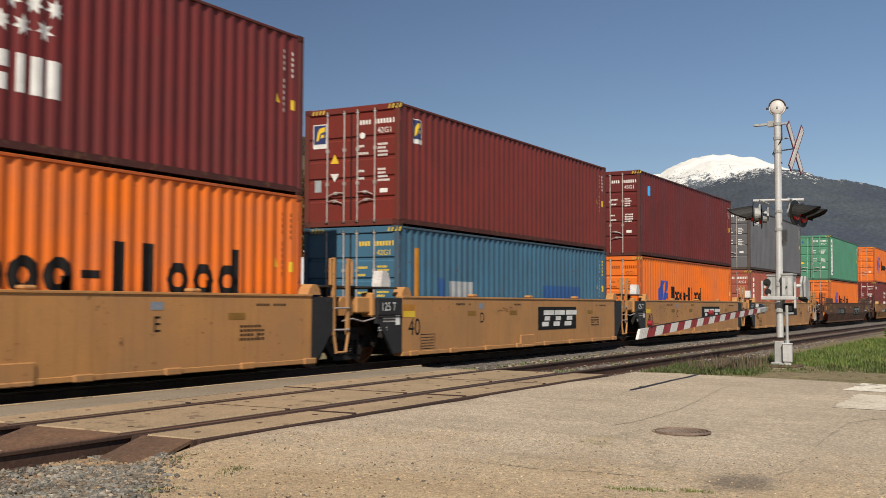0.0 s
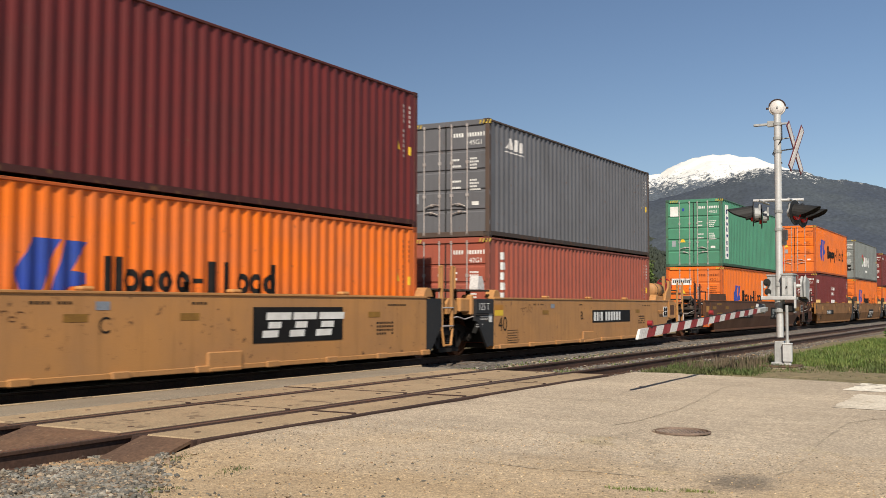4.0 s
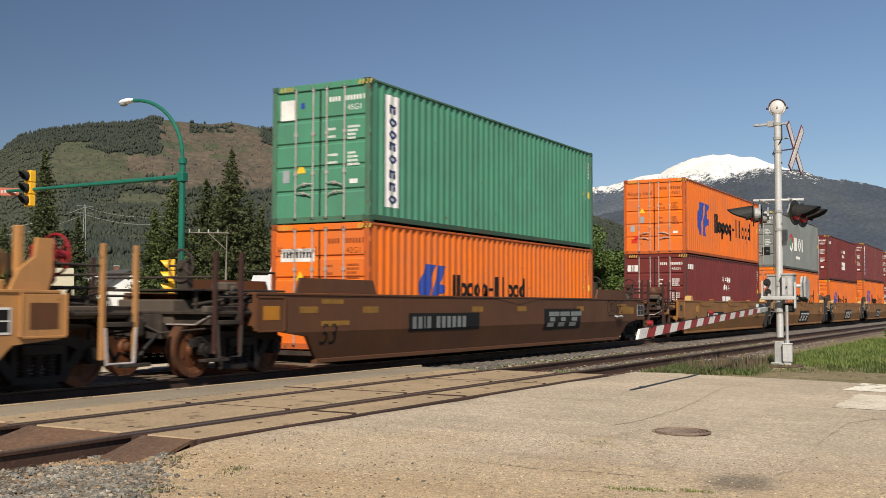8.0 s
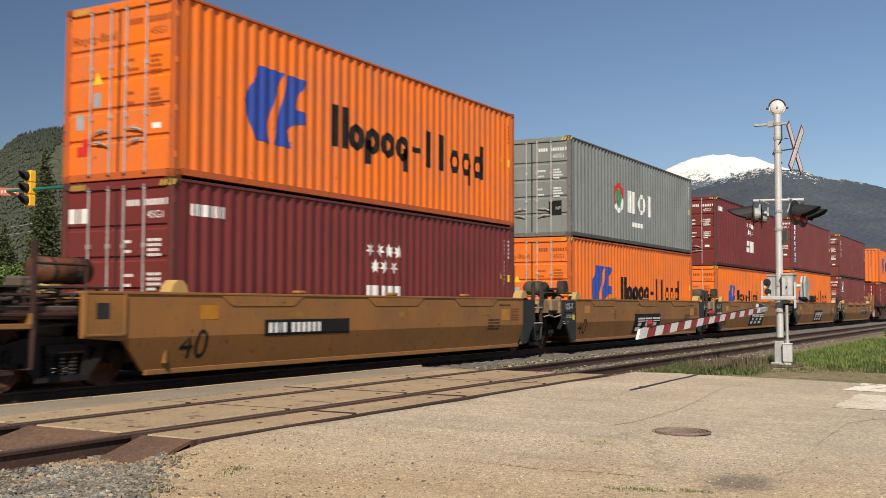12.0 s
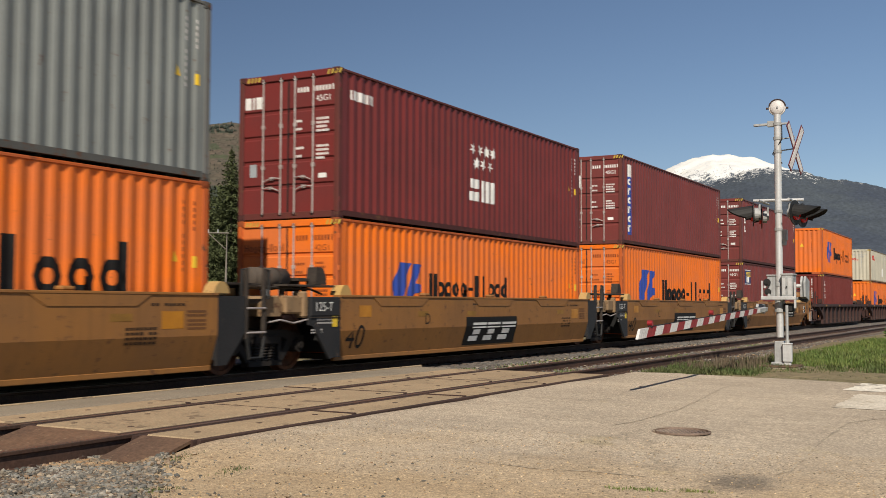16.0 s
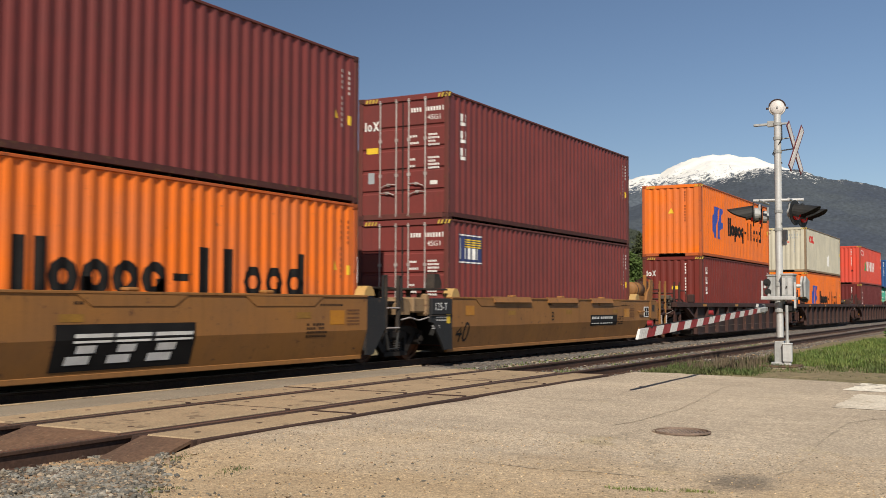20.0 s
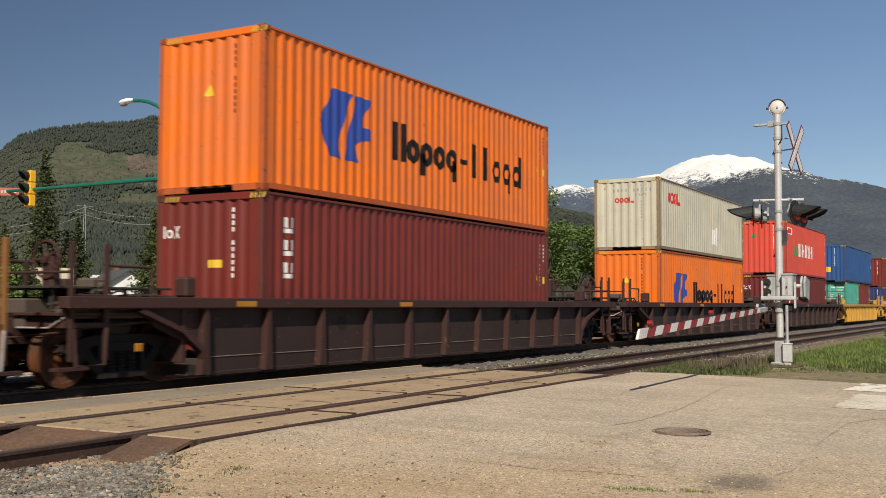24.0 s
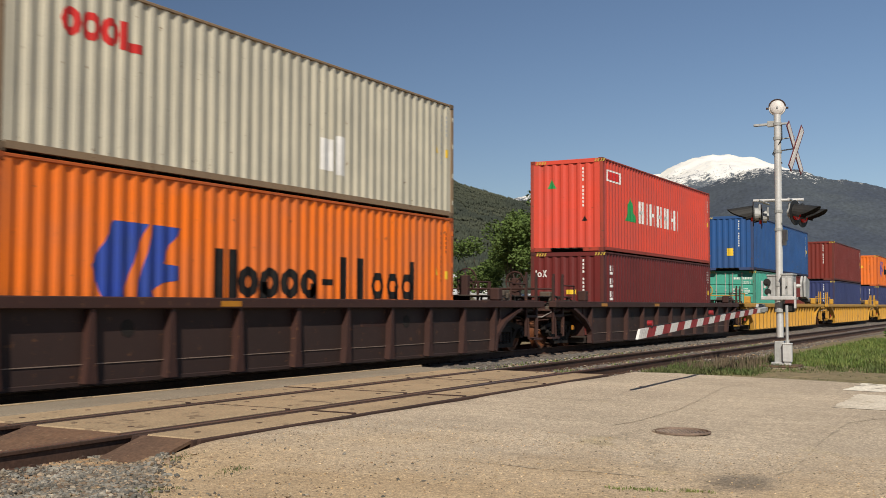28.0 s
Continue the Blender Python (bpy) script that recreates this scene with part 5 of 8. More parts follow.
    # sixth: orange with its large emblem over a star-marked maroon
    stack(93.28, well_car("grimy ochre end well with leaning lower side and platform", "ochre", "end", "joint", "", emblem=False), star_box("45G1"), orange_liner(HC, big=True, seed=4), HC)
    grey = brand_box("pale grey corrugated container with red and green disc and white word", "grey", HC, True, "45G1", 10)
    side_mark(grey, flat(*ring(3.6, 0.96, 0.95, 1.0, 0.17)[:6]), "brandred", "red part of a ring")
    side_mark(grey, flat(*ring(3.6, 0.96, 0.95, 1.0, 0.17)[6:]), "white", "pale part of a ring")
    side_mark(grey, flat(*ring(3.82, 1.18, 0.5, 0.55, 0.22)), "brandgreen", "green disc")
    side_mark(grey, flat(*[rect(4.92, 1.06, 0.34, 0.72), rect(5.36, 1.06, 0.34, 0.72)] + ring(5.98, 1.06, 0.68, 0.72, 0.16) + [rect(6.92, 1.06, 0.40, 0.72), rect(5.35, 0.62, 1.1, 0.15)]), "white", "white word in bars")
    end_mark(grey, flat(rect(1.75, 0.62, 0.40, 0.42)), "ink", "dark square panel")
    stack(109.2, well_car(och, "ochre", "joint", "joint", "E"), orange_liner(HC, seed=5), grey, HC)
    stack(124.98, well_car(och, "ochre", "joint", "joint", "D"), orange_liner(ST, seed=6), star_box("45G1"), ST)
    tall = brand_box("maroon corrugated container with upright white-edged blue word", "wine", HC, True, "45G1", 11)
    side_mark(tall, flat(rect(0.60, 0.34, 0.42, 1.90)), "brandblue", "blue upright board")
    side_mark(tall, flat(rect(0.60, 2.24, 0.42, 0.40)), "white", "white emblem field")
    marks = []
    for k in range(6):
        z = 1.96 - k * 0.305
        marks += ring(0.68, z, 0.26, 0.22, 0.075) if k in (0, 2, 4) else [rect(0.69, z, 0.075, 0.22), rect(0.69, z + 0.15, 0.24, 0.07), rect(0.855, z, 0.075, 0.12)]
    side_mark(tall, flat(*marks), "white", "white upright word in bars").location.y -= 0.003
    end_mark(tall, flat(rect(0.64, HC - 1.02, 0.38, 0.40)), "white", "white sign")
    end_mark(tall, flat(rect(0.36, HC - 0.92, 0.13, 0.16)), "skyblue", "small blue sticker")
    end_mark(tall, flat(rect(0.22, HC - 1.62, 0.30, 0.18)), "yellow", "yellow sticker")
    stack(140.78, well_car(och, "ochre", "joint", "joint", "C"), orange_liner(HC, seed=7), tall, HC)

    def short_word(h, doors, paint_name, seed, code="45G1"):
        c = brand_box("maroon corrugated container with short white word", paint_name, h, doors, code, seed)
        end_mark(c, flat(*word_bars(0.17, h - 0.78, 0.22, "iox", 0.25)), "white", "short white word")
        side_mark(c, flat(*[q for k in range(3) for q in ([rect(0.66, h - 0.70 - k * 0.40, 0.26, 0.08), rect(0.66, h - 0.60 - k * 0.40, 0.09, 0.18), rect(0.83, h - 0.60 - k * 0.40, 0.09, 0.18)])]), "white", "upright white word in bars")
        end_mark(c, flat(rect(0.22 if doors else 1.2, h - 1.32, 0.32, 0.14)), "yellow", "yellow sticker")
        return c

    lison = brand_box("wine-red corrugated container with square blue poster", "wine", HC, True, "45G1", 12)
    side_mark(lison, flat(rect(0.54, HC - 1.0, 1.15, 0.68)), "navy", "navy poster")
    for ob, dy in ((side_mark(lison, flat(rect(0.54, HC - 0.99, 1.15, 0.03), rect(0.54, HC - 0.36, 1.15, 0.03), *[rect(0.60 + k * 0.21, HC - 0.90, 0.13 if k % 2 else 0.09, 0.26) for k in range(5)], rect(0.58, HC - 0.62, 0.10, 0.2)), "white", "white bars"), 0.003),
                   (side_mark(lison, flat(*[rect(0.82, HC - 0.46 - k * 0.055, 0.82, 0.028) for k in range(4)]), "yellow", "thin yellow stripes"), 0.003)):
        ob.location.y -= dy
    stack(156.6, well_car("grimy ochre end well with brake gear and platform", "ochre", "joint", "end", "B", emblem=False), lison, short_word(HC, True, "wine", 13), HC)
    rib = "dark red-brown ribbed well car with platforms at its ends"
    stack(177.36, ribbed_car(rib), short_word(HC, False, "brownred", 14), orange_liner(HC, False, True, 8, "bright orange corrugated container with large blue emblem and black word"), HC)
    cream = brand_box("stained cream-white corrugated container with red rounded word", "cream", ST, False, None, 15, "greysticker", frame_paint="cream")
    side_mark(cream, flat(*word_bars(1.04, 1.74, 0.42, "OOOi", 0.02, bold=0.46), rect(2.28, 1.74, 0.30, 0.14)), "brandred", "red rounded word")
    end_mark(cream, flat(*word_bars(0.78, 1.70, 0.20, "OOOi", 0.02, bold=0.46), rect(1.38, 1.70, 0.12, 0.07)), "brandred", "red rounded word")
    end_mark(cream, flat(*[rect(0.72 + k * 0.15, 2.10, 0.06, 0.11) for k in range(11) if k not in (4, 10)], *[rect(1.55 + k * 0.12, 1.94, 0.05, 0.09) for k in range(4)]), "greysticker")
    side_mark(cream, flat(rect(7.1, 0.55, 0.38, 0.6), rect(7.6, 0.5, 0.3, 0.75)), "white", "paler paint patches")
    stack(199.3, ribbed_car(rib), orange_liner(HC, False, False, 9), cream, HC)
    red = brand_box("bright red corrugated container with green tree and white word", "red", HC, False, None, 16)
    side_mark(red, flat([(2.1, 1.08), (3.15, 1.08), (2.55, 1.95)]), "brandgreen", "green triangle")
    side_mark(red, flat(*word_bars(3.4, 1.08, 0.74, "ninnnni", 0.62, bold=0.36)), "white", "white word in bars")
    side_mark(red, flat(rect(0.42, 2.2, 1.2, 0.36)), "white", "white-framed sticker")
    side_mark(red, flat(rect(0.48, 2.25, 1.08, 0.26)), "brandred").location.y -= 0.003
    end_mark(red, flat([(0.58, 2.0), (0.88, 2.0), (0.72, 2.3)]), "brandgreen", "green triangle")
    end_mark(red, flat([(1.72, 0.95), (1.92, 0.95), (1.82, 1.12)]), "ink")
    stack(221.05, ribbed_car(rib), short_word(ST, False, "maroon2", 17), red, ST)
    yel = "yellow ribbed well car carrying stacked containers"
    blue = brand_box("royal-blue corrugated container with small stickers", "royal", ST, False, None, 18, length=13.716)
    end_mark(blue, flat(rect(1.2, 0.7, 0.3, 0.35)), "yellow", "yellow sticker")
    t1 = brand_box("short teal corrugated container", "teal", ST, True, "22G1", 19, length=6.058)
    t2 = brand_box("short brown-red corrugated container", "brownred", ST, True, "22G1", 20, length=6.058)
    stack(241.07, ribbed_car(yel, True), [(t1, 0.0), (t2, 6.13)], blue, ST, -0.3)
    stack(263.5, ribbed_car(yel, True), brand_box("dark navy corrugated steel container", "navy", ST, False, None, 21), brand_box("faded brown-red corrugated container with pale code", "brownred", ST, False, None, 22), ST)
    stack(285.6, ribbed_car(yel, True), brand_box("dark navy corrugated steel container", "navy", ST, False, None, 23), orange_liner(ST, False, True, 10), ST)


build_train()

# ---- ground, road, tracks ----
M["chipseal"] = surf("dusty_grey_chipseal", (0.455, 0.372, 0.276), (0.375, 0.307, 0.230), 0.5, 60, 0.9, 0, 0.6, (0.40, 0.325, 0.215), 0.25, 0.9, grain=0.24, depth=0.010, chips=0.16, chip_scale=70)
# bleached-panel colour darkened for the shade beneath the train
M["fardeck"] = surf("shade_darkened_crossing_panel", (0.155, 0.115, 0.078), (0.11, 0.08, 0.055), 0.9, 35, 0.85, 0, 0.25, (0.07, 0.05, 0.035), 0.6, 2.5, grain=0.2, depth=0.01)
M["strip"] = surf("worn_grey_asphalt", (0.235, 0.195, 0.14), (0.19, 0.155, 0.11), 0.6, 55, 0.9, 0, 0.4, (0.33, 0.27, 0.19), 0.3, 1.5, grain=0.22, depth=0.008, chips=0.14, chip_scale=70)
M["roadmix"] = M["chipseal"].copy()
M["roadmix"].name = "chipseal_running_into_sand"


def sand_over(m, sand, dark):
    """Sand and gravel spread over the near part of the road, with a ragged border of its own, old patches and long cracks."""
    nt, N, L = m.node_tree, m.node_tree.nodes, m.node_tree.links
    bsdf = N["Principled BSDF"]
    col = bsdf.inputs["Base Color"].links[0].from_socket
    geo = N.new("ShaderNodeNewGeometry")

    def math_node(op, a, b, c=None):
        n = N.new("ShaderNodeMath")
        n.operation = op
        for k, v in enumerate((a, b) if c is None else (a, b, c)):
            if isinstance(v, (int, float)):
                n.inputs[k].default_value = v
            else:
                L.new(v, n.inputs[k])
        return n.outputs[0]

    def tex(scale, detail=5.0, dist=0.0):
        n = N.new("ShaderNodeTexNoise")
        n.inputs["Scale"].default_value, n.inputs["Detail"].default_value, n.inputs["Distortion"].default_value = scale, detail, dist
        n.inputs["Roughness"].default_value = 0.65
        L.new(geo.outputs["Position"], n.inputs["Vector"])
        return n.outputs["Fac"]

    def lay(fac, a, b):
        x = N.new("ShaderNodeMix")
        x.data_type = "RGBA"
        L.new(fac, x.inputs[0])
        for sock, v in ((x.inputs[6], a), (x.inputs[7], b)):
            if isinstance(v, tuple):
                sock.default_value = (*v, 1)
            else:
                L.new(v, sock)
        return x.outputs[2]

    def ramp(v, lo, hi, top=1.0):
        r = N.new("ShaderNodeMapRange")
        r.inputs["From Min"].default_value, r.inputs["From Max"].default_value, r.inputs["To Max"].default_value = lo, hi, top
        L.new(v, r.inputs["Value"])
        return r.outputs[0]

    dot = N.new("ShaderNodeVectorMath")
    dot.operation = "DOT_PRODUCT"
    dot.inputs[1].default_value = (1.0, 0.12, 0)
    L.new(geo.outputs["Position"], dot.inputs[0])
    edge = math_node("MULTIPLY_ADD", tex(0.55), -6.0, dot.outputs["Value"])
    sandy = lay(tex(1.7), sand, tuple(v * 0.72 for v in sand))
    col = lay(ramp(edge, 6.6, 3.6, 0.85), col, sandy)
    col = lay(ramp(tex(0.9, 6.0, 1.0), 0.60, 0.70, 0.35), col, dark)
    # an old oil spill
    rel = N.new("ShaderNodeVectorMath")
    rel.operation = "MULTIPLY_ADD"
    rel.inputs[1].default_value, rel.inputs[2].default_value = (2.6, 3.4, 0), (-2.6 * 7.78, -3.4 * 1.92, 0)
    L.new(geo.outputs["Position"], rel.inputs[0])
    far = N.new("ShaderNodeVectorMath")
    far.operation = "LENGTH"
    L.new(rel.outputs[0], far.inputs[0])
    spill = math_node("MULTIPLY_ADD", tex(4.0), 1.5, far.outputs["Value"])
    col = lay(ramp(spill, 1.95, 1.25, 0.72), col, (0.10, 0.085, 0.07))
    wave = N.new("ShaderNodeTexVoronoi")
    wave.feature = "DISTANCE_TO_EDGE"
    wave.inputs["Scale"].default_value = 0.22
    wp = N.new("ShaderNodeVectorMath")
    wp.operation = "MULTIPLY_ADD"
    wp.inputs[1].default_value = (0.8, 0.8, 0.8)
    nz = N.new("ShaderNodeTexNoise")
    nz.inputs["Scale"].default_value = 1.3
    L.new(geo.outputs["Position"], nz.inputs["Vector"])
    L.new(nz.outputs["Color"], wp.inputs[0])
    L.new(geo.outputs["Position"], wp.inputs[2])
    L.new(wp.outputs[0], wave.inputs["Vector"])
    col = lay(ramp(wave.outputs["Distance"], 0.005, 0.0, 0.4), col, dark)
    # wear along the wheel tracks, and coarse specks
    along = N.new("ShaderNodeVectorMath")
    along.operation = "MULTIPLY"
    along.inputs[1].default_value = (3.4, 0.35, 1.0)
    L.new(geo.outputs["Position"], along.inputs[0])
    wear = N.new("ShaderNodeTexNoise")
    wear.inputs["Scale"].default_value, wear.inputs["Detail"].default_value, wear.inputs["Roughness"].default_value = 1.0, 6.0, 0.7
    L.new(along.outputs[0], wear.inputs["Vector"])

    def times(a, b):
        x = N.new("ShaderNodeMix")
        x.data_type, x.blend_type = "RGBA", "MULTIPLY"
        x.inputs[0].default_value = 1.0
        L.new(a, x.inputs[6])
        L.new(b, x.inputs[7])
        return x.outputs[2]

    col = times(col, lay(ramp(wear.outputs["Fac"], 0.34, 0.66), (0.89, 0.88, 0.87), (1.09, 1.09, 1.085)))
    col = times(col, lay(ramp(tex(24.0, 2.0), 0.32, 0.68), (0.76, 0.76, 0.76), (1.24, 1.23, 1.2)))
    fine = tex(70.0, 3.0)
    col2 = N.new("ShaderNodeMix")
    col2.data_type, col2.blend_type = "RGBA", "MULTIPLY"
    col2.inputs[0].default_value = 1.0
    L.new(col, col2.inputs[6])
    L.new(lay(ramp(fine, 0.35, 0.65), (0.58, 0.58, 0.58), (1.36, 1.36, 1.34)), col2.inputs[7])
    L.new(col2.outputs[2], bsdf.inputs["Base Color"])


sand_over(M["roadmix"], (0.455, 0.330, 0.198), (0.20, 0.165, 0.12))
M["earth"] = surf("dry_grassy_earth", (0.15, 0.125, 0.06), (0.20, 0.155, 0.085), 0.25, 6, 0.95, 0, 0.6, (0.2, 0.16, 0.09), 0.6, 1.5, grain=0.35, depth=0.05)
M["ballast"] = surf("grey_ballast", (0.17, 0.15, 0.125), (0.125, 0.10, 0.08), 1.2, 18, 0.95, 0, 1.0, (0.10, 0.085, 0.07), 0.9, 14, grain=0.4, depth=0.05, chips=0.45, chip_scale=16)
M["stone"] = surf("broken_grey_stone", (0.22, 0.20, 0.18), (0.14, 0.125, 0.11), 3, 30, 0.9, 0, 0.3, (0.26, 0.19, 0.13), 0.9, 2.0, grain=0.25, island=0.55)
M["pebble"] = surf("buff_pebble", (0.30, 0.25, 0.18), (0.20, 0.165, 0.12), 3, 30, 0.9, 0, 0.3, grain=0.25, island=0.5)
M["rubber"] = surf("sun_bleached_crossing_panel", (0.345, 0.25, 0.15), (0.275, 0.20, 0.12), 0.9, 35, 0.85, 0, 0.25, (0.17, 0.12, 0.075), 0.6, 2.5, grain=0.2, depth=0.01, chips=0.12)
M["joint"] = surf("dark_joint_filler", (0.055, 0.030, 0.022), (0.038, 0.022, 0.017), 2, 30, 0.85, 0, 0.2)
M["rampsteel"] = surf("rusted_ramp_plate", (0.145, 0.085, 0.052), (0.10, 0.06, 0.04), 1.5, 25, 0.75, 0.1, 0.15, (0.2, 0.13, 0.08), 0.5)
M["railside"] = surf("rusty_rail_side", (0.085, 0.045, 0.03), (0.06, 0.035, 0.025), 2, 30, 0.75, 0.2, 0.15)
M["railhead"] = surf("worn_rail_head", (0.20, 0.145, 0.115), (0.15, 0.11, 0.09), 2, 40, 0.45, 0.7, 0.05)
M["tie"] = surf("old_timber_tie", (0.09, 0.065, 0.048), (0.13, 0.10, 0.075), 2, 25, 0.9, 0, 0.5, stretch=(4, 1, 1))
M["concrete"] = surf("pale_concrete", (0.50, 0.47, 0.41), (0.42, 0.39, 0.34), 1.5, 25, 0.85, 0, 0.2)
M["roadpaint_old"] = surf("nearly_gone_pale_patch", (0.60, 0.53, 0.42), (0.50, 0.43, 0.33), 1.2, 40, 0.9, 0, 0.3, (0.38, 0.31, 0.22), 0.9, 3, chips=0.2)
M["roadpaint"] = surf("worn_pale_patch", (0.72, 0.66, 0.54), (0.60, 0.53, 0.42), 1.2, 18, 0.85, 0, 0.3, (0.3, 0.26, 0.2), 0.9, 3)
M["grassblade"] = surf("spring_grass", (0.060, 0.115, 0.018), (0.150, 0.170, 0.045), 1.6, 9, 0.7, 0, 0.0, grain=0.35)
M["weed"] = surf("dull_green_weeds", (0.060, 0.092, 0.022), (0.105, 0.105, 0.042), 1.2, 12, 0.8, 0, 0.0, grain=0.35)
M["drygrass"] = surf("dry_weed_stalks", (0.14, 0.105, 0.065), (0.085, 0.065, 0.042), 1.5, 12, 0.85, 0, 0.0, grain=0.3)


def grid_sheet(name, xs, ys, height, material, label, kind="structure", category="ground"):
    X, Y = np.meshgrid(xs, ys, indexing="ij")
    Z = height(X, Y)
    v = np.stack([X, Y, Z], -1).reshape(-1, 3)
    nx, ny = len(xs), len(ys)
    i = np.arange((nx - 1) * ny).reshape(nx - 1, ny)[:, :-1].ravel()
    f = np.stack([i, i + ny, i + ny + 1, i + 1], -1)
    me = bpy.data.meshes.new(name)
    me.from_pydata(v.tolist(), [], f.tolist())
    me.materials.append(None)
    me.polygons.foreach_set("use_smooth", [True] * len(me.polygons))
    return whole(name, me, material, label, category, kind=kind)


def wobble(X, Y, s, seed=0.0):
    """Cheap smooth noise from sines."""
    return (np.sin(X * 1.7 / s + seed) * np.cos(Y * 1.3 / s + 2 * seed) + 0.5 * np.sin(X * 3.9 / s + Y * 2.9 / s + seed) + 0.35 * np.sin(X * 7.3 / s - Y * 6.1 / s + 3 * seed)) / 1.85


def ground_height(X, Y):
    far = np.clip((np.hypot(X, Y) - 60) / 400, 0, 1)
    bank = np.clip((X - 17.5) / 1.0, 0, 1) * np.clip((6.9 - Y) / 0.9, 0, 1) * np.clip((70 - X) / 10, 0, 1)
    return -0.30 + 0.235 * bank + 0.05 * wobble(X, Y, 2.0, 1.0) * (1 - far) + 0.0 * far


xs = np.concatenate([[-3500, -1500, -600, -200, -60], np.arange(-20, 70, 0.5), [75, 85, 100, 130, 180, 260, 400, 700, 1200, 2200, 4000, 7000]])
ys = np.concatenate([[-3500, -1500, -500, -150, -50], np.arange(-15, 40, 0.5), [45, 55, 70, 100, 150, 240, 400, 700, 1200, 2200, 4000, 7000]])
grid_sheet("ground", xs, ys, ground_height, "earth", "open ground of grass and dry earth")

ROAD_X0, ROAD_X1 = 6.2, 18.75


def road_height(X, Y):
    return -0.012 - 0.10 * np.clip((5.8 - Y) / 6, 0, 1) + 0.010 * wobble(X, Y, 1.6, 2.0) - 0.12 * np.clip((Y - 4.4 + 0.25 * wobble(X, X, 0.6, 1.0)) / 1.6, 0, 1) * np.clip((7.15 - X) / 1.0, 0, 1)


# the road's surface on this side of the tracks, with a ragged edge at its right
def road_sheet(name, x0, x1, y0, y1, material, label, height, rag0=0.0, rag1=0.0, step=0.2):
    nx, ny = max(2, int((x1 - x0) / step)), max(2, int((y1 - y0) / step))
    U, V = np.meshgrid(np.linspace(0, 1, nx), np.linspace(0, 1, ny), indexing="ij")
    Y = y0 + (y1 - y0) * V
    left = x0 + rag0 * wobble(Y, Y * 0.3, 0.5, 4.0)
    right = x1 + rag1 * wobble(Y, Y * 0.7, 0.4, 7.0)
    X = left + (right - left) * U
    Z = height(X, Y)
    rim = np.minimum(np.minimum(U * (x1 - x0), (1 - U) * (x1 - x0)), np.minimum(V * (y1 - y0), (1 - V) * (y1 - y0)))
    Z = Z - 0.10 * np.clip(1 - rim / 0.12, 0, 1)
    v = np.stack([X, Y, Z], -1).reshape(-1, 3)
    i = np.arange((nx - 1) * ny).reshape(nx - 1, ny)[:, :-1].ravel()
    me = bpy.data.meshes.new(name)
    me.from_pydata(v.tolist(), [], np.stack([i, i + ny, i + ny + 1, i + 1], -1).tolist())
    me.materials.append(None)
    me.polygons.foreach_set("use_smooth", [True] * len(me.polygons))
    return whole(name, me, material, label, "road", kind="structure")


road_sheet("road", -10, ROAD_X1, -14, 6.57, "roadmix", "dusty grey chip-sealed road with sandy gravel shoulder", road_height, 0.35, 0.10)
road_sheet("road_between_tracks", 6.4, 17.95, 9.56, 10.82, "strip", "grey asphalt strip between the two tracks", lambda X, Y: -0.014 + 0 * X, 0.1, 0.15)
road_sheet("road_beyond", 5.0, 19.0, 14.4, 60, "chipseal", "grey road running on beyond the tracks", lambda X, Y: -0.02 - 0.002 * (Y - 14), 0.1, 0.1, 0.6)


def ballast_bed(name, yc, label, x0=-60, x1=420):
    prof = [(-2.6, -0.34), (-1.75, -0.20), (-0.95, -0.165), (-0.70, -0.165), (0.0, -0.16), (0.70, -0.165), (0.95, -0.165), (1.75, -0.20), (2.6, -0.34)]
    xs2 = np.concatenate([np.arange(x0, 0, 4.0), np.arange(0, 45, 0.35), np.arange(45, x1, 5.0)])
    bm_v, faces = [], []
    n = len(prof)
    rnd = np.random.RandomState(3)
    for i, x in enumerate(xs2):
        for dy, z in prof:
            bm_v.append((x, yc + dy, z + 0.02 * (rnd.rand() - 0.5)))
    for i in range(len(xs2) - 1):
        for j in range(n - 1):
            faces.append((i * n + j, (i + 1) * n + j, (i + 1) * n + j + 1, i * n + j + 1))
    me = bpy.data.meshes.new(name)
    me.from_pydata(bm_v, [], faces)
    me.materials.append(None)
    return whole(name, me, "ballast", label, "ballast", kind="structure")


ballast_bed("ballast_near", NEAR_Y, "grey crushed-stone bed of the near track")
ballast_bed("ballast_far", TRACK_Y, "grey crushed-stone bed of the far track")


def rail_line(y, label):
    r = thing("rail", label, "rail", pose(0, y, 0), "rails", "structure")
    web = prism([(-0.07, -0.17), (0.07, -0.17), (0.07, -0.158), (0.012, -0.145), (0.010, -0.045), (0.034, -0.032), (0.036, -0.006), (-0.036, -0.006), (-0.034, -0.032), (-0.010, -0.045), (-0.012, -0.145), (-0.07, -0.158)], -60, 420, axis="x")
    part("rail_web", web, "railside", r)
    part("rail_head", boxes((-60, 420, -0.034, 0.034, -0.006, 0.0)), "railhead", r)


for yc in (NEAR_Y, TRACK_Y):
    for s in (-0.7525, 0.7525):
        rail_line(yc + s, "rusty steel rail with worn head")

tie_mesh = shared("timber_tie", lambda: boxes((-0.11, 0.11, -1.3, 1.3, -0.33, -0.165), bevel=0.012))
spike = shared("tie_plate", lambda: boxes((-0.09, 0.09, -0.17, 0.17, -0.168, -0.158), (-0.03, 0.03, 0.07, 0.10, -0.16, -0.13), (-0.03, 0.03, -0.10, -0.07, -0.16, -0.13)))
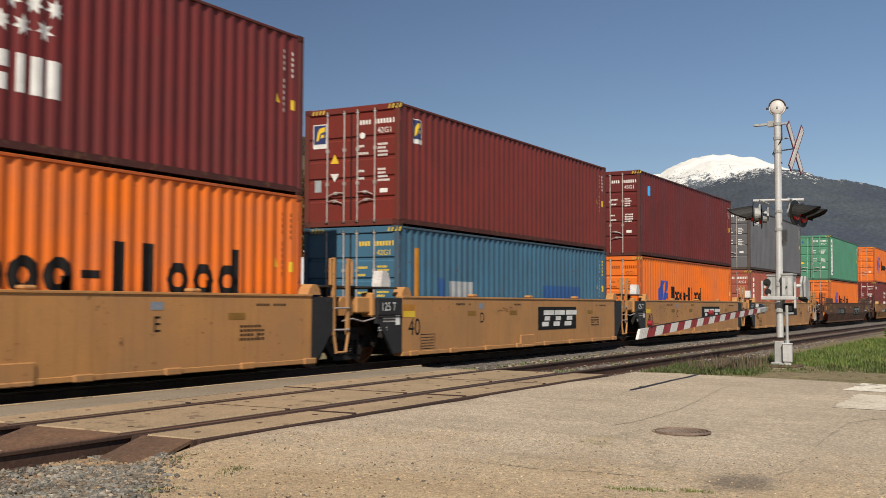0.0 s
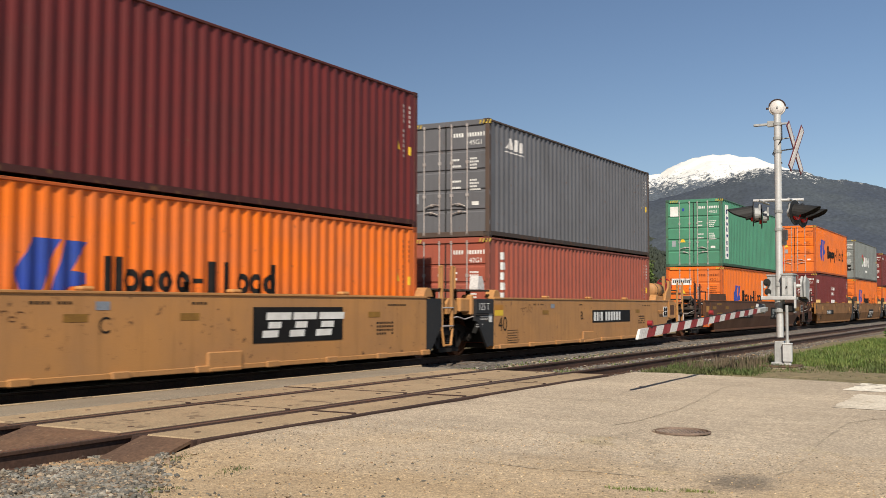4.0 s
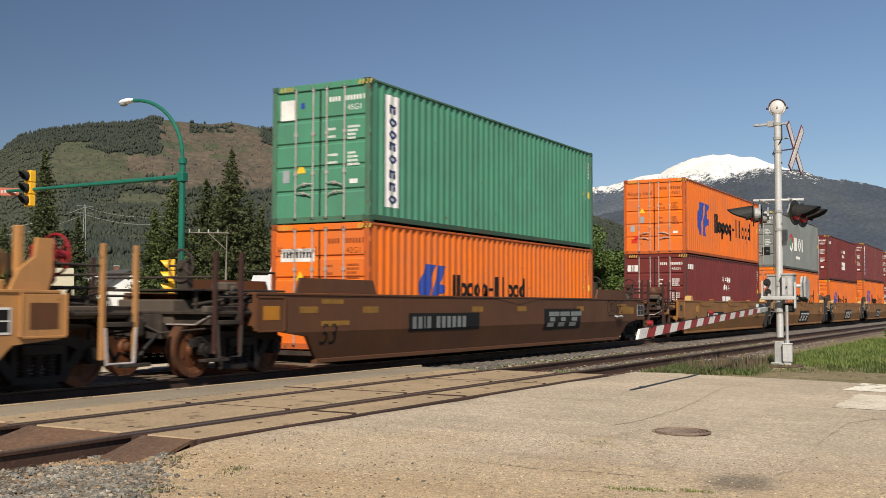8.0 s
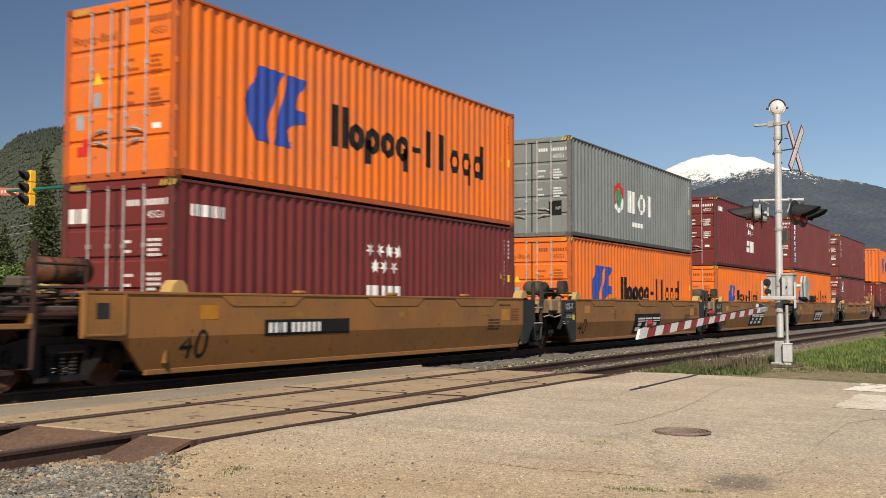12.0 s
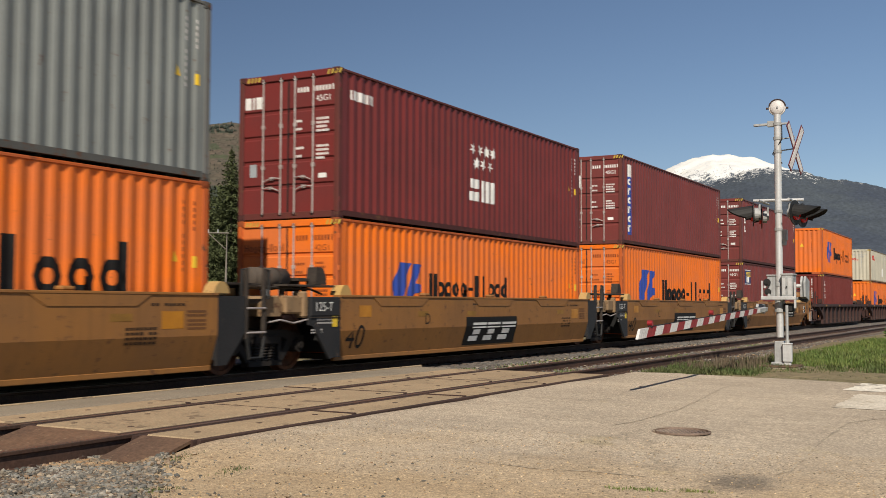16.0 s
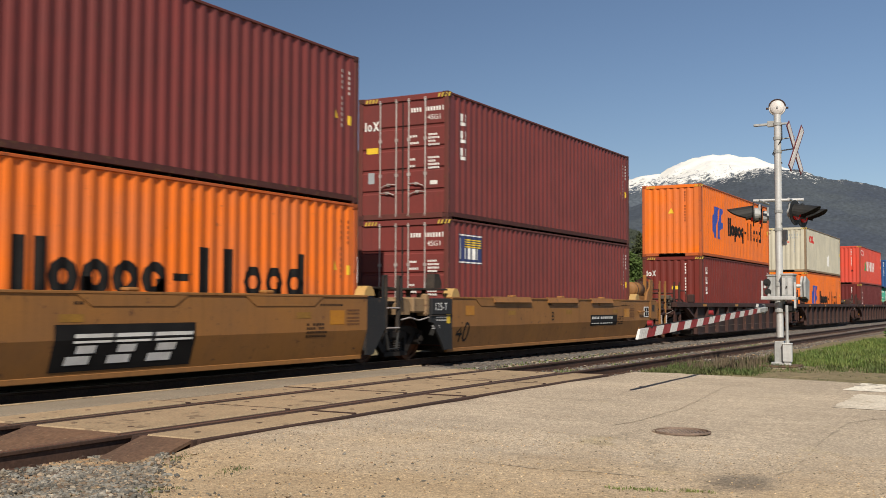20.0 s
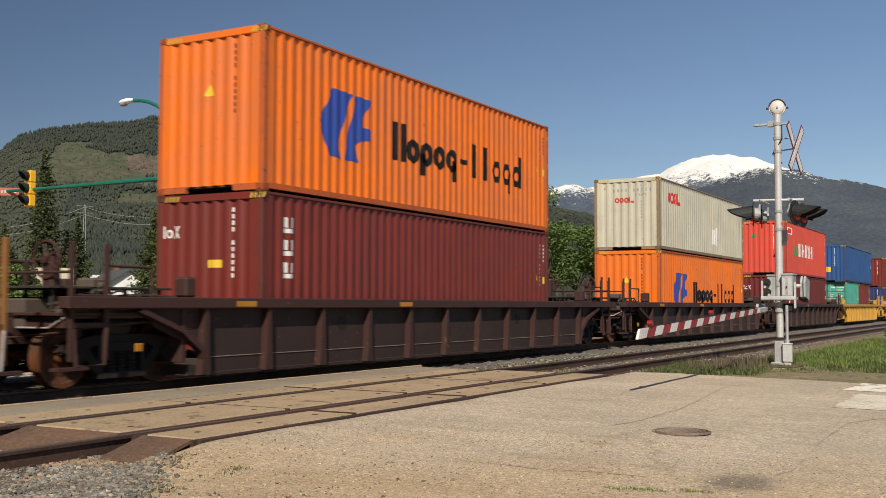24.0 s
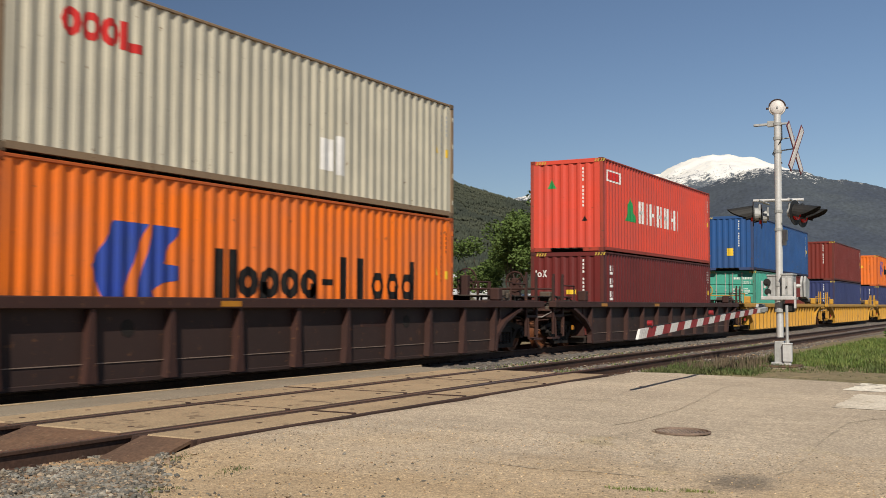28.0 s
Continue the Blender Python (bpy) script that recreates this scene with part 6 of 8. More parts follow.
for yc in (NEAR_Y, TRACK_Y):
    xs_t = [x for x in np.arange(-3.2, 60, 0.54) if not 7.2 < x < 17.3]
    for x in xs_t:
        tie = whole("railway_tie", tie_mesh, "tie", "weathered timber railway tie in the ballast", "railway tie", pose(x, yc, 0.006, 0, 0, random.uniform(-1, 1)), "railway ties")
        for s in (-0.7525, 0.7525):
            part("tie_plate", spike, "railside", tie, m=pose(0, s, 0))


def crossing(yc, label, top="rubber", near_side=True):
    """Sun-bleached panels between and beside the rails."""
    deck = thing("crossing_deck", label, "level crossing", pose(0, yc, 0), kind="structure")
    part("panel_bed", boxes((7.14, 17.55, -1.52 if near_side else -0.62, 1.50, -0.16, -0.010)), "joint", deck, "dark filler between panels")
    rnd = random.Random(5)
    for y0, y1, tag in ((-1.49, -0.91, "n"), (-0.58, 0.57, "g"), (0.92, 1.45, "f")):
        if tag == "n" and not near_side:
            continue
        for k in range(4):
            x0 = 7.16 + k * 2.575
            key = f"crossing_panel_{tag}"
            me = shared(key, lambda: boxes((0.035, 2.535, y0, y1, -0.10, 0.0), bevel=0.012))
            pn = part("panel", me, top, deck, m=pose(x0, 0, 0.002 + rnd.uniform(-0.003, 0.004), rnd.uniform(-0.2, 0.2), rnd.uniform(-0.1, 0.1), 0))
            bolt = shared("panel_bolt", lambda: rods(((0, 0, -0.004), (0, 0, 0.003), 0.034), seg=10))
            for bx in (0.35, 1.27, 2.2):
                for by in ((y0 + y1) / 2,) if tag != "g" else (y0 + 0.22, y1 - 0.22):
                    part("bolt", bolt, "joint", pn, m=pose(bx + rnd.uniform(-0.05, 0.05), by, 0.0))
    for k in range(1, 4):
        for y0, y1 in ((-1.50, -0.90), (-0.59, 0.58), (0.91, 1.46))[0 if near_side else 1:]:
            part("joint_strip", shared(f"joint_strip_{y0}", lambda: boxes((-0.024, 0.024, y0, y1, -0.08, 0.006), bevel=0.002)), "joint", deck, "dark filler strip", pose(7.16 + k * 2.575, 0, 0))
    for y0, y1 in ((-1.50, -0.90), (-0.62, 0.62), (0.90, 1.46))[0 if near_side else 1:]:
        (low, out) = (6.62, -0.150) if y0 < -1 else (6.42, -0.17)
        ramp = prism([(7.16, -0.004), (7.16, -0.035), (low, out - 0.03), (low, out)], y0, y1)
        part("end_ramp", ramp, "rampsteel", deck, "rusted sloping end plate")
        ramp2 = prism([(17.48, -0.004), (18.1, -0.17), (18.1, -0.20), (17.48, -0.16)], y0, y1)
        part("end_ramp", ramp2, "rampsteel", deck, "rusted sloping end plate")
    if not near_side:
        return
    part("edge_timber", boxes((7.2, 17.5, -1.555, -1.505, -0.14, -0.008), bevel=0.008), "joint", deck)


crossing(NEAR_Y, "level-crossing deck of pale bleached panels between dark joints")
crossing(TRACK_Y, "level-crossing deck of worn panels under the train", "fardeck", False)
# near-black gravel from the asphalt strip to the near rail
M["oilbed"] = surf("near_black_gravel", (0.030, 0.025, 0.021), (0.018, 0.015, 0.013), 1.2, 22, 0.9, 0, 0.9, grain=0.4, depth=0.03)
whole("gravel_bed", boxes((-12, 18.2, 10.72, 11.96, -0.2, -0.135)), "oilbed", "near-black gravel beside the far track", "gravel", kind="structure")
lip = thing("concrete_kerb", "pale flush concrete kerb along the asphalt strip", "kerb", pose(0, 0, 0), kind="structure")
for k in range(6):
    part("kerb_stone", boxes((5.6 + k * 2.1, 7.68 + k * 2.1, 10.645, 10.69, -0.2, -0.006 + 0.002 * (k % 2)), bevel=0.01), "rubber", lip)


def scatter(name, n, place, size, material, label, seed, kind="stuff", squash=0.65):
    """Loose stones as one mesh: irregular eight-cornered lumps."""
    rnd = np.random.RandomState(seed)
    g = 1.618
    base = np.array([(-1, g, 0), (1, g, 0), (-1, -g, 0), (1, -g, 0), (0, -1, g), (0, 1, g), (0, -1, -g), (0, 1, -g), (g, 0, -1), (g, 0, 1), (-g, 0, -1), (-g, 0, 1)]) / 1.7
    quad = np.array([(0, 11, 5), (0, 5, 1), (0, 1, 7), (0, 7, 10), (0, 10, 11), (1, 5, 9), (5, 11, 4), (11, 10, 2), (10, 7, 6), (7, 1, 8), (3, 9, 4), (3, 4, 2), (3, 2, 6), (3, 6, 8), (3, 8, 9), (4, 9, 5), (2, 4, 11), (6, 2, 10), (8, 6, 7), (9, 8, 1)])
    P = place(rnd, n)
    r = size[0] + (size[1] - size[0]) * rnd.rand(n) ** 2
    V = base[None] * (0.6 + 0.75 * rnd.rand(n, 12, 1)) * r[:, None, None] * np.array([1, 0.8, squash])
    a = rnd.rand(n) * 6.28
    c, s = np.cos(a)[:, None], np.sin(a)[:, None]
    V = np.stack([V[..., 0] * c - V[..., 1] * s, V[..., 0] * s + V[..., 1] * c, V[..., 2]], -1) + P[:, None]
    F = (quad[None] + 12 * np.arange(n)[:, None, None]).reshape(-1, 3)
    me = bpy.data.meshes.new(name)
    me.from_pydata(V.reshape(-1, 3).tolist(), [], F.tolist())
    me.materials.append(None)
    return whole(name, me, material, label, "gravel", kind=kind)


def ballast_places(rnd, n):
    x = rnd.uniform(3.6, 6.75, n)
    y = 4.9 + 4.3 * rnd.rand(n) ** 1.4
    edge = 4.85 + 0.80 * np.clip(x - 4.62, 0, 3) + 0.16 * rnd.randn(n)
    y = np.where(y < edge, edge + 0.9 * rnd.rand(n), y)
    z = np.where(y < 6.295, np.maximum(-0.20 - 0.165 * (6.295 - y), -0.30), np.minimum(-0.20 + 0.044 * (y - 6.295), -0.165))
    z = np.where(y < 6.45, np.maximum(z, road_height(x, y)), z) + 0.004 + 0.010 * rnd.rand(n)
    return np.stack([x, y, z], -1)


def pied(m, cols):
    """Give each stone one of several tints."""
    N, L = m.node_tree.nodes, m.node_tree.links
    geo, ramp, mixer = N.new("ShaderNodeNewGeometry"), N.new("ShaderNodeValToRGB"), N.new("ShaderNodeMix")
    ramp.color_ramp.interpolation = "CONSTANT"
    while len(ramp.color_ramp.elements) < len(cols):
        ramp.color_ramp.elements.new(0.5)
    for k, c in enumerate(cols):
        ramp.color_ramp.elements[k].position, ramp.color_ramp.elements[k].color = k / len(cols), (*c, 1)
    mult = N.new("ShaderNodeMath")
    mult.operation, mult.inputs[1].default_value = "MULTIPLY", 7.31
    wrap = N.new("ShaderNodeMath")
    wrap.operation = "FRACT"
    L.new(geo.outputs["Random Per Island"], mult.inputs[0])
    L.new(mult.outputs[0], wrap.inputs[0])
    L.new(wrap.outputs[0], ramp.inputs[0])
    mixer.data_type, mixer.blend_type = "RGBA", "MULTIPLY"
    mixer.inputs[0].default_value = 1.0
    base = m.node_tree.nodes["Principled BSDF"].inputs["Base Color"]
    L.new(base.links[0].from_socket, mixer.inputs[6])
    L.new(ramp.outputs[0], mixer.inputs[7])
    L.new(mixer.outputs[2], base)


pied(M["stone"], ((0.80, 0.84, 0.80), (0.95, 0.92, 0.82), (0.68, 0.71, 0.69), (1.1, 0.92, 0.70), (0.82, 0.82, 0.76), (1.25, 1.15, 0.95), (0.72, 0.74, 0.70), (0.85, 0.82, 0.74), (0.95, 0.76, 0.58)))
pied(M["pebble"], ((0.8, 0.8, 0.76), (1.2, 1.1, 0.95), (1.9, 1.75, 1.5), (0.62, 0.58, 0.52), (1.5, 1.2, 0.85), (1.5, 1.3, 1.0)))


scatter("ballast_stones", 17000, ballast_places, (0.010, 0.028), "stone", "loose broken ballast stones beside the track", 11)
scatter("ballast_stones_beyond", 4000, lambda r, n: np.stack([r.uniform(17.7, 44, n), r.uniform(5.9, 10.6, n), np.full(n, -0.165)], -1) - np.array([0, 0, 1]) * 0.0, (0.02, 0.05), "stone", "loose ballast between the tracks", 12)
scatter("pebbles", 9000, lambda r, n: (lambda x, y: np.stack([x, y, road_height(x, y) + 0.001], -1))(5.0 + 4.6 * r.rand(n) ** 1.4, r.uniform(0.5, 6.2, n)), (0.002, 0.0085), "pebble", "small pebbles strewn on the shoulder", 13)


def blades(name, n, place, tall, material, label, seed, wide=0.006, lean=0.5, per=1):
    """Grass or weeds as one mesh of bent, tapered blades."""
    rnd = np.random.RandomState(seed)
    P = place(rnd, n)
    h = tall[0] + (tall[1] - tall[0]) * rnd.rand(n)
    a = rnd.rand(n) * 6.28
    d = np.stack([np.cos(a), np.sin(a), 0 * a], -1)
    side = np.stack([-np.sin(a), np.cos(a), 0 * a], -1) * (wide * (0.7 + 0.6 * rnd.rand(n)))[:, None]
    bend = (lean * rnd.rand(n) * h)[:, None] * d
    up = np.array([0, 0, 1.0])
    V = np.stack([P - side, P + side, P + 0.5 * h[:, None] * up + 0.3 * bend - side * 0.8, P + 0.5 * h[:, None] * up + 0.3 * bend + side * 0.8, P + h[:, None] * up + bend], 1)
    b = 5 * np.arange(n)[:, None]
    F = [tuple(q) for q in (np.array([[0, 1, 3, 2]]) + b).tolist()] + [tuple(q) for q in (np.array([[2, 3, 4]]) + b).tolist()]
    me = bpy.data.meshes.new(name)
    me.from_pydata(V.reshape(-1, 3).tolist(), [], F)
    me.materials.append(None)
    return whole(name, me, material, label, "grass", kind="stuff")


def in_patch(x0, x1, y0, y1, z=-0.28, clump=0.0):
    def place(rnd, n):
        x, y = rnd.uniform(x0, x1, n), rnd.uniform(y0, y1, n)
        if clump:
            cx, cy = rnd.uniform(x0, x1, int(clump)), rnd.uniform(y0, y1, int(clump))
            k = rnd.randint(0, int(clump), n)
            x, y = cx[k] + rnd.randn(n) * 0.16, cy[k] + rnd.randn(n) * 0.12
        return np.stack([x, y, np.full(n, z)], -1)
    return place


blades("meadow_grass", 85000, in_patch(22.9, 44, -3.0, 5.5, -0.09), (0.02, 0.11), "grassblade", "bright green spring grass beside the track", 21, 0.008, 1.2)
blades("meadow_tufts", 16000, in_patch(22.7, 40, -2.0, 5.2, -0.09, clump=420), (0.06, 0.22), "grassblade", "taller tufts in the trackside grass", 31, 0.007, 0.9)
blades("meadow_weeds", 6000, in_patch(21.5, 30, 0.5, 5.6, -0.09, clump=160), (0.04, 0.16), "weed", "dull weeds among the grass", 32, 0.009, 1.0)
blades("far_grass", 12000, in_patch(46, 110, -14, 5.0), (0.2, 0.55), "grassblade", "green grass along the line", 22, 0.03)
scatter("loose_stones", 200, lambda r, n: (lambda x, y: np.stack([x, y, road_height(x, y) + 0.003], -1))(5.3 + 2.3 * r.rand(n) ** 1.3, r.uniform(3.6, 6.1, n)), (0.006, 0.018), "stone", "loose stones strayed onto the sand", 15)
blades("crossing_weeds", 11000, in_patch(18.9, 22.8, 4.6, 6.4, -0.09, clump=60), (0.02, 0.13), "weed", "dull green weeds near the crossing mast", 23, 0.008, 1.0)
blades("dry_stalks", 1400, in_patch(20.3, 23.0, 4.75, 6.2, -0.09, clump=22), (0.06, 0.30), "drygrass", "dry weed stalks round the crossing mast", 24, 0.006, 0.4)
blades("track_grass", 2600, in_patch(17.9, 30, 9.5, 10.8, -0.24, clump=70), (0.03, 0.10), "grassblade", "grass tufts between the tracks", 25, 0.008, 1.2)
blades("rail_grass", 1300, in_patch(18.2, 40, 7.6, 8.4, -0.17, clump=50), (0.02, 0.08), "grassblade", "grass tufts between the rails", 26, 0.008, 1.2)
blades("verge_grass", 7000, in_patch(18.85, 24, -1.5, 4.6, -0.09, clump=320), (0.01, 0.06), "weed", "low weeds and grass at the road's edge", 27, 0.008, 1.2)
def weed_spots(spots, spread):
    def place(rnd, n):
        c = np.array(spots)[rnd.randint(0, len(spots), n)]
        P = np.concatenate([c + rnd.randn(n, 2) * spread, np.zeros((n, 1))], 1)
        P[:, 2] = road_height(P[:, 0], P[:, 1]) - 0.003
        return P
    return place


blades("shoulder_weeds", 900, weed_spots(((5.2, 5.82), (5.28, 5.74), (5.46, 5.42), (5.52, 5.36), (6.55, 6.2), (6.32, 5.38), (5.0, 5.9)), (0.10, 0.07)), (0.006, 0.028), "weed", "low weeds where the sand meets the ballast", 28, 0.004, 1.6)


def ribbon(name, points, width, material, label, z=-0.062, seed=1):
    """A thin ragged strip on the road through points on plan."""
    rnd = random.Random(seed)
    fine = []
    for a, b in zip(points, points[1:]):
        n = max(2, int(math.hypot(b[0] - a[0], b[1] - a[1]) / 0.12))
        fine += [(a[0] + (b[0] - a[0]) * k / n + rnd.uniform(-0.013, 0.013), a[1] + (b[1] - a[1]) * k / n + rnd.uniform(-0.013, 0.013)) for k in range(n)]
    bm, last = bmesh.new(), None
    for a, b in zip(fine, fine[1:]):
        d = Vector((b[0] - a[0], b[1] - a[1], 0)).normalized()
        w = width * rnd.uniform(0.4, 1.3)
        zz = float(road_height(np.array(a[0]), np.array(a[1]))) + 0.005
        pair = [bm.verts.new((a[0] - d.y * w, a[1] + d.x * w, zz)), bm.verts.new((a[0] + d.y * w, a[1] - d.x * w, zz))]
        if last:
            bm.faces.new((last[0], last[1], pair[1], pair[0]))
        last = pair
    return whole(name, bm, material, label, "road marking", kind="structure")


M["tar"] = surf("old_tar_line", (0.32, 0.265, 0.19), (0.40, 0.33, 0.24), 3, 20, 0.85, 0, 0.2, grain=0.3)
ribbon("road_crack", ((13.1, 1.53), (12.3, 1.82), (9.97, 1.77), (8.5, 1.68), (8.0, 1.83)), 0.010, "tar", "dark curving crack in the road", seed=2)
ribbon("road_crack", ((18.8, 3.7), (16.0, 4.13), (12.4, 3.73), (10.85, 3.76), (10.2, 3.89)), 0.007, "tar", "thin crack in the road", seed=3)
ribbon("road_crack", ((7.5, 4.1), (7.45, 3.4), (7.6, 2.9), (7.62, 2.3)), 0.008, "tar", "thin crack in the road", seed=4)


def pale_block(x0, x1, y0, y1, label, seed, coat="roadpaint"):
    rnd = random.Random(seed)
    n = 14
    bm = bmesh.new()
    xs3 = [x0 + (x1 - x0) * k / n for k in range(n + 1)]
    rows = []
    for x in xs3:
        a, b = y0 + rnd.uniform(-0.05, 0.05), y1 + rnd.uniform(-0.05, 0.05)
        rows.append([bm.verts.new((x, a + (b - a) * j / 12, float(road_height(np.array(x), np.array(a + (b - a) * j / 12))) + 0.005)) for j in range(13)])
    for r0, r1 in zip(rows, rows[1:]):
        for j in range(12):
            bm.faces.new((r0[j], r1[j], r1[j + 1], r0[j + 1]))
    return whole("road_patch", bm, coat, label, "road marking", kind="structure")


pale_block(16.8, 18.55, -3.0, 2.52, "worn pale painted block on the road", 5)
pale_block(14.0, 16.2, -3.0, 2.25, "faint worn pale block on the road", 6, "roadpaint_old")
blades("edge_weeds", 300, weed_spots(((7.02, 2.56), (7.08, 2.44), (7.12, 2.33), (7.22, 2.12), (7.26, 2.02)), (0.03, 0.05)), (0.006, 0.026), "grassblade", "small weeds at the near road edge", 29, 0.004, 1.5)

# ---- distance: wooded hills and a snow-capped mountain ----
M["hill"] = surf("wooded_hill_floor", (0.034, 0.039, 0.027), (0.043, 0.047, 0.031), 0.004, 0.06, 0.95, 0, 0.0, grain=0.3)
M["clearing"] = surf("clear_cut_slope", (0.052, 0.060, 0.031), (0.072, 0.070, 0.042), 0.008, 0.09, 0.95, 0, 0.0, (0.036, 0.044, 0.024), 0.5, 0.03, grain=0.3)
M["fir_far"] = surf("far_fir_foliage", (0.028, 0.035, 0.027), (0.040, 0.046, 0.031), 0.006, 0.3, 0.95, 0, 0.0, grain=0.15, island=0.2)
M["young_far"] = surf("far_young_woodland", (0.046, 0.053, 0.036), (0.057, 0.062, 0.040), 0.007, 0.3, 0.95, 0, 0.0, grain=0.15, island=0.15)
# aerial haze is mixed into this blue-grey forest colour
M["mountain"] = surf("haze_blue_mountain_forest", (0.052, 0.066, 0.092), (0.074, 0.088, 0.104), 0.0025, 0.09, 0.95, 0, 0.0, grain=0.35)
M["felled"] = surf("brown_felled_slope", (0.100, 0.074, 0.052), (0.072, 0.060, 0.042), 0.012, 0.10, 0.95, 0, 0.0, (0.050, 0.052, 0.032), 0.6, 0.035, grain=0.35)


def fbm(X, Y, s, octaves=4, seed=0.0):
    out, amp, tot = 0, 1.0, 0.0
    for k in range(octaves):
        out = out + amp * wobble(X, Y, s / 2 ** k, seed + 1.7 * k)
        tot += amp
        amp *= 0.55
    return out / tot


def polar_land(name, az, dist, height, material, label, pick=None):
    A, Dd = np.meshgrid(np.radians(az), dist, indexing="ij")
    X, Y = Dd * np.sin(A), Dd * np.cos(A)
    Z = height(np.degrees(A), Dd, X, Y)
    v = np.stack([X, Y, Z], -1).reshape(-1, 3)
    nx, ny = A.shape
    i = np.arange((nx - 1) * ny).reshape(nx - 1, ny)[:, :-1].ravel()
    f = np.stack([i, i + ny, i + ny + 1, i + 1], -1)
    me = bpy.data.meshes.new(name)
    me.from_pydata(v.tolist(), [], f.tolist())
    mats = material if isinstance(material, list) else [material]
    for q in mats:
        me.materials.append(M[q])
    me.polygons.foreach_set("use_smooth", [True] * len(me.polygons))
    if pick is not None:
        c = v[f].mean(1)
        me.polygons.foreach_set("material_index", pick(c).astype(np.int32))
    ob = new(name, me)
    return tagged(ob, label, "hill", kind="structure")


def ridge_left(a):
    return np.interp(a, [20, 33, 37.9, 38.8, 40, 41, 42.4, 44.4, 45.3, 46.4, 48, 49.4, 50.7, 51.7, 52.8, 54.8, 57.1, 58.1, 60.2, 61.8, 65.6, 68.5, 70.3, 73, 77],
                     [2, 5.0, 7.66, 8.37, 8.75, 8.98, 9.23, 9.4, 9.71, 9.56, 9.5, 9.66, 9.46, 9.34, 9.02, 8.49, 7.95, 7.75, 7.13, 6.5, 5.42, 4.98, 4.2, 3.1, 1.6])


def hill_height(a, d, X, Y):
    t = np.clip((d - 650) / 1950, 0, 1)
    top = np.tan(np.radians(ridge_left(a))) * 2600
    z = top * (0.62 * t ** 1.15 + 0.38 * t ** 3) + 26 * fbm(X, Y, 160, 4) * np.clip(t * 3, 0, 1) * (1 - t ** 6) + 5 * fbm(X, Y, 40, 3, 3.0) * np.clip(t * 3, 0, 1)
    return np.where(d > 2600, z * np.clip(1 - (d - 2600) / 900, 0, 1), z) - 2


def zones(P):
    """What grows on the slope: 0 old forest, 1 grassy clearing, 2 bare felled ground, 3 young woodland."""
    d = np.hypot(P[:, 0], P[:, 1])
    a = np.degrees(np.arctan2(P[:, 0], P[:, 1]))
    el = np.degrees(np.arctan2(P[:, 2], d))
    n = fbm(P[:, 0], P[:, 1], 170, 4, 9.0)
    n2 = fbm(P[:, 0], P[:, 1], 60, 4, 2.0)
    n3 = fbm(P[:, 0], P[:, 1], 90, 4, 4.0)
    a2, e2 = a + 0.7 * n2, el + 0.28 * n2 + 0.15 * n
    out = np.zeros(len(P), int)
    # young woods on the lower and eastern slopes
    out[(e2 < 7.9) & (e2 > 5.6) & (a2 > 51.5)] = 3
    out[(e2 < 7.6) & (a2 < 41.2)] = 3
    out[(e2 > 3.3) & (e2 < 5.6) & (n3 > 0.05)] = 3
    # the great clearing, and the felled slope east of it
    out[(e2 > 6.05) & (e2 < 7.75) & (a2 > 40.3) & (a2 < 47.5)] = 1
    out[(e2 > 7.6) & (e2 < 8.2) & (a2 > 40.6) & (a2 < 42.2)] = 1
    out[(e2 > 5.0) & (e2 < 5.8) & (a2 > 43.4) & (a2 < 46.6)] = 1
    east = (a2 > 45.6) & (e2 > 6.0) & (a2 < np.interp(el, [5.9, 6.6, 7.2, 7.9, 8.2, 8.6, 9.2, 9.6], [51.6, 53.9, 54.4, 53.4, 52.6, 50.8, 51.2, 50.5]))
    out[east] = np.where((n3 > -0.1) | (el < 7.6), 2, 1)[east]
    out[(e2 > 6.85) & (e2 < 7.65) & (a2 > 44.2) & (a2 < 48) & (n3 > -0.5)] = 2
    out[(e2 > 9.1) & (a > 47.2) & (a < 50.2) & (n2 > 0.1)] = 0
    out[(n > 0.42) & (n2 > 0.15) & (out > 0) & (el < 8.8)] = 0
    # a pasture under the power line
    out[(e2 > 3.5) & (e2 < 4.2) & (a2 > 53.5) & (a2 < 59.2)] = 1
    # a logging road
    out[(np.abs(el - 6.62 - 0.10 * np.sin(a * 1.9)) < 0.028) & (a > 41) & (a < 46.4)] = 2
    return out


polar_land("hill", np.arange(18, 78, 0.12), np.concatenate([np.linspace(600, 2600, 130), np.linspace(2680, 3500, 8)]), hill_height, ["hill", "clearing", "felled", "hill"], "wooded hill with logged clearings", zones)


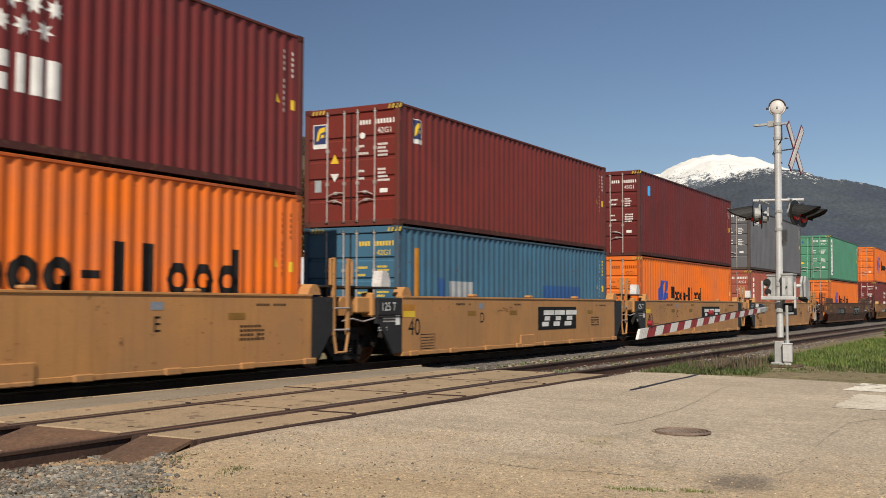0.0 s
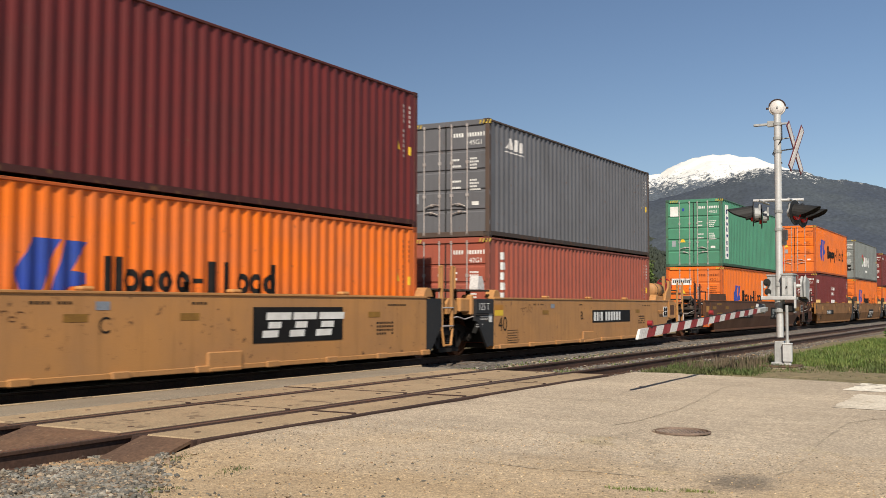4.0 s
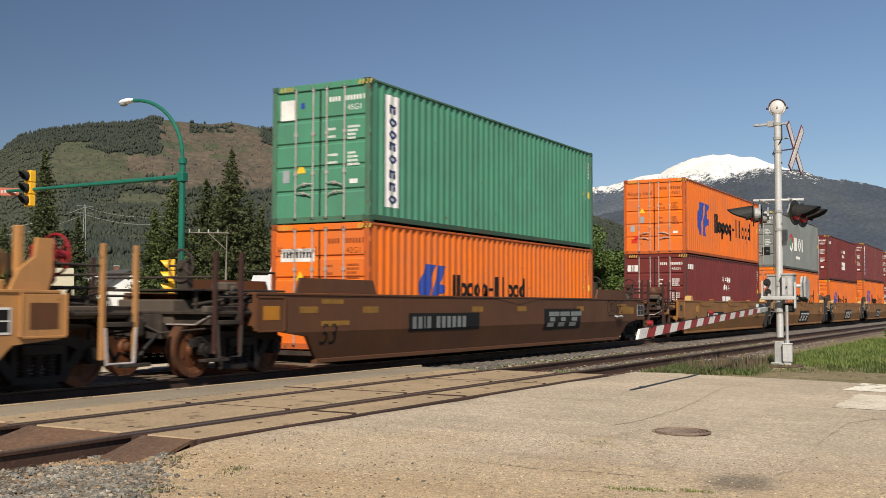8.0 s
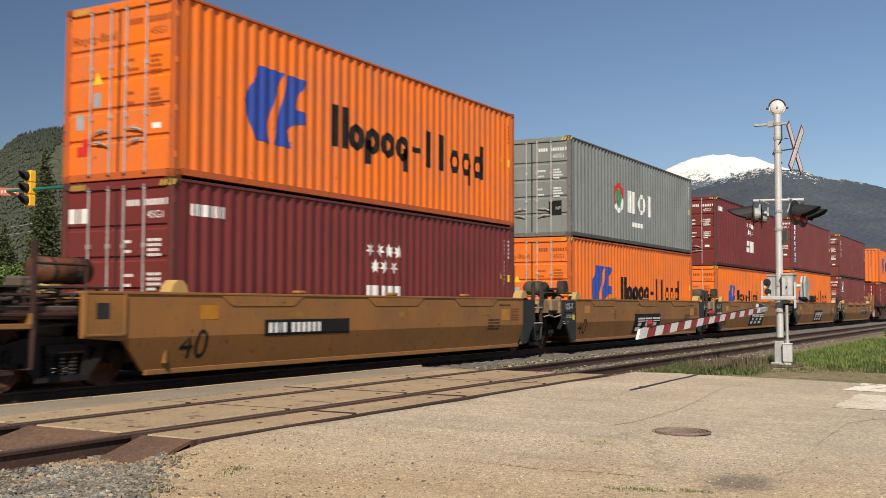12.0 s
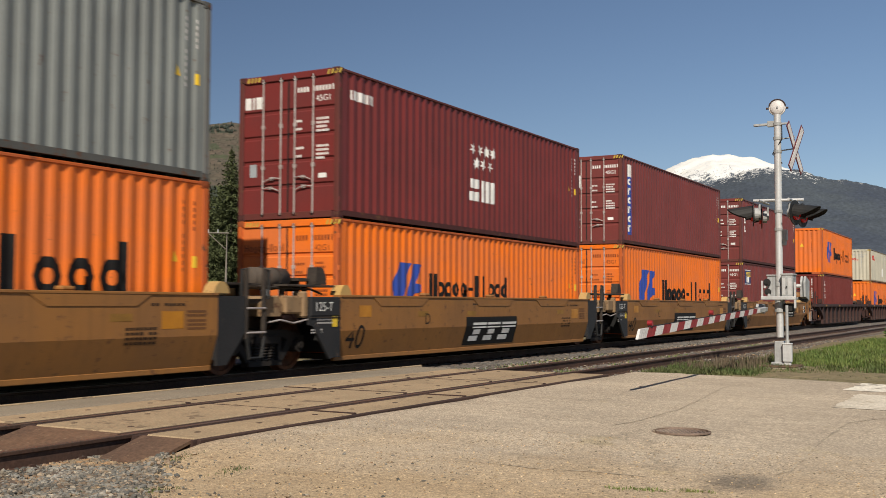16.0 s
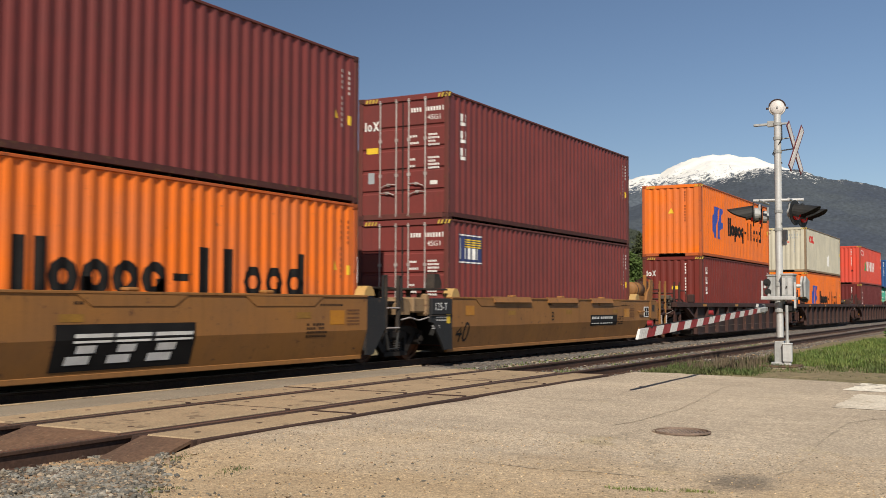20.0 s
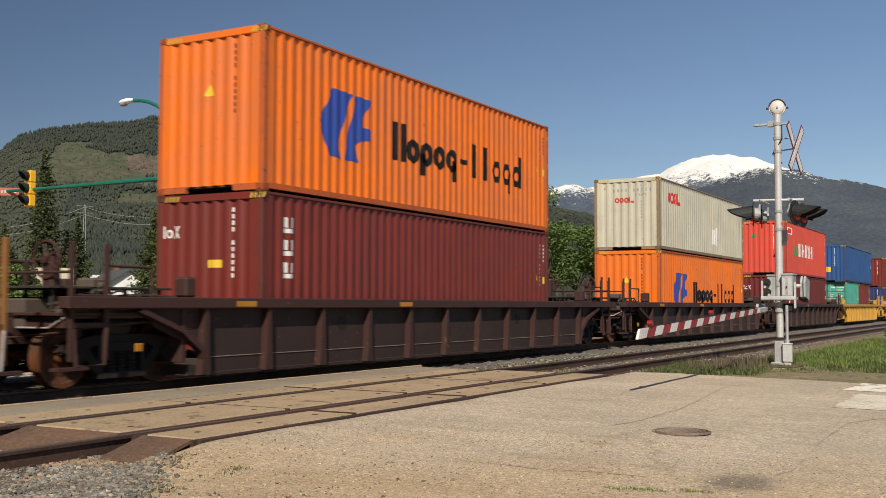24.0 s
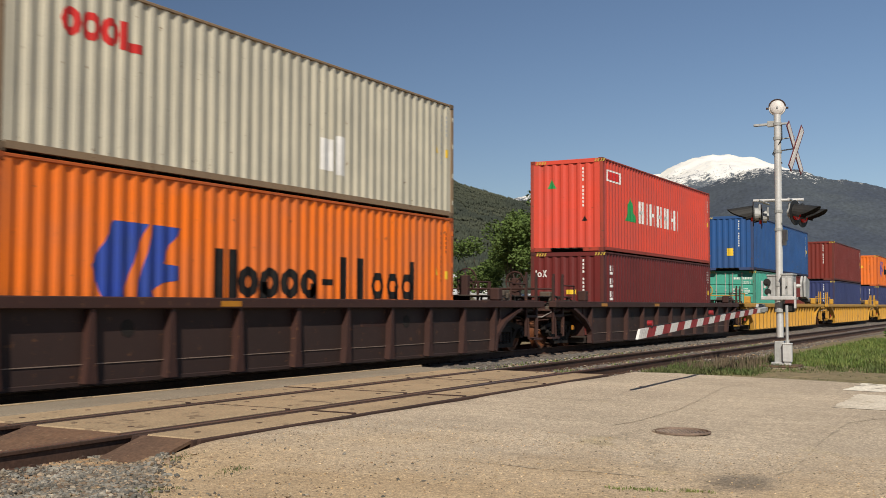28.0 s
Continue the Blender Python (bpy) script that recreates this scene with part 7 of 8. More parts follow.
def far_woods(name, zone, n, tall, spread, material, label, seed, sparse=0.0):
    """Woods on the hill as one mesh: each tree a five-sided crown, widest above its foot."""
    rnd = np.random.RandomState(seed)
    a = rnd.uniform(36.5, 74, n)
    d = 750 + 1880 * rnd.rand(n) ** 0.75
    X, Y = d * np.sin(np.radians(a)), d * np.cos(np.radians(a))
    P = np.stack([X, Y, hill_height(a, d, X, Y)], -1)
    Z = zones(P)
    keep = (Z == zone) | ((Z > 0) & (rnd.rand(n) < sparse))
    P, cut = P[keep], (Z[keep] != zone)
    n = len(P)
    h = rnd.uniform(*tall, n) * np.where(cut, 0.5, 1.0)
    r = h * rnd.uniform(*spread, n)
    ang = np.arange(5) * 2 * np.pi / 5 + rnd.rand(n, 1) * 6.28
    wob = 0.7 + 0.6 * rnd.rand(n, 5)
    mid = np.stack([np.cos(ang) * wob * r[:, None], np.sin(ang) * wob * r[:, None], h[:, None] * (0.22 + 0.28 * rnd.rand(n, 5))], -1)
    tip = np.stack([0.1 * r * rnd.randn(n), 0.1 * r * rnd.randn(n), h], -1)[:, None]
    foot = np.stack([0 * h, 0 * h, 0 * h - 1], -1)[:, None]
    V = np.concatenate([mid, tip, foot], 1) + P[:, None]
    tri = np.array([(i, (i + 1) % 5, 5) for i in range(5)] + [((i + 1) % 5, i, 6) for i in range(5)])
    F = (tri[None] + 7 * np.arange(n)[:, None, None]).reshape(-1, 3)
    me = bpy.data.meshes.new(name)
    me.from_pydata(V.reshape(-1, 3).tolist(), [], F.tolist())
    me.materials.append(None)
    me.polygons.foreach_set("use_smooth", [True] * len(me.polygons))
    whole(name, me, material, label, "forest", kind="stuff")


far_woods("hill_forest", 0, 120000, (4.5, 10), (0.20, 0.34), "fir_far", "dense dark conifer forest on the hill", 8, 0.02)
far_woods("hill_young_woods", 3, 120000, (2.5, 5.5), (0.34, 0.60), "young_far", "paler young woodland on the hill", 9, 0.03)


def ridge_snow(a):
    return np.interp(a, [56, 62, 64.3, 66.6, 67.4, 68.1, 68.4, 70.1, 71.7, 72.4, 73.1, 74.1, 75.1, 75.4, 75.8, 77.1, 78.1, 79.4, 80.9, 84, 92, 100], [3.0, 5.0, 5.7, 6.25, 6.52, 6.42, 6.28, 6.56, 6.98, 7.0, 7.46, 7.77, 7.96, 7.9, 7.93, 7.79, 7.4, 6.9, 6.1, 5.2, 4, 3])


def ridge_shoulder(a):
    return np.interp(a, [56, 62, 66, 70.4, 72.4, 74.2, 75.9, 76.8, 77.5, 78.1, 79.4, 80.1, 80.9, 81.5, 82.9, 83.6, 88, 96], [2.0, 3.0, 4.1, 5.15, 5.7, 6.15, 6.72, 7.06, 7.17, 7.18, 7.02, 6.76, 6.5, 6.44, 6.12, 5.96, 5.0, 3.5])


def snow_height(a, d, X, Y):
    t = np.clip((d - 2900) / 1700, 0, 1)
    top = np.tan(np.radians(ridge_snow(a))) * 4600
    z = top * (0.70 * t + 0.30 * t ** 2) + 60 * fbm(X, Y, 300, 6, 5.0) * np.clip(2.5 * t, 0, 1) * (1 - t ** 8) + 9 * fbm(X, Y, 70, 4, 1.0) * t + 4 * fbm(X, Y, 26, 3, 2.0) * t
    return np.where(d > 4600, z * (1 - (d - 4600) / 900), z) - 3


def shoulder_height(a, d, X, Y):
    t = np.clip((d - 1500) / 1900, 0, 1)
    top = np.tan(np.radians(ridge_shoulder(a))) * 3400
    z = top * (0.60 * t + 0.40 * t ** 2) + 48 * fbm(X, Y, 260, 6, 3.0) * np.clip(2.5 * t, 0, 1) * (1 - t ** 6) + 6 * fbm(X, Y, 45, 4, 6.0) * t + 3.5 * fbm(X, Y, 16, 3, 2.0) * t
    return np.where(d > 3400, z * (1 - (d - 3400) / 700), z) - 3


def snow_cap(m, lo, hi, tilt):
    """Snow above a broken line that tilts along the range, over the haze-tinted forest colour."""
    N, L = m.node_tree.nodes, m.node_tree.links
    bsdf = N["Principled BSDF"]
    forest = bsdf.inputs["Base Color"].links[0].from_socket
    geo = N.new("ShaderNodeNewGeometry")

    def dot(v):
        n = N.new("ShaderNodeVectorMath")
        n.operation = "DOT_PRODUCT"
        n.inputs[1].default_value = v
        L.new(geo.outputs["Position"], n.inputs[0])
        return n.outputs["Value"]

    def tex(scale, gain, add, rough=0.65, stretch=None):
        n = N.new("ShaderNodeTexNoise")
        n.inputs["Scale"].default_value, n.inputs["Detail"].default_value, n.inputs["Roughness"].default_value = scale, 6.0, rough
        L.new(geo.outputs["Position"], n.inputs["Vector"])
        k = N.new("ShaderNodeMath")
        k.operation = "MULTIPLY_ADD"
        k.inputs[1].default_value = gain
        L.new(n.outputs["Fac"], k.inputs[0])
        if isinstance(add, float):
            k.inputs[2].default_value = add
        else:
            L.new(add, k.inputs[2])
        return k.outputs[0]

    level = tex(0.004, 120.0, dot((-tilt * math.cos(radians(76)), tilt * math.sin(radians(76)), 1.0)))
    level = tex(0.035, 420.0, level, 0.9)
    r = N.new("ShaderNodeMapRange")
    r.inputs["From Min"].default_value, r.inputs["From Max"].default_value = lo, hi
    L.new(level, r.inputs["Value"])
    snow = N.new("ShaderNodeMix")
    snow.data_type = "RGBA"
    shade = N.new("ShaderNodeMapRange")
    shade.inputs["From Min"].default_value, shade.inputs["From Max"].default_value = 0.35, 0.7
    L.new(tex(0.02, 1.0, 0.0), shade.inputs["Value"])
    L.new(shade.outputs[0], snow.inputs[0])
    snow.inputs[6].default_value, snow.inputs[7].default_value = (0.72, 0.69, 0.62, 1), (0.54, 0.54, 0.54, 1)
    mixc = N.new("ShaderNodeMix")
    mixc.data_type = "RGBA"
    L.new(r.outputs[0], mixc.inputs[0])
    L.new(forest, mixc.inputs[6])
    L.new(snow.outputs[2], mixc.inputs[7])
    L.new(mixc.outputs[2], bsdf.inputs["Base Color"])


# forest colour tinted blue-grey for the haze of distance
M["shoulder"] = surf("haze_blue_shoulder_forest", (0.040, 0.049, 0.068), (0.058, 0.069, 0.078), 0.0025, 0.10, 0.95, 0, 0.0, grain=0.25)
snow_cap(M["mountain"], 768.0, 792.0, 0.05)
snow_cap(M["shoulder"], 682.0, 696.0, 0.0)
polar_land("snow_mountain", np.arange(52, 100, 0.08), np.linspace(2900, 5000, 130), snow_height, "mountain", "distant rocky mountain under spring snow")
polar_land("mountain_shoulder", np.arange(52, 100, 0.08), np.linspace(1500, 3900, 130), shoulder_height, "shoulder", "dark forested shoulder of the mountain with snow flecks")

# ---- middle distance: trees, houses, street lights ----
M["spruce"] = surf("spruce_needles", (0.046, 0.056, 0.020), (0.064, 0.074, 0.027), 0.35, 3, 0.9, 0, 0.0, grain=0.3)
M["cedar"] = surf("cedar_foliage", (0.064, 0.083, 0.023), (0.048, 0.064, 0.018), 0.35, 3, 0.9, 0, 0.0, grain=0.3)
M["leaf"] = surf("spring_leaves", (0.090, 0.134, 0.030), (0.062, 0.096, 0.022), 0.4, 3, 0.8, 0, 0.0, grain=0.3)
M["blossom"] = surf("pale_blossom", (0.42, 0.38, 0.26), (0.22, 0.24, 0.10), 0.8, 4, 0.9, 0, 0.0, grain=0.3)
M["bark"] = surf("grey_brown_bark", (0.10, 0.075, 0.055), (0.07, 0.055, 0.04), 2, 12, 0.95, 0, 0.5)
M["siding"] = surf("white_house_siding", (0.74, 0.73, 0.69), (0.66, 0.65, 0.61), 0.6, 10, 0.7, 0, 0.05, grain=0.06)
M["metalroof"] = surf("pale_metal_roof", (0.55, 0.55, 0.54), (0.46, 0.46, 0.46), 0.5, 8, 0.45, 0.1, 0.05, grain=0.06)
M["shingle"] = surf("dark_grey_shingles", (0.075, 0.075, 0.075), (0.055, 0.055, 0.058), 1, 10, 0.9, 0, 0.2)
M["pane"] = surf("dark_window_glass", (0.03, 0.035, 0.04), (0.04, 0.045, 0.05), 1, 10, 0.1, 0, 0.0)
M["brickwork"] = surf("chimney_brick", (0.22, 0.09, 0.06), (0.17, 0.075, 0.05), 3, 15, 0.9, 0, 0.3)
M["polewood"] = surf("grey_pole_wood", (0.19, 0.165, 0.135), (0.14, 0.12, 0.10), 2, 20, 0.9, 0, 0.3)
M["signred"] = surf("faded_red_street_sign", (0.45, 0.13, 0.08), (0.4, 0.12, 0.08), 2, 20, 0.5, 0, 0.0)


def at(px, dist, z=0.0):
    """A place at a bearing of px degrees clockwise from +y."""
    a = radians(px)
    return Vector((dist * math.sin(a), dist * math.cos(a), z))


def clumps_mesh(name, C, size, seed, flat_up=0.35):
    """Two-triangle leaf clumps at the places C, turned at random."""
    rnd = np.random.RandomState(seed)
    n = len(C)
    u = rnd.randn(n, 3)
    u[:, 2] *= flat_up
    u /= np.linalg.norm(u, axis=1)[:, None]
    w = rnd.randn(n, 3)
    w -= (w * u).sum(1)[:, None] * u
    w /= np.linalg.norm(w, axis=1)[:, None]
    s = (size * (0.5 + rnd.rand(n)))[:, None]
    V = np.stack([C - u * s, C + w * s * 0.55, C + u * s, C - w * s * 0.55], 1)
    V += rnd.randn(n, 4, 3) * (s * 0.12)[:, None]
    F = (np.array([[0, 1, 2, 3]]) + 4 * np.arange(n)[:, None])
    me = bpy.data.meshes.new(name)
    me.from_pydata(V.reshape(-1, 3).tolist(), [], F.tolist())
    me.materials.append(None)
    return me


def trunk_mesh(h, r):
    bm = bmesh.new()
    for k in range(5):
        rod(bm, (0.02 * k, 0, h * k / 5), (0.02 * (k + 1), 0, h * (k + 1) / 5), r * (1 - 0.17 * k), 8, r * (1 - 0.17 * (k + 1)))
    return bm


def conifer(label, place, h, radius, seed, foliage="spruce", dense=1.0, column=0.0):
    rnd = np.random.RandomState(seed)
    t = thing("conifer_tree", label, "tree", Matrix.Translation(place))
    part("trunk", trunk_mesh(h * 0.96, 0.016 * h + 0.05), "bark", t, "grey-brown trunk")
    pts = []
    levels = int(h * 3.2)
    for k in range(levels):
        f = (k + 0.5) / levels
        z = h * (0.06 + 0.93 * f)
        R = radius * ((1 - f) ** (0.85 - 0.4 * column)) * (0.72 + 0.5 * rnd.rand())
        n = int((7 + 13 * (1 - f)) * dense)
        for _ in range(n):
            a, reach = rnd.rand() * 6.283, R * (0.55 + 0.5 * rnd.rand())
            m = max(3, int(reach / 0.075))
            q = np.linspace(0.15, 1, m) * reach
            droop = -0.22 * q - 0.05 * q ** 2 / max(radius, 0.5) + 0.10 * (q > 0.85 * reach)
            pts.append(np.stack([q * math.cos(a), q * math.sin(a), z + droop], -1) + rnd.randn(m, 3) * 0.08)
    tip = np.stack([rnd.randn(14) * 0.03, rnd.randn(14) * 0.03, np.linspace(h * 0.93, h * 1.01, 14)], -1)
    C = np.concatenate(pts + [tip])
    part("crown", clumps_mesh("crown", C, 0.115, seed, 0.45), foliage, t, "dark drooping needle branches" if foliage == "spruce" else "yellow-green dense foliage")
    return t


def broadleaf(label, place, h, radius, seed, foliage="leaf"):
    rnd = np.random.RandomState(seed)
    t = thing("broadleaf_tree", label, "tree", Matrix.Translation(place))
    part("trunk", trunk_mesh(h * 0.6, 0.02 * h + 0.04), "bark", t, "grey-brown trunk")
    heads, pts = [], []
    for k in range(9 + int(radius * 2)):
        a, r = rnd.rand() * 6.283, radius * math.sqrt(rnd.rand()) * 0.75
        c = np.array([r * math.cos(a), r * math.sin(a), h * (0.35 + 0.55 * rnd.rand() * (1 - 0.4 * r / radius))])
        heads.append(c)
        m = 620
        d = rnd.randn(m, 3)
        d /= np.linalg.norm(d, axis=1)[:, None]
        pts.append(c + d * (radius * 0.42 * rnd.rand(m, 1) ** 0.45) * np.array([1, 1, 0.75]))
    limb = bmesh.new()
    for c in heads[:8]:
        rod(limb, (0, 0, h * 0.28), tuple(c), 0.05, 6, 0.015)
    part("limbs", limb, "bark", t)
    part("crown", clumps_mesh("crown", np.concatenate(pts), 0.10, seed), foliage, t, "loose leafy crown")
    return t


for i, (a, d, h, r, mat_name, col) in enumerate((
        (40.05, 92, 14.1, 1.9, "spruce", 0.1), (41.7, 88, 8.2, 1.7, "spruce", 0.2), (41.2, 94, 7.6, 1.6, "spruce", 0.2), (46.5, 90, 12.0, 2.2, "cedar", 0.5), (45.5, 94, 9.6, 2.0, "cedar", 0.3), (48.1, 92, 12.2, 2.3, "spruce", 0.3),
        (49.4, 88, 14.1, 3.0, "spruce", 0.2), (48.8, 96, 11.8, 2.6, "spruce", 0.3), (50.4, 94, 10.6, 2.4, "spruce", 0.3), (51.0, 86, 9.2, 1.9, "spruce", 0.2), (53.1, 92, 13.2, 2.2, "cedar", 0.5), (53.95, 93, 12.6, 2.1, "cedar", 0.5), (52.4, 98, 8.6, 2.2, "spruce", 0.3),
        (38.2, 110, 9.0, 2.2, "spruce", 0.2), (71.3, 120, 9.6, 2.6, "spruce", 0.2), (58.8, 150, 6.5, 2.2, "spruce", 0.2), (59.6, 160, 6.2, 2.0, "spruce", 0.2), (56.9, 140, 8.6, 1.8, "spruce", 0.4))):
    conifer("tall dark spruce behind the tracks" if mat_name == "spruce" else "dense yellow-green conifer behind the tracks", at(a, d, -0.3), h, r * 1.4, 40 + i, mat_name, 1.9, col)
for i, (a, d, h, r, mat_name) in enumerate((
        (62.7, 78, 7.4, 2.4, "leaf"), (64.4, 72, 9.0, 2.7, "leaf"), (66.3, 70, 9.8, 2.8, "leaf"), (67.9, 76, 8.6, 2.6, "leaf"), (69.4, 78, 6.8, 2.4, "leaf"), (70.6, 80, 6.0, 2.2, "leaf"),
        (38.9, 60, 4.0, 1.8, "leaf"), (39.6, 62, 3.0, 1.3, "leaf"), (47.9, 70, 3.4, 1.5, "leaf"), (49.5, 74, 3.0, 1.4, "leaf"), (58.3, 92, 5.2, 1.7, "blossom"), (57.6, 95, 4.2, 1.5, "leaf"), (60.3, 110, 4.0, 1.6, "leaf"))):
    broadleaf("leafy green tree beyond the tracks" if mat_name == "leaf" else "flowering tree with pale blossom", at(a, d, -0.3), h, r, 70 + i, mat_name)


def bush(label, place, r, seed, foliage="leaf"):
    rnd = np.random.RandomState(seed)
    t = thing("bush", label, "bush", Matrix.Translation(place))
    d = rnd.randn(1500, 3)
    d /= np.linalg.norm(d, axis=1)[:, None]
    C = d * (r * rnd.rand(1500, 1) ** 0.4) * np.array([1, 1, 0.9]) + np.array([0, 0, r * 0.75])
    stems = bmesh.new()
    for k in range(7):
        rod(stems, (0, 0, -0.2), (rnd.randn() * r * 0.4, rnd.randn() * r * 0.4, r), 0.02, 5, 0.006)
    part("stems", stems, "bark", t)
    part("leaves", clumps_mesh("leaves", C, 0.07, seed), foliage, t, "small green leaves")


bush("leafy green bush in the trackside grass", at(84.75, 34, -0.3), 0.85, 90)
bush("leafy green bush in the trackside grass", at(85.6, 36, -0.3), 1.0, 91)


def house(label, place, turn, w, dep, wall_h, roof_h, roof="shingle", chimney=None, eave=0.4):
    """A gabled house; w runs along local x (the ridge), the gables face -x and +x."""
    t = thing("house", label, "house", Matrix.Translation(place) @ pose(0, 0, 0, 0, 0, turn))
    gable = [(-dep / 2, 0), (dep / 2, 0), (dep / 2, wall_h), (0, wall_h + roof_h), (-dep / 2, wall_h)]
    part("wall", prism(gable, -w / 2, w / 2, axis="x"), "siding", t, "white siding")
    for s in (-1, 1):
        v = [(s * (dep / 2 + eave), wall_h - eave * roof_h / (dep / 2) + 0.03), (0, wall_h + roof_h + 0.03), (0, wall_h + roof_h + 0.2), (s * (dep / 2 + eave), wall_h - eave * roof_h / (dep / 2) + 0.2)]
        r = part("roof", prism(v, -w / 2 - eave, w / 2 + eave, axis="x"), roof, t, "pale metal roof" if roof == "metalroof" else "dark shingled roof")
    for x in (-w / 2 - 0.02, w / 2 + 0.02):
        win = part("window", boxes((x - 0.03, x + 0.03, -0.55, 0.55, wall_h * 0.42, wall_h * 0.42 + 1.0), bevel=0.01), "siding", t)
        part("pane", boxes((x - 0.05, x + 0.05, -0.46, 0.46, wall_h * 0.42 + 0.09, wall_h * 0.42 + 0.91)), "pane", win)
    for s in (-1, 1):
        for k in (-0.3, 0.05, 0.32):
            win = part("window", boxes((k * w - 0.6, k * w + 0.6, s * dep / 2 - 0.04, s * dep / 2 + 0.04, wall_h * 0.4, wall_h * 0.4 + 1.1), bevel=0.01), "siding", t)
            part("pane", boxes((k * w - 0.5, k * w + 0.5, s * dep / 2 - 0.06, s * dep / 2 + 0.06, wall_h * 0.4 + 0.1, wall_h * 0.4 + 1.0)), "pane", win)
    if chimney is not None:
        c = part("chimney", boxes((chimney - 0.22, chimney + 0.22, -0.22, 0.22, wall_h, wall_h + roof_h + 0.6)), "brickwork", t, "brick chimney")
        part("chimney_cap", boxes((chimney - 0.28, chimney + 0.28, -0.28, 0.28, wall_h + roof_h + 0.6, wall_h + roof_h + 0.68)), "concrete", c)
    return t


M["tanroof"] = surf("beige_sheet_roof", (0.42, 0.37, 0.26), (0.36, 0.31, 0.22), 0.5, 8, 0.6, 0, 0.05, grain=0.06)
house("white gabled house with dark shingled roof and brick chimney", at(43.7, 120, -0.3), 62, 8.0, 6.0, 2.9, 2.0, "shingle", 0.8)
house("low building with broad beige sheet roof", at(39.35, 66, -0.3), -40, 4.2, 4.0, 2.1, 1.25, "tanroof")
house("white house with long pale metal roof and brick chimney", at(54.3, 80, -0.3), -68, 6.6, 4.0, 3.3, 1.5, "metalroof", -1.2)
house("low white annex with pale metal roof", at(53.1, 72, -0.3), -60, 5.6, 3.6, 2.1, 1.1, "metalroof")
house("white house with pale metal roof beyond the tracks", at(60.2, 100, -0.3), -28, 4.6, 4.4, 2.6, 1.6, "metalroof")
house("small white gabled house with windows", at(61.9, 110, -0.3), 60, 5.0, 3.6, 2.9, 1.4, "shingle")
house("low white shed with pale metal roof", at(64.2, 78, -0.3), -24, 6.0, 3.0, 1.4, 0.7, "metalroof")
house("white outbuilding with pale metal roof", at(50.4, 128, -0.3), -40, 6.0, 5.0, 2.6, 1.6, "metalroof")
house("grey-roofed house among trees", at(42.4, 135, -0.3), -40, 9.0, 5.0, 2.8, 1.9, "metalroof")


def arc_light(label, place, z_turn, top, reach, toward, material, r0, r1, collar=True):
    """A street light on a pole whose arm bends over; toward: unit direction of the arm on plan."""
    t = thing("street_lamp", label, "street lamp", Matrix.Translation(place))
    d = Vector((toward[0], toward[1], 0))
    bm = bmesh.new()
    rod(bm, (0, 0, 0), (0, 0, z_turn), r0, 12, r0 * 0.85)
    part("pole", bm, material, t)
    pts = []
    for k in range(11):
        a = math.pi / 2 * k / 10
        pts.append(Vector((0, 0, z_turn)) + d * (reach * (1 - math.cos(a))) + Vector((0, 0, (top - z_turn) * math.sin(a))))
    part("arm", tube([tuple(q) for q in pts], r1, 10), material, t, "bent arm")
    if collar:
        part("collar", rods(((0, 0, z_turn - 0.12), (0, 0, z_turn + 0.04), r0 * 1.15), seg=14), material, t)
    head = bmesh.new()
    m = Matrix.Translation(pts[-1] + d * 0.28) @ Vector((d.x, d.y, -0.1)).to_track_quat("X", "Z").to_matrix().to_4x4()
    bmesh.ops.create_uvsphere(head, u_segments=16, v_segments=10, radius=0.3, matrix=m @ Matrix.Diagonal((0.95, 0.42, 0.28, 1)))
    h = part("lamp_head", head, "lamp_glass", t, "pale lamp head", smooth=True)
    lens = bmesh.new()
    bmesh.ops.create_uvsphere(lens, u_segments=14, v_segments=8, radius=0.14, matrix=m @ Matrix.Translation((0.1, 0, -0.06)) @ Matrix.Diagonal((1, 0.7, 0.45, 1)))
    part("lens", lens, "greysticker", h, smooth=True)
    return t, pts


def signal_head(parent_thing, base, facing, label, visor="black"):
    """A yellow three-lamp head under parent_thing, facing a unit direction; base is its foot."""
    rot = Matrix.Translation(base) @ Vector((facing[0], facing[1], 0)).to_track_quat("X", "Z").to_matrix().to_4x4()
    body = part("signal_head", boxes((-0.11, 0.09, -0.17, 0.17, 0.0, 0.35), (-0.11, 0.09, -0.17, 0.17, 0.365, 0.715), (-0.11, 0.09, -0.17, 0.17, 0.73, 1.08), bevel=0.02), "signal_yellow", parent_thing, "yellow three-lamp signal head", rot)
    for k in range(3):
        z0 = 0.175 + k * 0.365
        part("lens", rods(((0.09, 0, z0), (0.11, 0, z0), 0.14), seg=16), "black", body)
        hood = bmesh.new()
        n = 12
        for i in range(n):
            a, b = radians(-35 + 250 * i / n), radians(-35 + 250 * (i + 1) / n)
            ln = 0.26
            v = [hood.verts.new(q) for q in ((0.09, 0.155 * math.cos(a), z0 + 0.155 * math.sin(a)), (0.09, 0.155 * math.cos(b), z0 + 0.155 * math.sin(b)), (0.09 + ln * (0.55 + 0.45 * math.sin(b)), 0.15 * math.cos(b), z0 + 0.15 * math.sin(b)), (0.09 + ln * (0.55 + 0.45 * math.sin(a)), 0.15 * math.cos(a), z0 + 0.15 * math.sin(a)))]
            hood.faces.new(v)
        bmesh.ops.remove_doubles(hood, verts=hood.verts[:], dist=0.001)
        bmesh.ops.solidify(hood, geom=hood.faces[:], thickness=0.008)
        part("hood", hood, visor, body, "long visor")
    return body


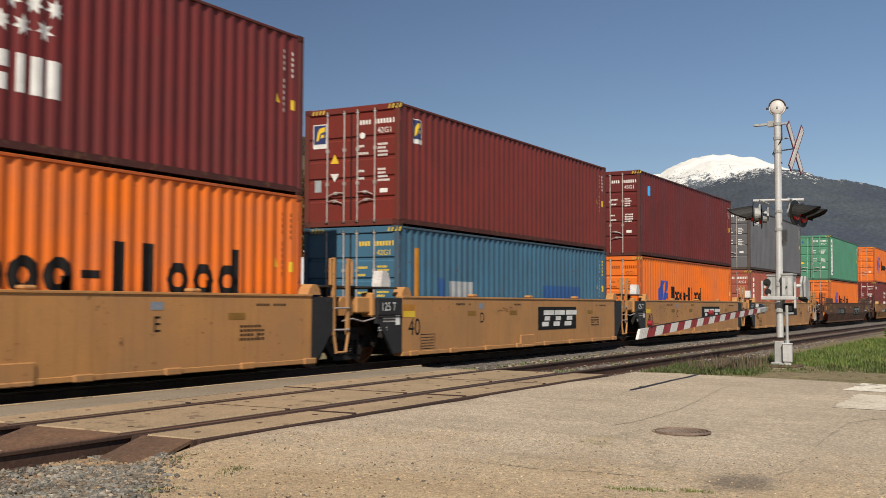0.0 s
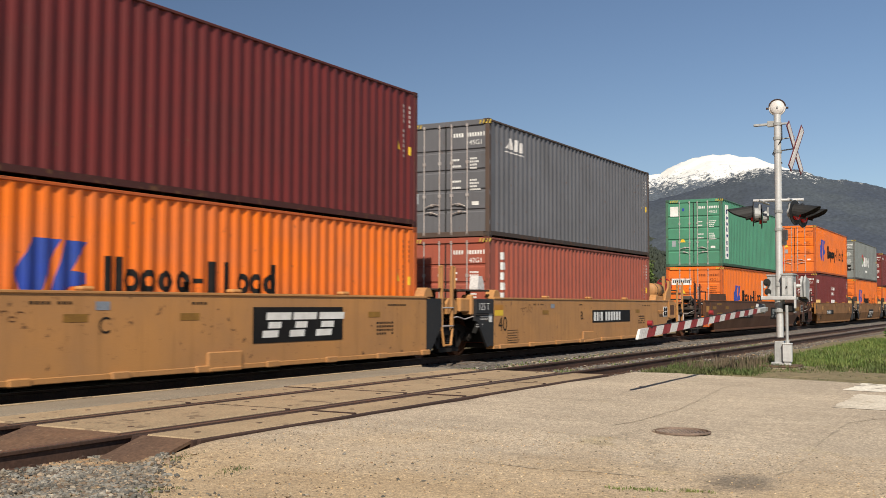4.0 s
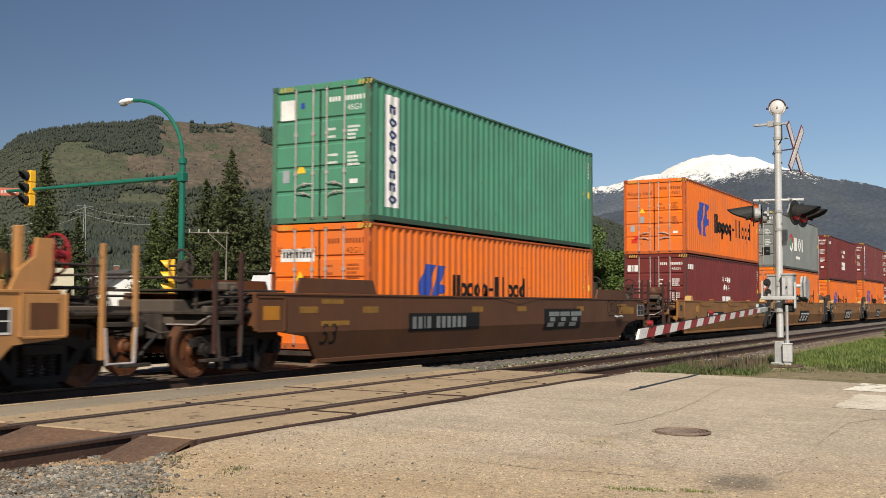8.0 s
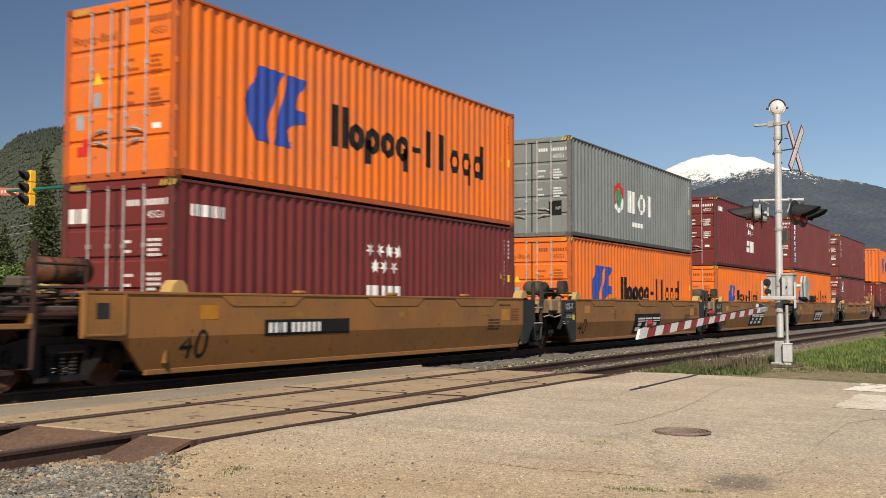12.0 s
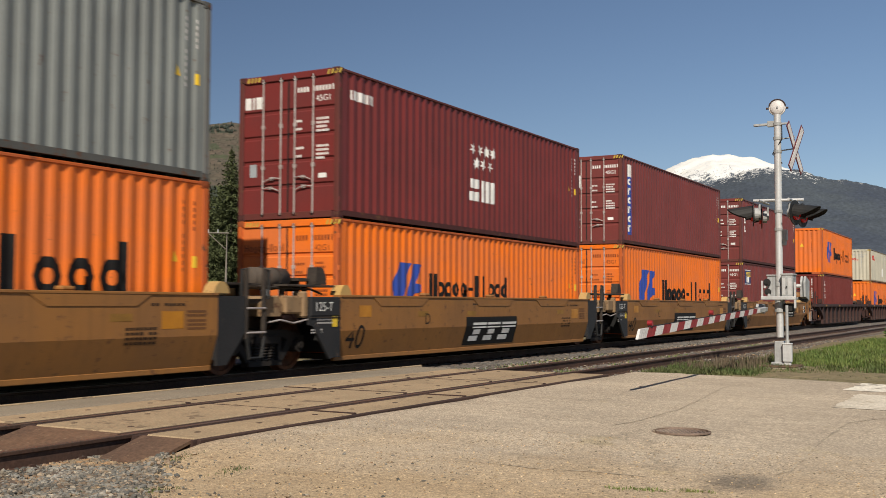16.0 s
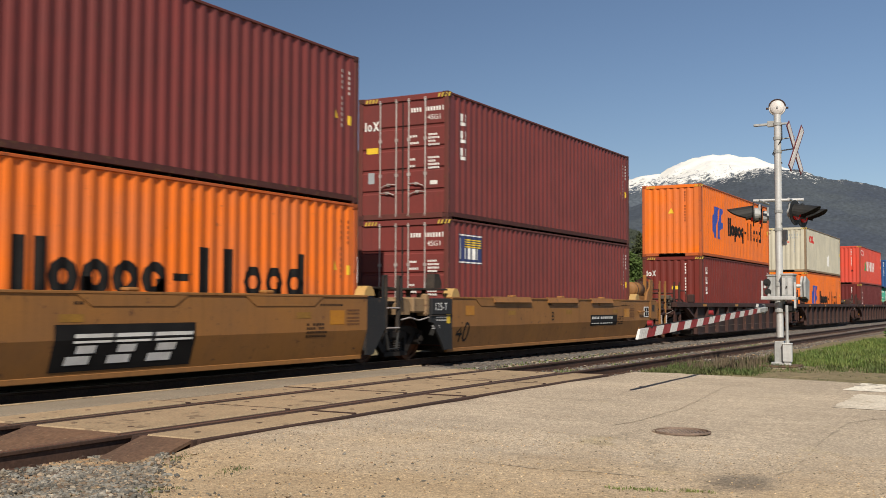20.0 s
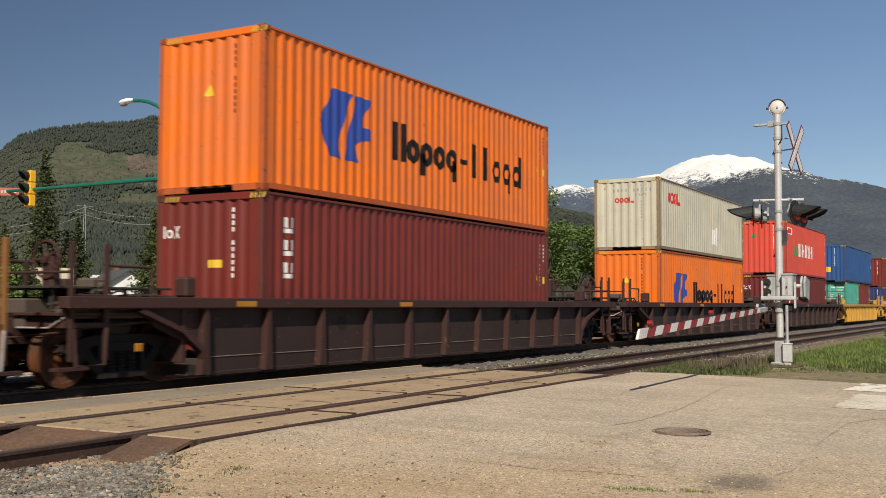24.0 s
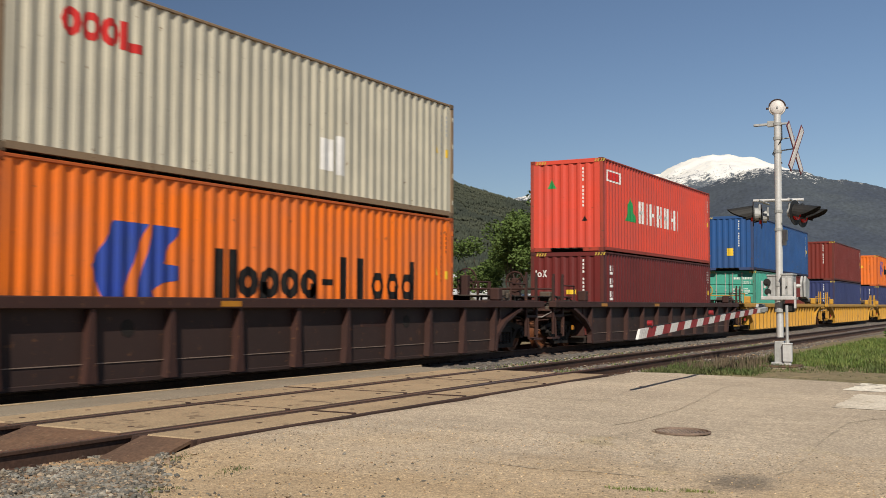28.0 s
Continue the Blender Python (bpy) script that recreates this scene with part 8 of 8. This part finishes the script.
POLE = at(46.85, 30, -0.25)
TIP = at(39.6, 34.0, 4.72)
along = Vector((TIP.x - POLE.x, TIP.y - POLE.y, 0)).normalized()
mast, _ = arc_light("dark green signal pole with mast arm, street lamp and yellow signals", POLE, 5.42, 7.22, 1.83, along, "polegreen", 0.10, 0.052)
mast.name = "traffic_signal_pole"
mast["category"] = "traffic signal"
loc = lambda v: Vector(v) - POLE
arm = bmesh.new()
a0, a1 = loc(at(46.85, 30, 4.69)), loc(TIP - Vector((0, 0, 0.11)))
rod(arm, a0, a1, 0.075, 12, 0.05)
rod(arm, a1, a1 + along * 1.2, 0.045, 10)
part("mast_arm", arm, "polegreen", mast, "tapered green mast arm")
part("arm_clamp", boxes((-0.115, 0.115, -0.115, 0.115, 4.80, 5.06), bevel=0.02), "polegreen", mast)
signal_head(mast, a1 + along * 0.24 + Vector((0.0, 0, -0.51)), (-0.985, 0.17), "")
sign = part("street_sign", boxes((-0.34, 0.34, -0.012, 0.012, -0.12, 0.12), bevel=0.004), "signred", mast, "faded red street-name board", Matrix.Translation(a1 + along * 1.20 + Vector((0, 0, -0.02))) @ pose(0, 0, 0, 0, 0, -48))
part("marking", boxes(*[(-0.27 + k * 0.095, -0.21 + k * 0.095, -0.016, -0.011, -0.04, 0.04) for k in range(6)]), "numerals", sign, "plain pale bars")

POST2 = at(46.95, 34.5, -0.25)
ped = thing("traffic_signal", "yellow three-lamp signal on a thin pale post", "traffic signal", Matrix.Translation(POST2))
part("post", rods(((0, 0, 0), (0, 0, 2.9), 0.05)), "steel_galv", ped)
signal_head(ped, at(46.38, 34.4, 1.50) - POST2, (-0.62, 0.78), "", "signal_yellow")
part("bracket", rods(((0, 0, 2.0), tuple(at(46.38, 34.4, 2.25) - POST2), 0.03)), "signal_yellow", ped)

arc_light("thin grey-green street lamp far beyond the tracks", at(56.0, 78, -0.3), 5.4, 8.2, 2.1, Vector((math.cos(radians(56.2)), -math.sin(radians(56.2)), 0)), "lampgreen", 0.07, 0.04, False)


def utility_pole(label, place, h, arm_dir):
    t = thing("utility_pole", label, "utility pole", Matrix.Translation(place))
    part("pole", trunk_mesh(h, 0.15), "polewood", t)
    d = Vector((*arm_dir, 0)).normalized()
    p0, p1 = Vector((0, 0, h - 0.25)) + d * 0.2, Vector((0, 0, h - 0.25)) + d * 2.6
    part("crossarm", rods((tuple(p0 - d * 0.4), tuple(p1), 0.05), seg=6), "polewood", t)
    part("brace", rods(((0, 0, h - 1.4), tuple(Vector((0, 0, h - 0.3)) + d * 1.2), 0.035), seg=6), "polewood", t)
    for k in range(4):
        q = p0 + (p1 - p0) * (0.15 + 0.27 * k)
        part("insulator", rods((tuple(q), tuple(q + Vector((0, 0, 0.25))), 0.05), seg=8), "castgrey", t)
    return t


utility_pole("weathered wooden utility pole with one-sided crossarm", at(49.15, 76, -0.3), 6.7, (-0.66, 0.75))
utility_pole("weathered wooden utility pole with crossarm", at(57.3, 128, -0.3), 6.9, (-0.56, 0.83))


def wire(name, a, b, sag, r, label):
    pts = [Vector(a).lerp(Vector(b), k / 14) - Vector((0, 0, sag * 4 * (k / 14) * (1 - k / 14))) for k in range(15)]
    whole(name, tube([tuple(q) for q in pts], r, 5), "steel_galv", label, "cable")


tower = lambda a, z: at(a, 480, z)
for dz in (0, -3.2):
    wire("power_line", tower(36.5, 32 + dz), tower(42.0, 42.5 + dz), 3, 0.045, "thin pale power line across the hillside")
    wire("power_line", tower(42.0, 42.5 + dz), tower(47.0, 41 + dz), 3, 0.045, "thin pale power line across the hillside")
    wire("power_line", tower(53.6, 29.5 + dz * 0.6), tower(58.4, 32 + dz * 0.6), 2, 0.045, "thin pale power line across the hillside")
for a, z in ((42.0, 43.5), (57.0, 32.5)):
    q, base = at(a, 480, 0), 12.0
    pyl = thing("power_pylon", "slim grey power-line pylon on the hillside", "pylon", Matrix.Translation((q.x, q.y, base)))
    part("pylon_mast", rods(((-1.2, 0, 0), (-0.3, 0, z - base), 0.10), ((1.2, 0, 0), (0.3, 0, z - base), 0.10), seg=5), "castgrey", pyl)
    part("pylon_arm", rods(((-2.6, 2, z - base - 0.6), (2.6, -2, z - base - 0.6), 0.09), ((-2.6, 2, z - base - 3.6), (2.6, -2, z - base - 3.6), 0.09), seg=5), "castgrey", pyl)

# ---- the crossing's own signal ----
MAST = Vector((22.2, 4.56, 0))
sig = thing("crossing_signal", "galvanised level-crossing signal mast with gate, lamps and crossbuck", "crossing signal", Matrix.Translation(MAST))
part("foundation", boxes((-0.5, 0.5, -0.45, 0.45, -0.3, -0.045), bevel=0.03), "strip", sig, "dirty concrete footing")
part("base_plate", boxes((-0.40, 0.40, -0.38, 0.38, -0.045, -0.01), bevel=0.01), "rampsteel", sig, "rusty base plate")
part("base_casting", boxes((-0.10, 0.10, -0.09, 0.10, -0.01, 0.47), (-0.16, 0.16, -0.15, 0.16, -0.01, 0.05), bevel=0.015), "castgrey", sig)
part("junction_box", boxes((-0.20, -0.08, -0.26, -0.08, 0.06, 0.42), (-0.21, -0.08, -0.27, -0.07, 0.41, 0.44), (-0.18, -0.10, -0.24, -0.10, -0.01, 0.06), bevel=0.012), "steel_galv", sig, "galvanised junction box")
part("conduit", rods(((-0.16, -0.17, 0.42), (-0.16, -0.17, 1.2), 0.03), ((-0.16, -0.17, 0.42), (-0.16, -0.17, 0.5), 0.045)), "castgrey", sig)
part("mast_pole", rods(((0, 0, 0.55), (0, 0, 5.12), 0.072), seg=18), "steel_galv", sig, "galvanised steel pole")
for z in (1.62, 2.75, 3.12, 4.35, 4.62, 4.92):
    part("clamp", rods(((0, 0, z - 0.03), (0, 0, z + 0.03), 0.086), seg=14), "castgrey", sig)
bell = bmesh.new()
face = Vector((-0.97, -0.2, 0))
rod(bell, Vector((0, 0, 5.26)) - face * 0.10, Vector((0, 0, 5.26)) + face * 0.02, 0.13, 24, 0.165)
bmesh.ops.create_uvsphere(bell, u_segments=20, v_segments=10, radius=0.15, matrix=Matrix.Translation(Vector((0, 0, 5.26)) + face * 0.02) @ face.to_track_quat("X", "Z").to_matrix().to_4x4() @ Matrix.Diagonal((0.45, 1, 1, 1)))
bl = part("bell", bell, "buck_white", sig, "round white bell")
part("bell_rim", rods((tuple(Vector((0, 0, 5.26)) - face * 0.015), tuple(Vector((0, 0, 5.26)) + face * 0.012), 0.172), seg=24), "black", bl, "dark rim")
part("bell_strap", tube([tuple(Vector((0, 0, 5.26)) + face * 0.03 + Vector((0.2, -0.97, 0)) * (0.168 * math.cos(radians(a))) + Vector((0, 0, 0.168 * math.sin(radians(a))))) for a in range(10, 171, 20)], 0.014, 6), "joint", bl, "dark strap over the bell")
for q in (-1, 1):
    part("bell_ear", rods((tuple(Vector((0.034 * q, -0.165 * q, 5.25))), tuple(Vector((0.044 * q, -0.215 * q, 5.25))), 0.022), seg=10), "joint", bl)
part("bell_hub", rods((tuple(Vector((0, 0, 5.26)) + face * 0.08), tuple(Vector((0, 0, 5.26)) + face * 0.11), 0.02)), "castgrey", bl)
part("side_arm", boxes((-0.03, 0.03, 0.05, 0.48, 4.90, 4.95), (-0.04, 0.04, 0.02, 0.2, 4.87, 4.99), bevel=0.008), "castgrey", sig, "short bracket arm")
part("finial_bracket", boxes((-0.02, 0.02, -0.22, 0.0, 4.90, 4.94), bevel=0.006), "castgrey", sig)
# crossbuck: two crossed boards facing along the road
for z in (4.36, 4.60):
    part("bracket", rods(((0, 0, z), (0, -0.34, z + 0.03), 0.014)), "castgrey", sig)
for s in (-1, 1):
    m = Matrix.Translation((0.0, -0.34 - 0.014 * (s + 1), 4.40)) @ pose(0, 0, 0, 0, 0, -9) @ pose(0, 0, 0, 0, s * 40, 0)
    b = part("crossbuck_board", boxes((-0.098, 0.098, -0.006, 0.006, -0.60, 0.60)), "buck_red", sig, "red-edged crossbuck board", m)
    part("board_face", boxes((-0.066, 0.066, -0.010, 0.010, -0.565, 0.565)), "buck_white", b, "weathered white face")


def flasher(x, y, f):
    """A red crossing lamp at x, y on the mast that faces f along y, with its black disc and long hood."""
    d = part("target_disc", rods(((0, 0.01 * f, 0), (0, -0.006 * f, 0), 0.25), seg=26), "black", sig, "round black lamp target", pose(x, y, 3.0))
    d.matrix_local = pose(x, y, 3.05, 0, 0, 14 * f)
    part("housing", rods(((0, -0.02 * f, 0), (0, -0.10 * f, 0), 0.13), ((0, -0.10 * f, 0), (0, -0.14 * f, 0), 0.08), seg=16), "castgrey", d, "grey lamp housing")
    part("lens", rods(((0, 0.012 * f, 0), (0, 0.05 * f, 0), 0.15), seg=18), "lens_red", d, "red lens")
    hood = bmesh.new()
    n = 14
    for i in range(n):
        a, b = radians(-25 + 230 * i / n), radians(-25 + 230 * (i + 1) / n)
        ln = lambda t: 0.15 + 0.37 * max(0, math.sin(t)) ** 0.45
        q = [(0.17 * math.cos(a), 0.01 * f, 0.17 * math.sin(a)), (0.17 * math.cos(b), 0.01 * f, 0.17 * math.sin(b)),
             (0.165 * math.cos(b), f * ln(b), 0.15 * math.sin(b) - 0.05), (0.165 * math.cos(a), f * ln(a), 0.15 * math.sin(a) - 0.05)]
        hood.faces.new([hood.verts.new(v) for v in q])
    bmesh.ops.remove_doubles(hood, verts=hood.verts[:], dist=0.001)
    bmesh.ops.solidify(hood, geom=hood.faces[:], thickness=0.008)
    part("hood", hood, "black", d, "long black hood")
    part("stem", rods(((0, -0.12 * f, 0.0), (0, -0.12 * f, 0.2), 0.022)), "castgrey", d)


for x in (-0.38, 0.38):
    flasher(x, 0.42, 1)
    flasher(x, -0.40, -1)
part("lamp_crossarm", rods(((-0.5, 0.30, 3.32), (0.5, 0.30, 3.32), 0.026), ((-0.5, -0.30, 3.32), (0.5, -0.30, 3.32), 0.026), ((0, -0.5, 3.34), (0, 0.5, 3.36), 0.03)), "steel_galv", sig, "lamp crossarms")
part("side_box", boxes((-0.06, 0.06, -0.17, -0.07, 2.52, 2.74), (-0.04, 0.04, -0.15, -0.07, 2.42, 2.52), bevel=0.012), "castgrey", sig, "small grey terminal box")
part("wiring", tube([(0.02, -0.08, 4.9), (-0.06, -0.1, 4.6), (-0.05, 0.09, 4.3), (0.0, -0.09, 4.1)], 0.012, 6), "black", sig, "loose black wiring")
# the gate
GZ = 1.13
GEARFIT = Matrix.Translation((0, 0, 1.31)) @ Matrix.Diagonal((0.88, 0.80, 0.90, 1)) @ Matrix.Translation((0, 0, -1.31))
gm = part("gate_mechanism", boxes((-0.24, 0.22, -0.37, -0.10, 1.36, 1.88), (-0.26, 0.24, -0.39, -0.08, 1.86, 1.90), (-0.26, -0.235, -0.235, -0.215, 1.38, 1.84), bevel=0.012), "castgrey", sig, "grey gate-motor housing", m=GEARFIT)
part("door_panel", boxes((-0.252, -0.238, -0.345, -0.25, 1.42, 1.80), (-0.252, -0.238, -0.20, -0.12, 1.42, 1.80), bevel=0.004), "steel_galv", gm, "paler cover panels")
part("latch", rods(((-0.26, -0.23, 1.60), (-0.28, -0.23, 1.60), 0.02)), "black", gm)
gc = part("gate_mechanism_cover", boxes((-0.16, 0.18, 0.08, 0.27, 1.36, 1.86), (-0.18, 0.20, 0.07, 0.29, 1.84, 1.88), bevel=0.012), "castgrey", sig, "grey gate-gear cover", m=GEARFIT)
part("gear_drum", rods(((-0.17, 0.24, 1.49), (-0.27, 0.24, 1.49), 0.075), ((-0.27, 0.24, 1.49), (-0.29, 0.24, 1.49), 0.035), seg=16), "black", gc, "dark drum")
part("gear_drum", rods(((-0.17, 0.26, 1.70), (-0.25, 0.26, 1.70), 0.085), ((-0.25, 0.26, 1.70), (-0.28, 0.26, 1.70), 0.04), seg=16), "black", gc, "dark drum")
part("bolt", rods(((-0.29, 0.30, 1.60), (-0.25, 0.30, 1.60), 0.03), ((-0.29, 0.20, 1.42), (-0.25, 0.20, 1.42), 0.03), seg=10), "steel_galv", gc, "bright bolt heads")
part("support_channel", boxes((-0.31, -0.24, -0.46, 0.40, 1.31, 1.39), (-0.30, -0.22, 0.35, 0.39, 1.31, 1.74), (-0.30, -0.22, -0.46, -0.41, 1.12, 1.70), (-0.30, 0.2, -0.46, -0.42, 1.31, 1.37), (-0.30, 0.2, 0.36, 0.40, 1.31, 1.37), bevel=0.008), "steel_galv", sig, "steel support channels", m=GEARFIT)
part("mast_sleeve", rods(((0, 0, 1.06), (0, 0, 1.30), 0.10), ((0, 0, 1.30), (0, 0, 1.34), 0.115), seg=16), "castgrey", sig, "cast sleeve round the pole")
part("hub", rods(((0, 0.30, GZ), (0, 0.46, GZ), 0.10), seg=16), "castgrey", sig)
part("rear_hub", boxes((-0.14, 0.08, -0.30, -0.10, 1.06, 1.24), bevel=0.03), "black", sig, "dark bearing block")
part("knob", rods(((-0.22, -0.47, 1.62), (-0.22, -0.55, 1.62), 0.045), ((-0.22, -0.55, 1.62), (-0.22, -0.58, 1.62), 0.028), seg=12), "steel_galv", sig, m=GEARFIT)
for dy in (-0.66, -0.58):
    part("counterweight", prism([(-0.10, 1.38), (0.34, 1.30), (0.40, 1.74), (-0.02, 1.84), (-0.12, 1.70)], dy, dy + 0.05), "castgrey", sig, "grey counterweight plate", GEARFIT)
part("counterweight_arm", tube([(0.0, -0.46, 1.36), (0.06, -0.56, 1.30), (0.2, -0.62, 1.28), (0.3, -0.62, 1.36)], 0.03), "black", sig, "dark curved counterweight arm", GEARFIT)
ROOT, ENDP = Vector((-0.12, 0.26, 1.12)), Vector((-8.35, 0.16, 0.80))
gdir = (ENDP - ROOT)
gate = part("gate_arm", boxes((0, 0.75, -0.05, 0.05, -0.045, 0.045), bevel=0.008), "castgrey", sig, "gate arm of red and white segments", Matrix.Translation(ROOT) @ gdir.to_track_quat("X", "Z").to_matrix().to_4x4())
n_seg, length_g = 21, gdir.length
seg_len = (length_g - 0.5) / n_seg
for k in range(n_seg):
    x0, h0 = 0.5 + k * seg_len, 0.045 + 0.022 * k / n_seg
    sk = 0.06
    part("segment", prism([(x0 + sk, -h0), (x0 + seg_len + sk - 0.001, -h0), (x0 + seg_len - sk - 0.001, h0), (x0 - sk, h0)], -0.018, 0.018), "gate_red" if k % 2 == 1 else "gate_white", gate)
for x in (length_g - 3.9, length_g - 0.55):
    lt = part("gate_light", boxes((x - 0.03, x + 0.03, -0.03, 0.03, 0.06, 0.09), bevel=0.005), "black", gate)
    part("lens", rods(((x, -0.035, 0.12), (x, 0.035, 0.12), 0.04), seg=14), "gate_red", lt, "small red gate lamp")
part("gate_cable", tube([(0.6, 0.0, 0.07), (length_g * 0.5, 0.0, 0.062), (length_g - 0.5, 0.0, 0.075)], 0.008, 5), "black", gate)


# ---- things on the road ----
drain = thing("drain_grate", "round rusty drain grate set in the road", "drain", pose(10.3, 3.07, float(road_height(np.array(10.3), np.array(3.07))) + 0.003, 0, 0, -61))
part("frame_ring", mesh_of("frame_ring", (lambda bm: (bmesh.ops.delete(bm, geom=[f for f in bm.faces if len(f.verts) > 4], context="FACES"), bmesh.ops.rotate(bm, verts=bm.verts[:], matrix=Matrix.Rotation(radians(90), 3, "X")), bm)[2])(lathe([(0.285, 0.012), (0.283, 0.002), (0.262, 0.0), (0.26, 0.02)], 32))), "castbar", drain)
for k in range(12):
    u = -0.2365 + k * 0.043
    half = math.sqrt(max(0.0, 0.262 ** 2 - u * u))
    part("bar", boxes((u - 0.0125, u + 0.0125, -half, half, -0.004, 0.003)), "castbar", drain)
# dark disc just under the bars stands for the shaded pit
part("pit", rods(((0, 0, -0.03), (0, 0, -0.005), 0.262), seg=28), "joint", drain)


def motions():
    """The train rolls by towards -x; its wheels turn."""
    times = [0.0, 0.5] + [float(t) for t in range(1, 29)]
    for ob, x, z in RIDES:
        walk(ob, [(t, pose(x - gone(t), TRACK_Y, z)) for t in times])
    ticks = [k / 10 for k in range(281)]
    for ob, ax in ROLLS:
        walk(ob, [(t, pose(ax, 0, WHEEL_R, 0, -math.degrees(gone(t) / WHEEL_R), 0)) for t in ticks])


motions()
